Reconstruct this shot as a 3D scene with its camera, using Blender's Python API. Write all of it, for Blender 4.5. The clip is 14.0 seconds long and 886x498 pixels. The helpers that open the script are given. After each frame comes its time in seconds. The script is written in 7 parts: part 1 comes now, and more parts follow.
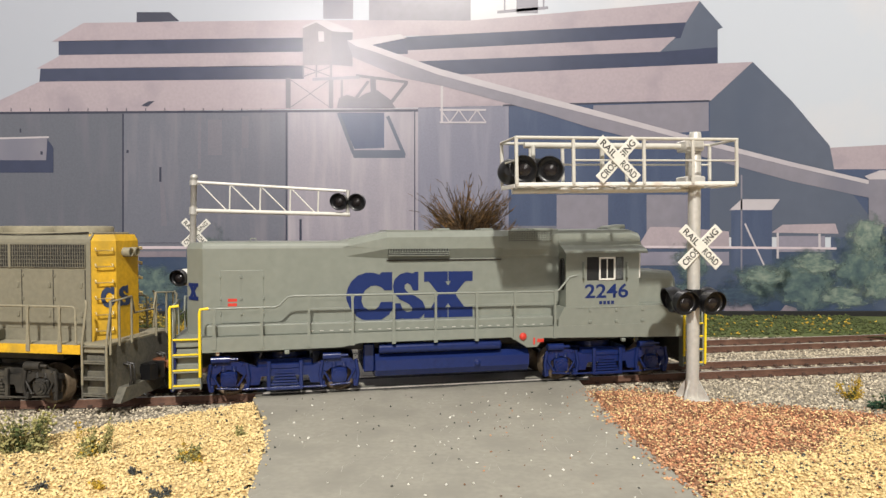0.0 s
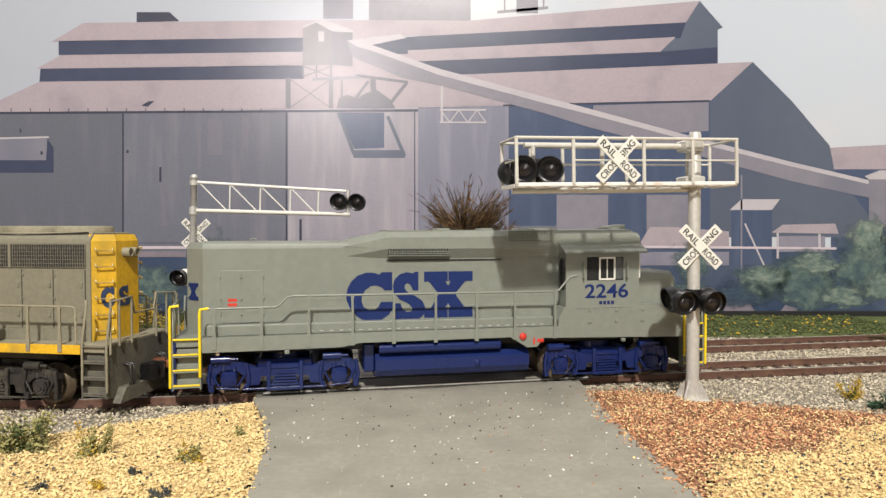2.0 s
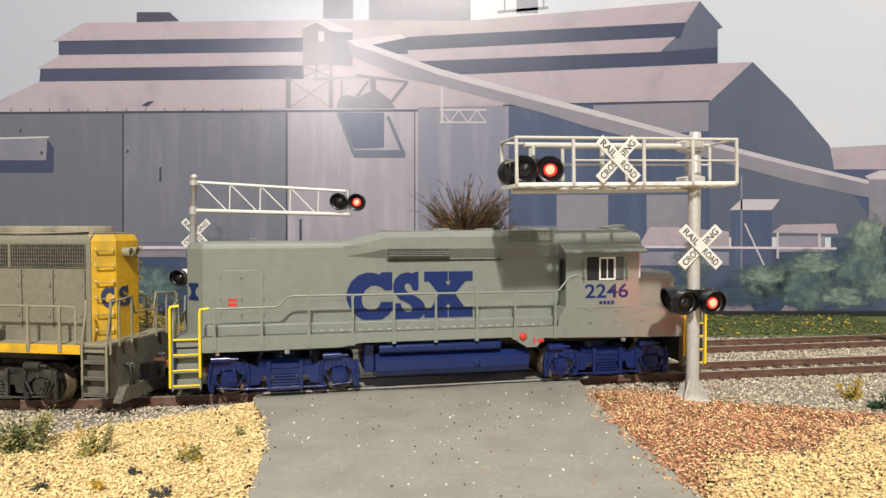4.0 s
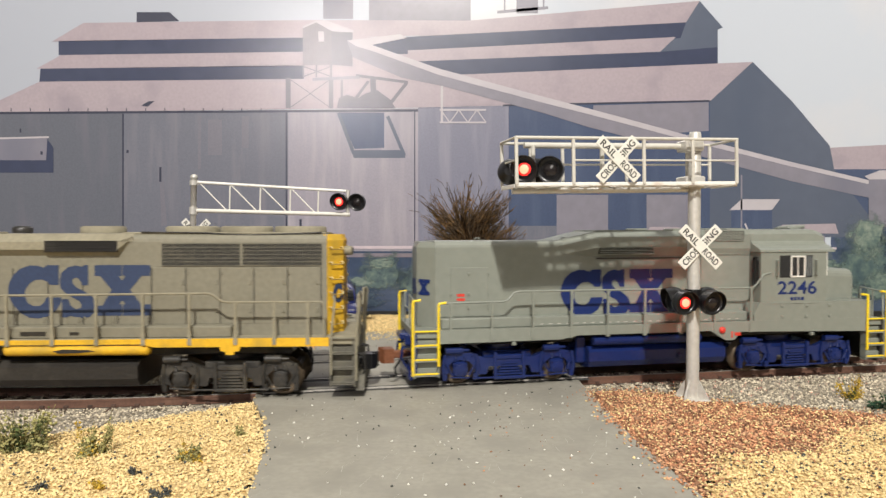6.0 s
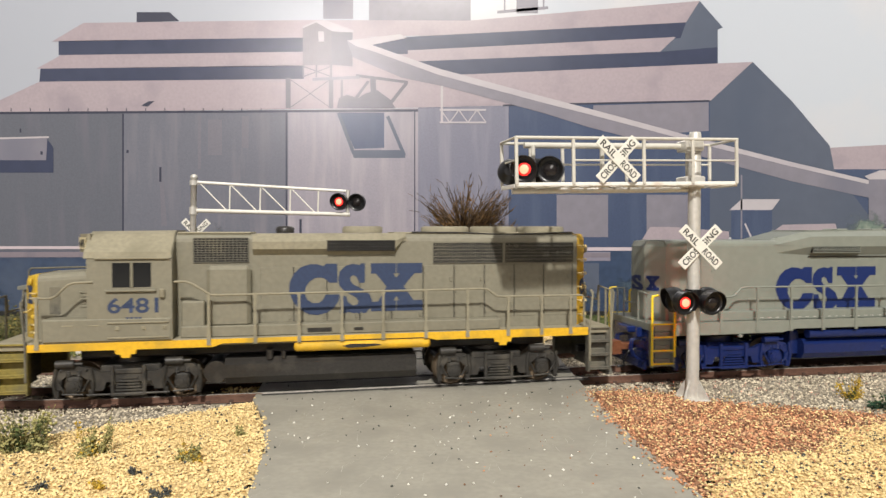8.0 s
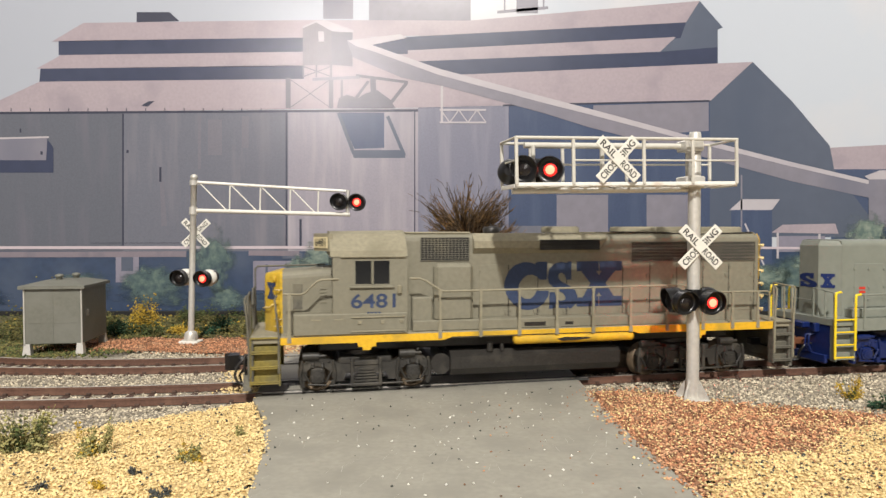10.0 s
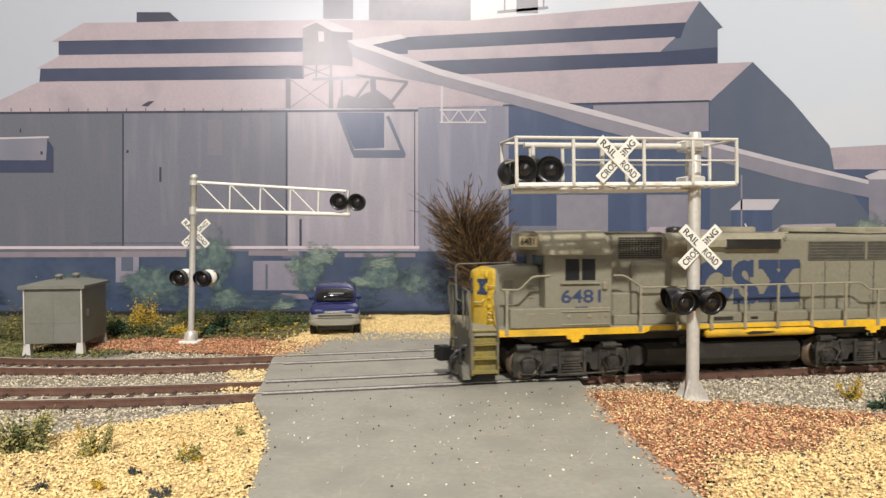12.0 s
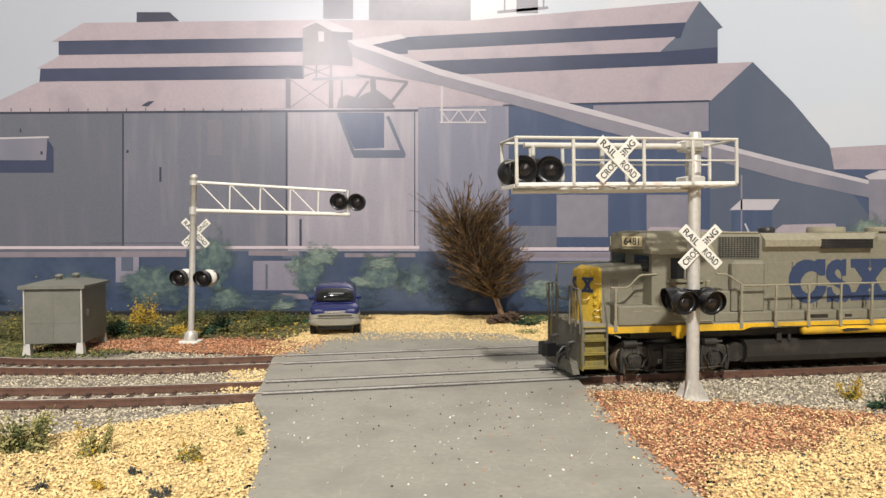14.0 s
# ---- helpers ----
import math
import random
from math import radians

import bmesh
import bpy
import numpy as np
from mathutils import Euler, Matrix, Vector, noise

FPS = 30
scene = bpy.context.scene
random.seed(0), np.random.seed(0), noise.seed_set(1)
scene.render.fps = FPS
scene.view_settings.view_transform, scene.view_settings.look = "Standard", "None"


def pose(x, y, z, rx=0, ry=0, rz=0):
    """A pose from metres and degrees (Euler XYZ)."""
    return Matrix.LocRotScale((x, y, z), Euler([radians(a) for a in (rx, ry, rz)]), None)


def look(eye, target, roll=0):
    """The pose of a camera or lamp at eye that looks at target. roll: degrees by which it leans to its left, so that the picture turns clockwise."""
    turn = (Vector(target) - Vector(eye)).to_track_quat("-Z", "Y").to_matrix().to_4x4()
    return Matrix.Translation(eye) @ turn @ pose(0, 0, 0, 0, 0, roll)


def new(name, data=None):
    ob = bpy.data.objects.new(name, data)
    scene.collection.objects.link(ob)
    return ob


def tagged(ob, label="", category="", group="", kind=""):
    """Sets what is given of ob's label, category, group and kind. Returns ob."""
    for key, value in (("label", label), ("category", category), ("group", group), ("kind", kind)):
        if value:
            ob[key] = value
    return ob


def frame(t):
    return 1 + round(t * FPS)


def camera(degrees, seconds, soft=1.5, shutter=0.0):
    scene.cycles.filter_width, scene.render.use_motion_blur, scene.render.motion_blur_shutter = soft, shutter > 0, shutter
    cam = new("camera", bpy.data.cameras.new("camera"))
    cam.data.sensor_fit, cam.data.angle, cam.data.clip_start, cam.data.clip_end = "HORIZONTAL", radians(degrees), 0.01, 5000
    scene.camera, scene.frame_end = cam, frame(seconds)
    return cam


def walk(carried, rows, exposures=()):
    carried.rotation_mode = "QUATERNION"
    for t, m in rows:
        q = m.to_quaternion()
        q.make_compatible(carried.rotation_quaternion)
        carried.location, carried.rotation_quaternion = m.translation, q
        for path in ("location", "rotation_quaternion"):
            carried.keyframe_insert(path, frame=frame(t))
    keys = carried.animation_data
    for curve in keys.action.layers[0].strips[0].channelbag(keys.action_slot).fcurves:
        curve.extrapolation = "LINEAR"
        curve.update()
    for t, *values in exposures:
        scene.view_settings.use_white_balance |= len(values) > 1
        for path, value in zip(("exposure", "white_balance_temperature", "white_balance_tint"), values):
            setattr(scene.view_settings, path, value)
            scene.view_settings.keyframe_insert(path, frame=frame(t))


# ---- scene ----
# A table-top model railway in 1:87: the unit is the metre, parts are written in millimetres.
cam = camera(67.4, 14.0, soft=1.45, shutter=0.5)
EYE = (0.0, 0.0, 0.05345)
CAM_POSE = pose(*EYE, 90 - 1.60, 0, 0)
walk(cam, [(0.0, CAM_POSE), (14.0, CAM_POSE)])

# ---- light: a lamp over the layout, a softer one further back in the room, an added overhead fill, bounce from the room ----
scene.view_settings.exposure = -0.15
room_world = bpy.data.worlds.new("room_world")
room_world.use_nodes = True
room_world.node_tree.nodes["Background"].inputs[0].default_value = (1.0, 0.96, 0.9, 1)
room_world.node_tree.nodes["Background"].inputs[1].default_value = 0.012
scene.world = room_world


def area_lamp(name, eye, target, size, watts, colour):
    data = bpy.data.lights.new(name, "AREA")
    data.shape, data.size, data.energy, data.color = "DISK", size, watts, colour
    ob = new(name, data)
    ob.matrix_world = look(eye, target)
    return ob


area_lamp("lamp_over_layout", (0.02, -0.78, 0.93), (0.0, 0.25, 0.03), 0.055, 27.5, (1.0, 0.955, 0.88))
area_lamp("lamp_in_room", (-0.46, -1.90, 0.73), (0.0, 0.3, 0.05), 0.20, 9, (1.0, 0.92, 0.92))
# added wide fill from above to brighten the ground, not a known lamp
area_lamp("added_overhead_fill", (0.05, -0.1, 1.46), (0.0, 0.25, 0.0), 0.5, 7.0, (1.0, 0.95, 0.88))


# ---- materials ----
def lin(r, g, b):
    return tuple((c / 255 / 12.92) if c < 10 else ((c / 255 + 0.055) / 1.055) ** 2.4 for c in (r, g, b))


def mat(name, base, rough=0.6, metal=0.0, vary=0.15, size=1.0, bump=0.1, second=None, spec=0.5, spread=0.5, streak=1.0, island=0.0, objrand=0.0):
    """base: linear colour; size: grain in millimetres; second: colour of stains; streak: stretch of the stains upright."""
    m = bpy.data.materials.new(name)
    m.use_nodes = True
    nt = m.node_tree
    n, l = nt.nodes, nt.links
    bsdf = n["Principled BSDF"]
    bsdf.inputs["Roughness"].default_value = rough
    bsdf.inputs["Metallic"].default_value = metal
    bsdf.inputs["Specular IOR Level"].default_value = spec
    tc = n.new("ShaderNodeTexCoord")
    mp = n.new("ShaderNodeMapping")
    mp.inputs["Scale"].default_value = (1, 1, 1.0 / streak)
    l.new(tc.outputs["Object"], mp.inputs[0])
    fine = n.new("ShaderNodeTexNoise")
    fine.inputs["Scale"].default_value = 1000.0 / size
    fine.inputs["Detail"].default_value = 6
    coarse = n.new("ShaderNodeTexNoise")
    coarse.inputs["Scale"].default_value = 1000.0 / (size * 9)
    coarse.inputs["Detail"].default_value = 4
    l.new(tc.outputs["Object"], fine.inputs["Vector"])
    l.new(mp.outputs[0], coarse.inputs["Vector"])
    ramp = n.new("ShaderNodeValToRGB")
    lo = [max(0, c * (1 - vary)) for c in base]
    hi = [min(1, c * (1 + vary)) for c in base]
    ramp.color_ramp.elements[0].position, ramp.color_ramp.elements[1].position = 0.3, 0.7
    ramp.color_ramp.elements[0].color, ramp.color_ramp.elements[1].color = (*lo, 1), (*hi, 1)
    l.new(fine.outputs[0], ramp.inputs[0])
    mix = n.new("ShaderNodeMix")
    mix.data_type = "RGBA"
    stain = second or [c * (1 - vary) for c in base]
    mix.inputs["B"].default_value = (*stain, 1)
    edge = n.new("ShaderNodeMapRange")
    edge.inputs["From Min"].default_value, edge.inputs["From Max"].default_value = spread, spread + 0.25
    l.new(coarse.outputs[0], edge.inputs[0])
    l.new(edge.outputs[0], mix.inputs["Factor"])
    l.new(ramp.outputs[0], mix.inputs["A"])
    out = mix.outputs["Result"]
    if island or objrand:
        rnd = n.new("ShaderNodeNewGeometry" if island else "ShaderNodeObjectInfo")
        hsv = n.new("ShaderNodeHueSaturation")
        mr = n.new("ShaderNodeMapRange")
        k = island or objrand
        mr.inputs["To Min"].default_value, mr.inputs["To Max"].default_value = 1 - k, 1 + k
        l.new(rnd.outputs["Random Per Island" if island else "Random"], mr.inputs[0])
        l.new(mr.outputs[0], hsv.inputs["Value"])
        l.new(out, hsv.inputs["Color"])
        out = hsv.outputs[0]
    l.new(out, bsdf.inputs["Base Color"])
    if bump:
        bp = n.new("ShaderNodeBump")
        bp.inputs["Strength"].default_value = bump
        bp.inputs["Distance"].default_value = size * 0.0003
        l.new(fine.outputs[0], bp.inputs["Height"])
        l.new(bp.outputs[0], bsdf.inputs["Normal"])
    return m


def glow(name, colour, strength):
    m = bpy.data.materials.new(name)
    m.use_nodes = True
    b = m.node_tree.nodes["Principled BSDF"]
    b.inputs["Base Color"].default_value = (*colour, 1)
    b.inputs["Emission Color"].default_value = (*colour, 1)
    b.inputs["Emission Strength"].default_value = strength
    return m


def glass(name, colour):
    m = bpy.data.materials.new(name)
    m.use_nodes = True
    b = m.node_tree.nodes["Principled BSDF"]
    b.inputs["Base Color"].default_value = (*colour, 1)
    b.inputs["Transmission Weight"].default_value = 0.9
    b.inputs["Roughness"].default_value = 0.06
    b.inputs["IOR"].default_value = 1.45
    return m


GREY_NEW = mat("grey_paint", (0.20, 0.214, 0.184), 0.36, vary=0.06, size=2.5, bump=0.03, second=(0.184, 0.196, 0.168))
GREY_OLD = mat("weathered_grey_paint", (0.183, 0.171, 0.126), 0.64, vary=0.10, size=1.6, bump=0.08, second=(0.16, 0.148, 0.107), streak=3)
GREY_DUST = mat("dusty_grey_roof_paint", (0.235, 0.213, 0.15), 0.85, vary=0.12, size=1.2, bump=0.08, second=(0.17, 0.153, 0.105))
BLUE = mat("deep_blue_paint", (0.008, 0.018, 0.090), 0.25, vary=0.12, size=1.5, bump=0.06, second=(0.007, 0.018, 0.10))
BLUE_PRINT = mat("blue_lettering", (0.009, 0.022, 0.105), 0.45, vary=0.06, size=1.5, bump=0.02, spec=0.3)
BLUE_FADED = mat("faded_blue_lettering", (0.021, 0.037, 0.088), 0.7, vary=0.12, size=1.0, bump=0.03, second=(0.045, 0.06, 0.10), spread=0.6)
YELLOW = mat("yellow_paint", (0.82, 0.60, 0.014), 0.45, vary=0.06, size=1.5, bump=0.05, second=(0.72, 0.50, 0.012))
YELLOW_OLD = mat("weathered_yellow_paint", (0.64, 0.37, 0.012), 0.7, vary=0.12, size=1.2, bump=0.08, second=(0.38, 0.25, 0.03), spread=0.48)
SOOT = mat("sooty_black_metal", (0.022, 0.020, 0.018), 0.4, vary=0.3, size=0.8, bump=0.2, second=(0.06, 0.054, 0.045), spread=0.55)
TRUCK_GREY = mat("dusty_dark_grey_metal", (0.026, 0.024, 0.021), 0.5, vary=0.3, size=0.7, bump=0.2, second=(0.085, 0.076, 0.06), spread=0.5)
STEEL = mat("worn_steel", (0.42, 0.40, 0.37), 0.35, 1.0, vary=0.15, size=1.0, bump=0.05)
BLACK = mat("black_plastic", (0.007, 0.007, 0.008), 0.3, vary=0.2, size=1.0, bump=0.05)
# near-black colour that stands for shade inside openings and gaps
GAP_SHADE = mat("gap_shade_black", (0.012, 0.012, 0.012), 0.9, vary=0.2, size=1.0, bump=0.0)
SILVER = mat("aluminium_paint", (0.56, 0.54, 0.50), 0.42, 0.35, vary=0.08, size=1.5, bump=0.06, second=(0.50, 0.47, 0.42), streak=4)
WHITE = mat("white_paint", (0.67, 0.65, 0.59), 0.5, vary=0.04, size=1.5, bump=0.03, second=(0.72, 0.70, 0.66), spread=0.6)
WHITE_RUST = mat("white_paint_with_rust", (0.72, 0.70, 0.66), 0.55, vary=0.08, size=1.2, bump=0.06, second=(0.40, 0.22, 0.10), spread=0.60)
INK = mat("black_lettering", (0.015, 0.015, 0.015), 0.6, vary=0.1, size=1.0, bump=0.0)
RED_DECAL = mat("red_decal", (0.55, 0.035, 0.02), 0.5, vary=0.1, size=1.0, bump=0.0)
COPPER = mat("reddish_coupler_metal", (0.20, 0.075, 0.035), 0.55, 0.3, vary=0.25, size=0.6, bump=0.15)
RAIL_RUST = mat("rust_brown_rail", (0.112, 0.056, 0.037), 0.7, vary=0.2, size=0.8, bump=0.15, second=(0.17, 0.092, 0.06))
TIE = mat("brown_plastic_tie", (0.060, 0.034, 0.024), 0.75, vary=0.25, size=0.8, bump=0.2, second=(0.10, 0.065, 0.045), objrand=0.25)
RAIL_TOP = mat("polished_rail_head", (0.42, 0.38, 0.34), 0.35, 0.9, vary=0.2, size=1.5, bump=0.05, second=(0.20, 0.14, 0.11))
BALLAST = mat("grey_ballast_stone", (0.44, 0.385, 0.29), 0.85, vary=0.2, size=0.6, bump=0.3, second=(0.33, 0.29, 0.225), island=0.62)
SAND = mat("cream_sand_grain", (0.72, 0.55, 0.27), 0.85, vary=0.12, size=0.6, bump=0.3, second=(0.62, 0.45, 0.21), island=0.26)
GRAVEL = mat("red_brown_gravel_grain", (0.37, 0.175, 0.09), 0.85, vary=0.25, size=0.6, bump=0.3, second=(0.47, 0.29, 0.17), island=0.72)
SAND_BED = mat("cream_sand_bed", (0.50, 0.36, 0.16), 0.9, vary=0.25, size=0.9, bump=0.5, second=(0.58, 0.44, 0.23))
GRAVEL_BED = mat("red_brown_gravel_bed", (0.23, 0.11, 0.06), 0.9, vary=0.3, size=0.9, bump=0.5, second=(0.36, 0.20, 0.11))
BALLAST_BED = mat("grey_ballast_bed", (0.29, 0.255, 0.20), 0.9, vary=0.3, size=0.8, bump=0.5, second=(0.27, 0.25, 0.22))
EARTH = mat("dark_scenic_earth", (0.10, 0.085, 0.035), 0.95, vary=0.4, size=1.2, bump=0.6, second=(0.05, 0.075, 0.022))
DARK_STONE = mat("dark_speck_stone", (0.05, 0.055, 0.05), 0.8, vary=0.3, size=0.5, bump=0.2, island=0.4)
TURF_GREEN = mat("green_turf_foam", (0.062, 0.080, 0.024), 0.95, vary=0.4, size=0.5, bump=0.4, second=(0.085, 0.095, 0.028), island=0.5)
TURF_DARK = mat("dark_green_turf_foam", (0.022, 0.06, 0.030), 0.95, vary=0.4, size=0.5, bump=0.4, second=(0.03, 0.08, 0.03), island=0.5)
TURF_OLIVE = mat("olive_turf_foam", (0.29, 0.27, 0.105), 0.95, vary=0.4, size=0.5, bump=0.4, second=(0.34, 0.31, 0.14), island=0.5)
TURF_YELLOW = mat("yellow_turf_foam", (0.42, 0.28, 0.035), 0.95, vary=0.3, size=0.5, bump=0.4, second=(0.38, 0.26, 0.03), island=0.35)
SCRUB = mat("dull_olive_scrub_foam", (0.12, 0.11, 0.036), 0.95, vary=0.4, size=0.5, bump=0.4, second=(0.16, 0.13, 0.04), island=0.55)
WALK_PAINT = mat("grey_white_walkway_paint", (0.52, 0.50, 0.45), 0.5, vary=0.06, size=1.5, bump=0.04, second=(0.45, 0.42, 0.37), spread=0.55)
TWIG = mat("brown_twig_fibre", (0.085, 0.054, 0.028), 0.8, vary=0.3, size=0.7, bump=0.2, second=(0.19, 0.098, 0.026), spread=0.46, island=0.6)
ROOT_EARTH = mat("brown_root_earth", (0.085, 0.052, 0.032), 0.9, vary=0.3, size=0.8, bump=0.4, second=(0.055, 0.036, 0.024))
TRUNK = mat("brown_bark", (0.17, 0.105, 0.06), 0.85, vary=0.3, size=0.6, bump=0.4, second=(0.12, 0.065, 0.035))
ROAD = mat("painted_grey_road", (0.295, 0.28, 0.237), 0.55, vary=0.09, size=1.6, bump=0.07, second=(0.245, 0.233, 0.198), spread=0.44)
SCRATCH = mat("scratched_road_paint", (0.40, 0.385, 0.34), 0.6, vary=0.1, size=1.0, bump=0.0)
# worn rail; pale, barely metallic base carries the rail heads' bright highlight
WORN_RAIL = mat("worn_rail_with_highlight", (0.55, 0.52, 0.47), 0.38, 0.35, vary=0.2, size=1.2, bump=0.05, second=(0.20, 0.17, 0.14), spread=0.52)
ROAD_STAIN = mat("black_flangeway_stain", (0.05, 0.048, 0.045), 0.7, vary=0.3, size=1.0, bump=0.1)
BOX_GREY = mat("grey_green_cabinet_paint", (0.145, 0.145, 0.12), 0.55, vary=0.08, size=1.5, bump=0.06, second=(0.175, 0.175, 0.15))
CAR_BLUE = mat("blue_car_paint", (0.014, 0.020, 0.10), 0.25, 0.2, vary=0.05, size=1.0, bump=0.0)
CAR_TAN = mat("champagne_car_paint", (0.33, 0.31, 0.25), 0.3, 0.4, vary=0.05, size=1.0, bump=0.0)
TYRE = mat("tyre_rubber", (0.018, 0.018, 0.018), 0.8, vary=0.2, size=0.6, bump=0.1)
CAR_GLASS = mat("tinted_car_glass", (0.012, 0.013, 0.014), 0.08, vary=0.05, size=1.0, bump=0.0)
CLEAR = glass("cab_window_glass", (0.8, 0.85, 0.85))
RED_LIT = glow("lit_red_lamp", (1.0, 0.02, 0.014), 0.95)
RED_CORE = glow("lit_red_lamp_core", (1.0, 0.26, 0.15), 1.7)
RED_BEAM = glow("lit_red_lamp_beam", (1.0, 0.03, 0.02), 70)
LAMP_OFF = mat("unlit_dark_lamp", (0.014, 0.011, 0.011), 0.22, vary=0.1, size=1.0, bump=0.0)
PLASTER = mat("room_wall_paint", (0.22, 0.215, 0.20), 0.8, vary=0.04, size=40, bump=0.02)
CARPET = mat("room_floor_carpet", (0.20, 0.18, 0.16), 0.95, vary=0.2, size=6, bump=0.2)


# ---- mesh tools, in millimetres ----
class Shape:
    def __init__(self):
        self.v, self.f, self.s, self.m = [], [], [], []

    def add(self, verts, faces, smooth=False, slot=0):
        o = len(self.v)
        self.v += [tuple(p) for p in verts]
        self.f += [tuple(i + o for i in f) for f in faces]
        self.s += [smooth] * len(faces)
        self.m += [slot] * len(faces)
        return self

    def box(self, x0, x1, y0, y1, z0, z1, c=0.25, slot=0):
        """A box with bevelled edges."""
        c = min(c, (x1 - x0) * 0.45, (y1 - y0) * 0.45, (z1 - z0) * 0.45)
        lo, hi = (x0, y0, z0), (x1, y1, z1)
        verts, idx = [], {}
        for sx in (0, 1):
            for sy in (0, 1):
                for sz in (0, 1):
                    s = (sx, sy, sz)
                    for a in range(3):
                        p = [hi[i] if s[i] else lo[i] for i in range(3)]
                        for i in range(3):
                            if i != a:
                                p[i] += -c if s[i] else c
                        idx[(s, a)] = len(verts)
                        verts.append(p)
        faces = []
        for a in range(3):
            b, d = [i for i in range(3) if i != a]
            for side in (0, 1):
                loop = []
                for q, r in ((0, 0), (1, 0), (1, 1), (0, 1)):
                    s = [0, 0, 0]
                    s[a], s[b], s[d] = side, q, r
                    loop.append(idx[(tuple(s), a)])
                faces.append(loop)
            for q in (0, 1):
                for r in (0, 1):
                    s0, s1 = [0, 0, 0], [0, 0, 0]
                    s0[b] = s1[b] = q
                    s0[d] = s1[d] = r
                    s1[a] = 1
                    s0, s1 = tuple(s0), tuple(s1)
                    faces.append([idx[(s0, b)], idx[(s1, b)], idx[(s1, d)], idx[(s0, d)]])
        for sx in (0, 1):
            for sy in (0, 1):
                for sz in (0, 1):
                    faces.append([idx[((sx, sy, sz), a)] for a in range(3)])
        return self.add(verts, faces, False, slot)

    def prism(self, outline, a0, a1, axis="y", slot=0, smooth=False):
        """An outline drawn in the other two axes, drawn out along axis from a0 to a1."""
        n = len(outline)
        def put(p, a):
            return {"x": (a, p[0], p[1]), "y": (p[0], a, p[1]), "z": (p[0], p[1], a)}[axis]
        verts = [put(p, a0) for p in outline] + [put(p, a1) for p in outline]
        faces = [list(range(n)), list(range(2 * n - 1, n - 1, -1))]
        self.add(verts, faces, False, slot)
        o = len(self.v) - 2 * n
        for i in range(n):
            j = (i + 1) % n
            self.f.append((o + i, o + j, o + n + j, o + n + i))
            self.s.append(smooth)
            self.m.append(slot)
        return self

    def loft(self, rings, caps=True, smooth=False, slot=0):
        n = len(rings[0])
        verts = [p for r in rings for p in r]
        faces = [(k * n + i, k * n + (i + 1) % n, (k + 1) * n + (i + 1) % n, (k + 1) * n + i) for k in range(len(rings) - 1) for i in range(n)]
        self.add(verts, faces, smooth, slot)
        if caps:
            self.add(rings[0], [list(range(n))[::-1]], False, slot)
            self.add(rings[-1], [list(range(n))], False, slot)
        return self

    def rod(self, p, q, r, seg=8, r2=None, slot=0):
        p, q = Vector(p), Vector(q)
        d = (q - p).normalized()
        a = d.orthogonal().normalized()
        b = d.cross(a)
        r2 = r if r2 is None else r2
        rings = [[c + (a * math.cos(t) + b * math.sin(t)) * k for t in [2 * math.pi * i / seg for i in range(seg)]] for c, k in ((p, r), (q, r2))]
        return self.loft(rings, True, True, slot)

    def wire(self, pts, r, seg=6, slot=0):
        pts = [Vector(p) for p in pts]
        rings = []
        a = None
        for i, p in enumerate(pts):
            d = ((pts[min(i + 1, len(pts) - 1)] - p).normalized() + (p - pts[max(i - 1, 0)]).normalized()).normalized()
            a = d.orthogonal().normalized() if a is None else (a - d * a.dot(d)).normalized()
            b = d.cross(a)
            rings.append([p + (a * math.cos(t) + b * math.sin(t)) * r for t in [2 * math.pi * k / seg for k in range(seg)]])
        return self.loft(rings, True, True, slot)

    def lathe(self, profile, centre, axis="y", seg=20, slot=0, smooth=True):
        """profile: (radius, along) pairs, turned about axis through centre."""
        c = Vector(centre)
        rings = []
        for r, a in profile:
            ring = []
            for i in range(seg):
                t = 2 * math.pi * i / seg
                u, w = r * math.cos(t), r * math.sin(t)
                ring.append(c + Vector({"x": (a, u, w), "y": (u, a, w), "z": (u, w, a)}[axis]))
            rings.append(ring)
        return self.loft(rings, True, smooth, slot)

    def grains(self, places, sizes, rng, flat=0.75):
        """Small rough stones: skewed octahedra."""
        base = np.array([(1, 0, 0), (-1, 0, 0), (0, 1, 0), (0, -1, 0), (0, 0, 1), (0, 0, -1)], float)
        tri = [(0, 2, 4), (2, 1, 4), (1, 3, 4), (3, 0, 4), (2, 0, 5), (1, 2, 5), (3, 1, 5), (0, 3, 5)]
        for p, s in zip(places, sizes):
            k = base * rng.uniform(0.6, 1.25, (6, 1)) + rng.uniform(-0.25, 0.25, (6, 3))
            t = rng.uniform(0, 6.28)
            c, q = math.cos(t), math.sin(t)
            k = np.stack([k[:, 0] * c - k[:, 1] * q, k[:, 0] * q + k[:, 1] * c, k[:, 2] * flat], 1) * s + np.array(p)
            self.add(k.tolist(), tri)
        return self

    def mesh(self, name, mats):
        me = bpy.data.meshes.new(name)
        me.from_pydata([(x * 0.001, y * 0.001, z * 0.001) for x, y, z in self.v], [], self.f)
        me.polygons.foreach_set("use_smooth", self.s)
        me.polygons.foreach_set("material_index", self.m)
        for m in mats:
            me.materials.append(m)
        bm = bmesh.new()
        bm.from_mesh(me)
        bmesh.ops.recalc_face_normals(bm, faces=bm.faces)
        bm.to_mesh(me)
        bm.free()
        return me


def part(name, shape, material, parent=None, label="", kind=""):
    mats = material if isinstance(material, (list, tuple)) else [material]
    ob = new(name, shape.mesh(name, mats))
    if parent is not None:
        ob.parent = parent
    return tagged(ob, label, kind=kind)


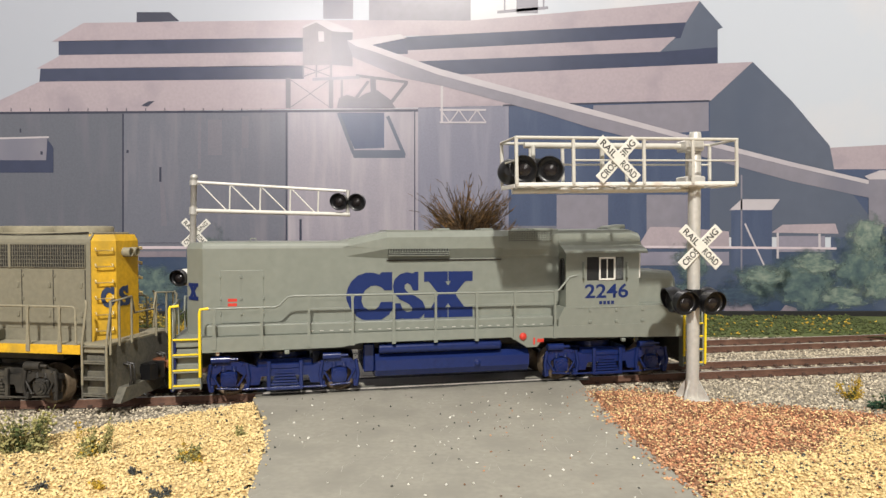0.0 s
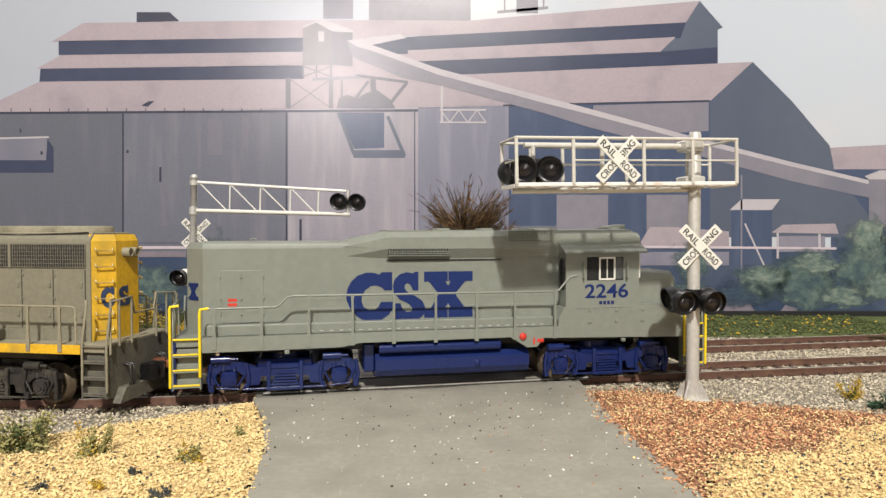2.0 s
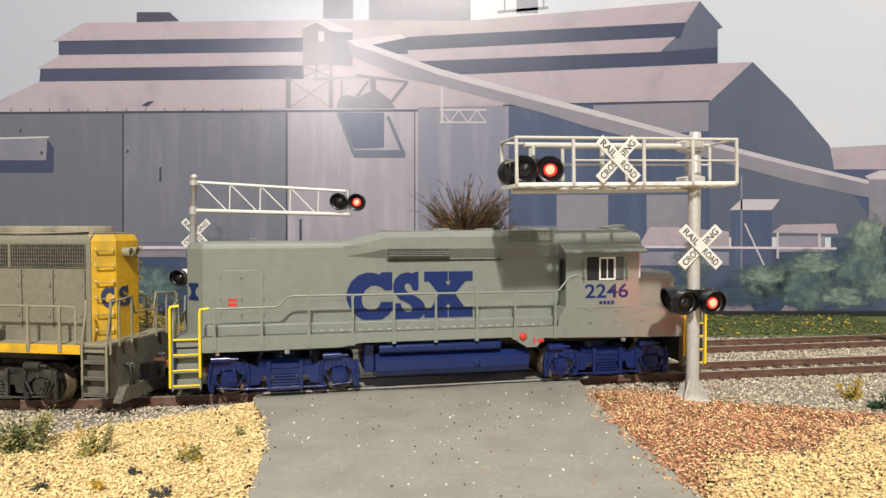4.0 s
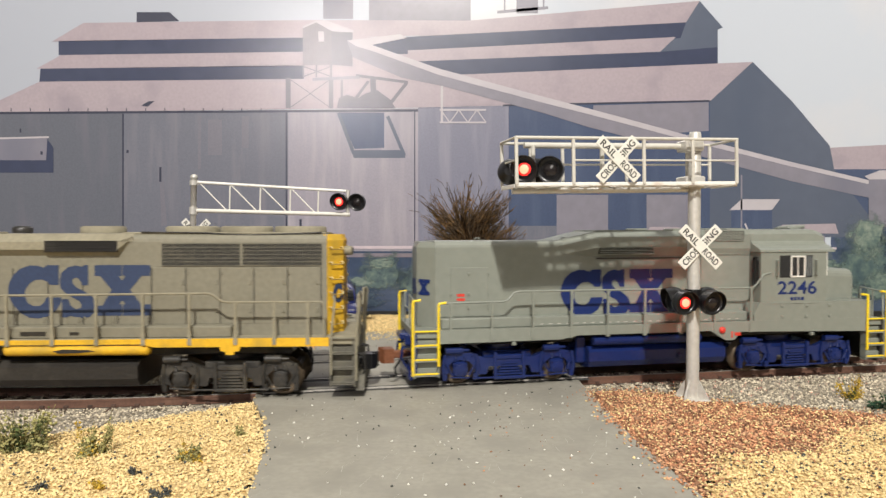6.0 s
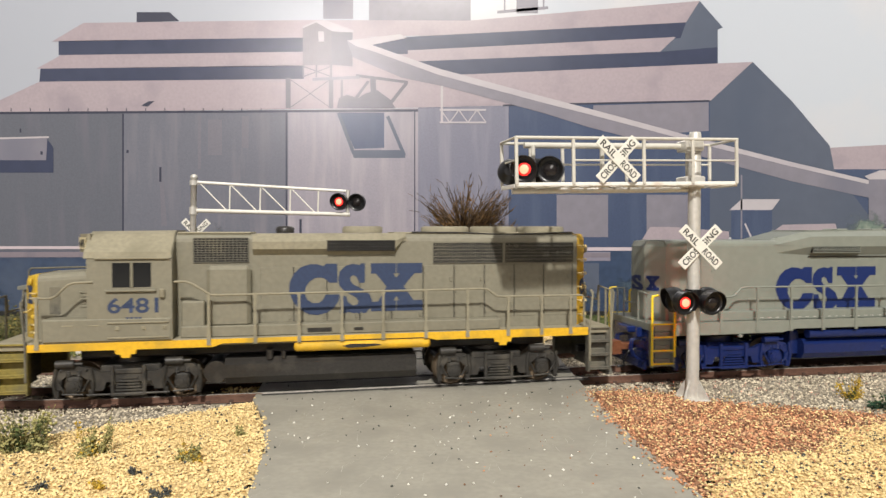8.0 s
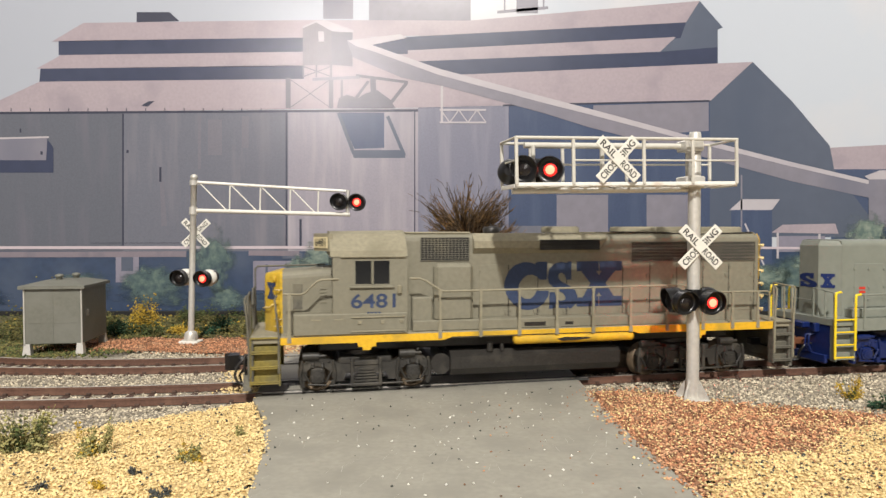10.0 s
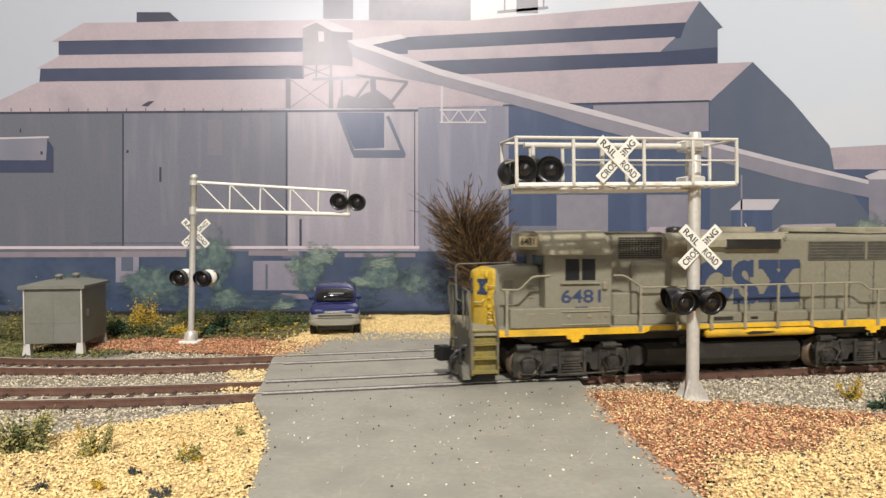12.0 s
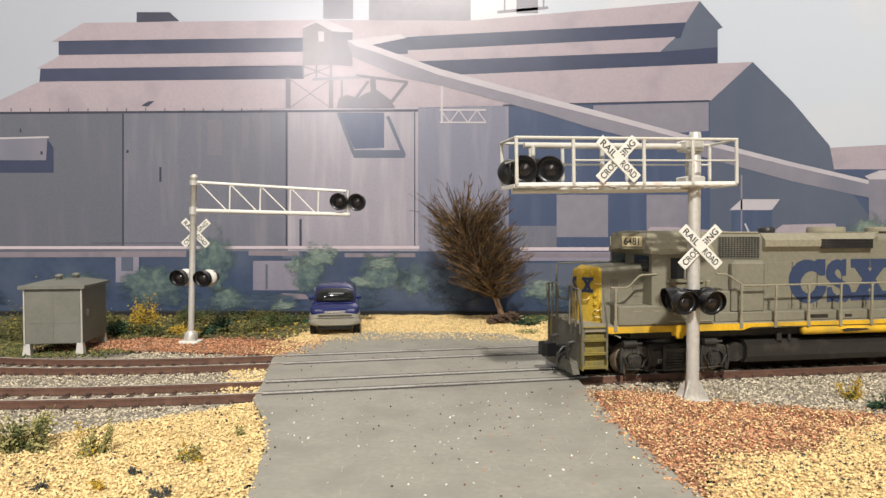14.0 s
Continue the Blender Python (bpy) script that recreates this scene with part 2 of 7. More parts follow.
def thing(name, label, category, group="", m=None):
    ob = new(name)
    ob.empty_display_size = 0.01
    tagged(ob, label, category, group)
    if m is not None:
        ob.matrix_basis = m
    return ob


def text_part(name, words, height, material, parent, m, label="", width=None):
    """Built-in lettering, height in mm, centred at the pose m (mm), facing the local +z."""
    data = bpy.data.curves.new(name, "FONT")
    data.body, data.size, data.align_x, data.align_y = words, 1.0, "CENTER", "CENTER"
    data.offset = 0.018
    tmp = bpy.data.objects.new(name, data)
    me = bpy.data.meshes.new_from_object(tmp)
    bpy.data.objects.remove(tmp)
    co = np.array([v.co for v in me.vertices])
    span = co.max(0) - co.min(0)
    mid = (co.max(0) + co.min(0)) / 2
    sy = height / span[1]
    sx = sy if width is None else width / span[0]
    for v in me.vertices:
        q = m @ Vector(((v.co.x - mid[0]) * sx, (v.co.y - mid[1]) * sy, 0))
        v.co = q * 0.001
    me.materials.clear()
    me.materials.append(material)
    ob = new(name, me)
    ob.parent = parent
    return tagged(ob, label)


FACE_CAMERA = pose(0, 0, 0, 90, 0, 0)

# ---- the track's line ----
STEP = 0.0005
_s = np.arange(-0.6, 0.9, STEP)
_k = np.where((_s > -0.20) & (_s < 0.20), -0.053 - 11.973 * _s + 83.07 * _s ** 2, 0.0)
_a = np.cumsum(_k) * STEP
_a += 0.2154 - np.interp(0, _s, _a)
_x, _y = np.cumsum(np.cos(_a)) * STEP, np.cumsum(np.sin(_a)) * STEP
_x -= np.interp(0, _s, _x)
_y += 0.23901 - np.interp(0, _s, _y)


def line(s, off=0.0):
    """Place and heading (radians) at s metres along the front track, off metres behind its middle."""
    a = np.interp(s, _s, _a)
    return np.interp(s, _s, _x) - off * math.sin(a), np.interp(s, _s, _y) + off * math.cos(a), float(a)


def on_track(s, pivots):
    x0, y0, _ = line(s - pivots / 2)
    x1, y1, _ = line(s + pivots / 2)
    return pose((x0 + x1) / 2, (y0 + y1) / 2, 0, 0, 0, math.degrees(math.atan2(y1 - y0, x1 - x0)))


BACK = 0.04945
GAUGE = 0.0165

# ---- the room round the layout ----
def room():
    s = Shape().box(-800, 800, -2150, 520, -80, -40, 5)
    tagged(part("floor", s, CARPET), "plain dark floor surface under the layout board", "floor", kind="structure")
    s = Shape().box(-800, 800, -2150, 520, 1500, 1540, 5)
    tagged(part("ceiling", s, PLASTER), "plain grey painted ceiling of the layout room", "ceiling", kind="structure")
    for name, b in (("wall_north", (-760, 760, 480, 520)), ("wall_south", (-760, 760, -2150, -2110)), ("wall_east", (760, 800, -2150, 520)), ("wall_west", (-800, -760, -2150, 520))):
        s = Shape().box(*b, -40, 1500, 3)
        tagged(part(name, s, PLASTER), "plain grey painted wall of the layout room", "wall", kind="structure")


room()

# ---- ground: the layout board and its beds ----
def inside(x, y, poly):
    hit = False
    for (x0, y0), (x1, y1) in zip(poly, poly[1:] + poly[:1]):
        if (y0 > y) != (y1 > y) and x < (x1 - x0) * (y - y0) / (y1 - y0) + x0:
            hit = not hit
    return hit


def bed(name, outline, z, material, label, wavy=0.35, cell=3.0):
    """A slab with an uneven top, from the board up to z."""
    s = Shape()
    xs, ys = [p[0] for p in outline], [p[1] for p in outline]
    x0, x1, y0, y1 = min(xs), max(xs), min(ys), max(ys)
    n, k = int((x1 - x0) / cell) + 1, int((y1 - y0) / cell) + 1
    vid = {}
    for i in range(n):
        for j in range(k):
            cx, cy = x0 + (i + 0.5) * cell, y0 + (j + 0.5) * cell
            if not inside(cx, cy, outline):
                continue
            q = []
            for a, b in ((0, 0), (1, 0), (1, 1), (0, 1)):
                key = (i + a, j + b)
                if key not in vid:
                    x, y = x0 + key[0] * cell, y0 + key[1] * cell
                    vid[key] = len(s.v)
                    s.v.append((x, y, z + wavy * noise.noise((x * 0.09, y * 0.09, 3.0)) + wavy * 0.5 * noise.noise((x * 0.4, y * 0.4, 7.0))))
                q.append(vid[key])
            s.f.append(tuple(q))
            s.s.append(True)
            s.m.append(0)
    return tagged(part(name, s, material), label, "ground", kind="structure")


ROAD_LINE = [(-33, 40), (-36, 100), (-39.4, 131), (-44, 163), (-52, 190), (-60.5, 210), (-64, 235), (-69, 262), (-72, 280), (-68, 305), (-64, 322), (-58, 340), (-42, 352), (0, 352), (34, 346), (47, 318), (49, 280), (48.6, 221), (49.3, 172), (52.6, 131), (55, 100), (59, 40)]
SAND_LEFT = [(-330, 40), (-33, 40), (-36, 100), (-39.4, 131), (-44, 163), (-52, 190), (-61, 210), (-75, 197), (-105, 176), (-160, 166), (-330, 160)]
SAND_RIGHT = [(59, 40), (330, 40), (330, 185), (128, 190), (108, 181), (93, 164), (66, 160), (56, 140), (53, 131), (55, 100)]
GRAVEL_FRONT = [(49.3, 221), (62, 224), (78, 219), (90, 206), (128, 195), (330, 192), (330, 185), (128, 190), (108, 181), (93, 164), (66, 160), (56, 140), (53, 131), (49.6, 172)]
GRAVEL_BACK = [(-185, 308), (-140, 303), (-72, 290), (-67, 318), (-78, 330), (-110, 338), (-150, 338), (-180, 330)]
SAND_BACK = [(-78, 330), (-62, 320), (-58, 340), (-42, 352), (0, 352), (34, 346), (45, 322), (70, 345), (62, 392), (40, 425), (-45, 425), (-70, 372)]

board = Shape().box(-740, 740, -40, 470, -40, -4.2, 2)
tagged(part("ground", board, EARTH), "dark earth-coloured scenery board of the layout", "ground", kind="structure")
bed("ground_ballast", [(-420, 150), (420, 150), (420, 345), (-420, 345)], -2.9, BALLAST_BED, "grey crushed-stone ballast bed under two tracks", 0.2, 5.0)
bed("ground_sand", SAND_LEFT, -1.2, SAND_BED, "cream sand strip beside the grey road", 0.7)
bed("ground_sand", SAND_RIGHT, -1.2, SAND_BED, "cream sand in the front corner beside the road", 0.7)
bed("ground_gravel", GRAVEL_FRONT, -1.1, GRAVEL_BED, "red-brown gravel patch around the signal mast", 0.7)
bed("ground_gravel", GRAVEL_BACK, -1.6, GRAVEL_BED, "red-brown gravel patch behind the back track", 0.6)
bed("ground_sand", SAND_BACK, -0.9, SAND_BED, "cream sand bank at the end of the road", 0.6)
bed("ground_turf", [(-420, 335), (-180, 330), (-150, 338), (-110, 338), (-78, 330), (-70, 372), (-45, 440), (-420, 440)], -1.5, EARTH, "dark earth strip with scrub along the backdrop", 0.9)
bed("ground_turf", [(70, 345), (62, 392), (40, 440), (420, 440), (420, 338), (120, 340)], -1.5, TURF_GREEN, "green grassy strip along the backdrop", 0.9)


def road_slab():
    s = Shape()
    s.prism(ROAD_LINE, -4.0, -0.3, "z")
    tagged(part("road", s, ROAD), "grey painted road crossing both tracks, dusty and scuffed", "road", kind="structure")


road_slab()


# ---- tracks ----
def ribbon(shape, s0, s1, off, w0, w1, z0, z1, step=0.008, slot=0):
    """A bar along the track from w0 to w1 beside the line at off (metres), z0 to z1 in mm."""
    n = max(2, int((s1 - s0) / step) + 1)
    rings = []
    for i in range(n):
        s = s0 + (s1 - s0) * i / (n - 1)
        ring = []
        for w, z in ((w0, z0), (w1, z0), (w1, z1), (w0, z1)):
            x, y, _ = line(s, off + w)
            ring.append((x * 1000, y * 1000, z))
        rings.append(ring)
    shape.loft(rings, True, False, slot)


def track(off, label):
    t = thing("track", label, "railway track", "tracks")
    for side in (-1, 1):
        c = side * (GAUGE / 2 + 0.00035)
        s = Shape()
        for w0, w1, z0, z1 in ((-0.0011, 0.0011, -2.6, -2.1), (-0.0004, 0.0004, -2.1, -0.8), (-0.0006, 0.0006, -0.8, -0.06)):
            ribbon(s, -0.50, 0.55, off + c, w0, w1, z0, z1)
        r = part("rail", s, RAIL_RUST, t)
        s = Shape()
        ribbon(s, -0.50, 0.55, off + c, -0.0004, 0.0004, -0.06, 0.0)
        part("railhead", s, WORN_RAIL, r, "polished steel running surface")
        s = Shape()
        ribbon(s, -0.0625 if off == 0 else -0.058, 0.052 if off == 0 else 0.060, off + c, -0.00062, 0.00062, -0.5, 0.03)
        part("worn_rail_in_road", s, WORN_RAIL, r, "worn rail in the road, its highlight in the colour")
    tie = Shape().box(-1.3, 1.3, -14.5, 14.5, -4.3, -2.6, 0.25)
    for y in (-9.6, -6.9, 6.9, 9.6):
        tie.box(-0.7, 0.7, y - 0.45, y + 0.45, -2.65, -1.8, 0.15)
    tie_mesh = tie.mesh("tie", [TIE])
    rng = random.Random(4)
    s = -0.42
    while s < 0.50:
        x, y, a = line(s, off)
        if not inside(x * 1000, y * 1000, ROAD_LINE):
            ob = new("tie", tie_mesh)
            ob.parent = t
            ob.matrix_basis = pose(x, y, rng.uniform(-0.0001, 0.0001), 0, 0, math.degrees(a) + rng.uniform(-1, 1))
        s += 0.0071
    return t


track(0.0, "brown-painted front track with worn bright rail heads")
track(BACK, "brown-painted back track with worn bright rail heads")


def flangeways():
    """Dark worn grooves beside the rails where the road crosses."""
    for off in (0.0, BACK):
        for side in (-1, 1):
            for inner in (-1, 1):
                s = Shape()
                c = side * (GAUGE / 2 + 0.00035) + inner * 0.0018
                ribbon(s, -0.0625 if off == 0 else -0.058, 0.052 if off == 0 else 0.060, off + c, -0.0011, 0.0011, -0.5, -0.26)
                tagged(part("flangeway", s, ROAD_STAIN), "narrow black flangeway groove beside a rail in the road", "track groove", kind="structure")


flangeways()


def scuffs():
    """Dark rubbed streaks along the rails on the road."""
    rng = random.Random(31)
    for i in range(26):
        off = rng.choice((0.0, 0.0, BACK)) + rng.choice((-1, 1)) * 0.0086 + rng.gauss(0, 0.0022)
        a = rng.uniform(-0.058, 0.02)
        s = Shape()
        w = rng.uniform(0.0001, 0.0005)
        ribbon(s, a, min(0.05, a + rng.uniform(0.008, 0.04)), off, -w, w, -0.5, -0.294 + 0.0003 * i)
        tagged(part("scuff", s, ROAD_STAIN if i % 3 else RAIL_TOP), "thin dark rubbed streak along a rail on the road", "track mark", kind="structure")


scuffs()


def scratches():
    """Faint pale scratches across the road paint."""
    rng = random.Random(53)
    s = Shape()
    for i in range(70):
        x, y = rng.uniform(-44, 46), rng.uniform(120, 205)
        a = rng.gauss(1.45, 0.25)
        n, w = rng.uniform(2, 9), rng.uniform(0.05, 0.13)
        c, q = math.cos(a), math.sin(a)
        z = -0.3 + 0.004 + 0.0004 * i
        s.add([(x - q * w, y + c * w, z), (x + n * c, y + n * q, z), (x + q * w, y - c * w, z)], [(0, 1, 2)])
    tagged(part("scratches", s, SCRATCH), "faint pale scratches in the road paint", "road mark", kind="stuff")


scratches()


# ---- the printed backdrop: a flat photograph of a steel mill on a board ----
BOARD_Y = 430.0
PITCH = math.radians(1.60)


def sheet(u, v, layer):
    """A place on the print, its grid 1568 wide, as mm in the room."""
    q, r = (u - 784) / 1175.0, (441 - v) / 1175.0
    dy, dz = math.cos(PITCH) + r * math.sin(PITCH), -math.sin(PITCH) + r * math.cos(PITCH)
    y = BOARD_Y - 0.05 * layer
    t = y / dy
    return (q * t, y, 53.45 + dz * t)


def ink(name, r, g, b, vary=0.05, size=12.0, second=None, spread=0.5, streak=1.0, island=0.0):
    base = [c * k for c, k in zip(lin(r, g, b), (0.80, 0.835, 0.835))]
    return mat(name, base, 0.27, vary=vary, size=size, bump=0.0, spec=0.9, second=[c * k for c, k in zip(lin(*second), (0.80, 0.835, 0.835))] if second else None, spread=spread, streak=streak, island=island)


def sky_ink():
    """Printed sky: greyer towards the left, offsetting the lamp's stronger light there, with faint pinkish clouds."""
    m = bpy.data.materials.new("printed_sky")
    m.use_nodes = True
    n, l = m.node_tree.nodes, m.node_tree.links
    bsdf = n["Principled BSDF"]
    bsdf.inputs["Roughness"].default_value, bsdf.inputs["Specular IOR Level"].default_value = 0.27, 0.9
    tc, sep = n.new("ShaderNodeTexCoord"), n.new("ShaderNodeSeparateXYZ")
    l.new(tc.outputs["Object"], sep.inputs[0])
    across = n.new("ShaderNodeMapRange")
    across.inputs["From Min"].default_value, across.inputs["From Max"].default_value = -0.30, 0.30
    l.new(sep.outputs["X"], across.inputs[0])
    clouds = n.new("ShaderNodeTexNoise")
    clouds.inputs["Scale"].default_value, clouds.inputs["Detail"].default_value = 11.0, 5
    l.new(tc.outputs["Object"], clouds.inputs["Vector"])
    tint, puff, edge = n.new("ShaderNodeMix"), n.new("ShaderNodeMix"), n.new("ShaderNodeMapRange")
    tint.data_type = puff.data_type = "RGBA"
    # left tint darkened in the ink to counter uneven lamplight
    tint.inputs["A"].default_value = (*[0.74 * c for c in lin(188, 193, 206)], 1)
    tint.inputs["B"].default_value = (*[0.86 * c for c in lin(202, 209, 220)], 1)
    puff.inputs["B"].default_value = (*[0.86 * c for c in lin(220, 214, 214)], 1)
    edge.inputs["From Min"].default_value, edge.inputs["From Max"].default_value, edge.inputs["To Max"].default_value = 0.5, 0.75, 0.7
    l.new(across.outputs[0], tint.inputs["Factor"])
    l.new(clouds.outputs[0], edge.inputs[0])
    l.new(edge.outputs[0], puff.inputs["Factor"])
    l.new(tint.outputs["Result"], puff.inputs["A"])
    l.new(puff.outputs["Result"], bsdf.inputs["Base Color"])
    return m


I_SKY = sky_ink()
I_ROOF = ink("printed_pale_roof", 178, 162, 170, 0.05, 2.0, (162, 148, 158), 0.5)
I_WALL = ink("printed_grey_wall", 115, 115, 128, 0.07, 0.9, (132, 127, 138), 0.5, 9.0)
# paler stretch of wall, with the lamp glare's streaks brightened into its ink
I_WALL_GLARE = ink("printed_pale_glare_wall", 158, 150, 162, 0.06, 0.9, (182, 172, 180), 0.48, 9.0)
I_SHADE = ink("printed_dark_blue_wall", 74, 85, 114, 0.06, 1.2, (86, 97, 124), 0.5, 6.0)
I_WALL_DARKER = ink("printed_darker_wall", 104, 105, 117, 0.06, 0.9, (114, 111, 124), 0.5, 9.0)
I_HAZE = ink("printed_hazy_wall", 132, 130, 148, 0.06, 1.0, (150, 146, 160), 0.48, 8.0)
I_GABLE = ink("printed_gable_wall", 94, 100, 118, 0.05, 10, (84, 92, 112), 0.5, 3.0)
I_BAND = ink("printed_dark_band", 60, 66, 92, 0.06, 8, (80, 84, 108), 0.5)
I_GREY = ink("printed_mid_grey", 140, 134, 146, 0.06, 6, (122, 120, 136), 0.5, 3.0)
I_PALE = ink("printed_pale_steel", 196, 186, 192, 0.04, 8, (182, 172, 182), 0.5)
I_LINE = ink("printed_dark_line", 60, 62, 80, 0.05, 8)
I_PIPE = ink("printed_pink_pipe", 214, 196, 204, 0.04, 6)
I_LOW = ink("printed_low_shadow", 62, 76, 103, 0.12, 5, (84, 94, 116), 0.5)
I_TOWER = ink("printed_hazy_tower", 132, 124, 132, 0.05, 3, (118, 112, 122), 0.5, 2.0)
I_TOWER_DIM = ink("printed_hazy_tower_side", 112, 108, 120, 0.05, 3, (126, 120, 130), 0.5, 2.0)
I_RUST = ink("printed_rust_patch", 142, 130, 140, 0.06, 1.0, (126, 120, 132), 0.5, 6.0)
I_PATCH = ink("printed_streak", 123, 119, 131, 0.06, 0.9, (116, 114, 126), 0.5, 9.0)
I_MAUVE = ink("printed_mauve_shed", 146, 139, 155, 0.05, 3, (130, 126, 144), 0.5, 2.0)

backdrop = Shape().box(-740, 740, BOARD_Y, BOARD_Y + 6, -6, 420, 0.5)
backdrop = tagged(part("backdrop", backdrop, I_SKY), "large matt-print photo backdrop of a hazy steel mill under a pale sky", "backdrop", kind="structure")
# black strip imitates the shadow line where backdrop and ground meet
tagged(part("trim", Shape().box(-700, 700, 424.5, 427.5, -4, 1.6, 0.3), GAP_SHADE), "black strip painted for the shadow along the foot of the backdrop", "trim", kind="structure")


def printed(name, material, layer, *polys):
    s = Shape()
    for i, poly in enumerate(polys):
        s.add([sheet(u, v, layer + 0.005 * i) for u, v in poly], [list(range(len(poly)))])
    return part(name, s, material, backdrop)


def bar(x0, y0, x1, y1, w):
    dx, dy = x1 - x0, y1 - y0
    k = w / 2 / math.hypot(dx, dy)
    return [(x0 - dy * k, y0 + dx * k), (x1 - dy * k, y1 + dx * k), (x1 + dy * k, y1 - dx * k), (x0 + dy * k, y0 - dx * k)]


def rect(x0, y0, x1, y1):
    return [(x0, y0), (x1, y0), (x1, y1), (x0, y1)]


def foliage_ink(name, dark, mid, pale):
    """Printed foliage with a hazy, ragged rim; the print is out of focus there."""
    m = bpy.data.materials.new(name)
    m.use_nodes = True
    n, l = m.node_tree.nodes, m.node_tree.links
    bsdf = n["Principled BSDF"]
    bsdf.inputs["Roughness"].default_value = 0.5
    tc, info, add = n.new("ShaderNodeTexCoord"), n.new("ShaderNodeObjectInfo"), n.new("ShaderNodeVectorMath")
    mul = n.new("ShaderNodeMath")
    mul.operation, mul.inputs[1].default_value = "MULTIPLY", 60.0
    l.new(info.outputs["Random"], mul.inputs[0])
    l.new(tc.outputs["Object"], add.inputs[0])
    l.new(mul.outputs[0], add.inputs[1])
    rim, grain = n.new("ShaderNodeTexNoise"), n.new("ShaderNodeTexNoise")
    for node, scale, rough in ((rim, 2.6, 0.62), (grain, 6.0, 0.65)):
        node.inputs["Scale"].default_value, node.inputs["Detail"].default_value, node.inputs["Roughness"].default_value = scale, 7, rough
        l.new(add.outputs[0], node.inputs["Vector"])
    dist = n.new("ShaderNodeVectorMath")
    dist.operation = "LENGTH"
    l.new(tc.outputs["Object"], dist.inputs[0])
    fall = n.new("ShaderNodeMath")
    fall.operation, fall.inputs[1].default_value, fall.inputs[2].default_value = "MULTIPLY_ADD", -0.80, 0.38
    l.new(dist.outputs["Value"], fall.inputs[0])
    both = n.new("ShaderNodeMath")
    l.new(rim.outputs[0], both.inputs[0])
    l.new(fall.outputs[0], both.inputs[1])
    edge = n.new("ShaderNodeMapRange")
    edge.interpolation_type = "SMOOTHSTEP"
    edge.inputs["From Min"].default_value, edge.inputs["From Max"].default_value, edge.inputs["To Max"].default_value = 0.36, 0.66, 0.85
    l.new(both.outputs[0], edge.inputs[0])
    l.new(edge.outputs[0], bsdf.inputs["Alpha"])
    ramp = n.new("ShaderNodeValToRGB")
    e = ramp.color_ramp.elements
    e[0].position, e[1].position = 0.36, 0.66
    e[0].color = (*[0.88 * c for c in lin(*dark)], 1)
    e[1].color = (*[0.88 * c for c in lin(*pale)], 1)
    k = e.new(0.5)
    k.color = (*[0.88 * c for c in lin(*mid)], 1)
    l.new(grain.outputs[0], ramp.inputs[0])
    l.new(ramp.outputs[0], bsdf.inputs["Base Color"])
    return m


I_BUSH_DARK = foliage_ink("printed_dark_foliage", (46, 60, 82), (58, 76, 96), (80, 96, 108))
I_BUSH = foliage_ink("printed_foliage", (64, 82, 92), (86, 106, 106), (116, 134, 124))
I_BUSH_PALE = foliage_ink("printed_pale_foliage", (88, 108, 106), (116, 133, 124), (150, 161, 148))
PATCH = Shape().add([(820 * math.cos(a * math.pi / 5), 0, 820 * math.sin(a * math.pi / 5)) for a in range(10)], [tuple(range(10))])


def foliage(material, layer, *spots):
    me = PATCH.mesh("printed_foliage", [material])
    for i, (cx, cy, rx, ry) in enumerate(spots):
        a, b = Vector(sheet(cx, cy, layer + i * 0.3)), Vector(sheet(cx + rx, cy - ry, layer + i * 0.3))
        ob = new("printed_foliage", me)
        ob.parent = backdrop
        ob.matrix_basis = Matrix.LocRotScale(a * 0.001, None, ((b.x - a.x) * 0.001, 1.0, (b.z - a.z) * 0.001))


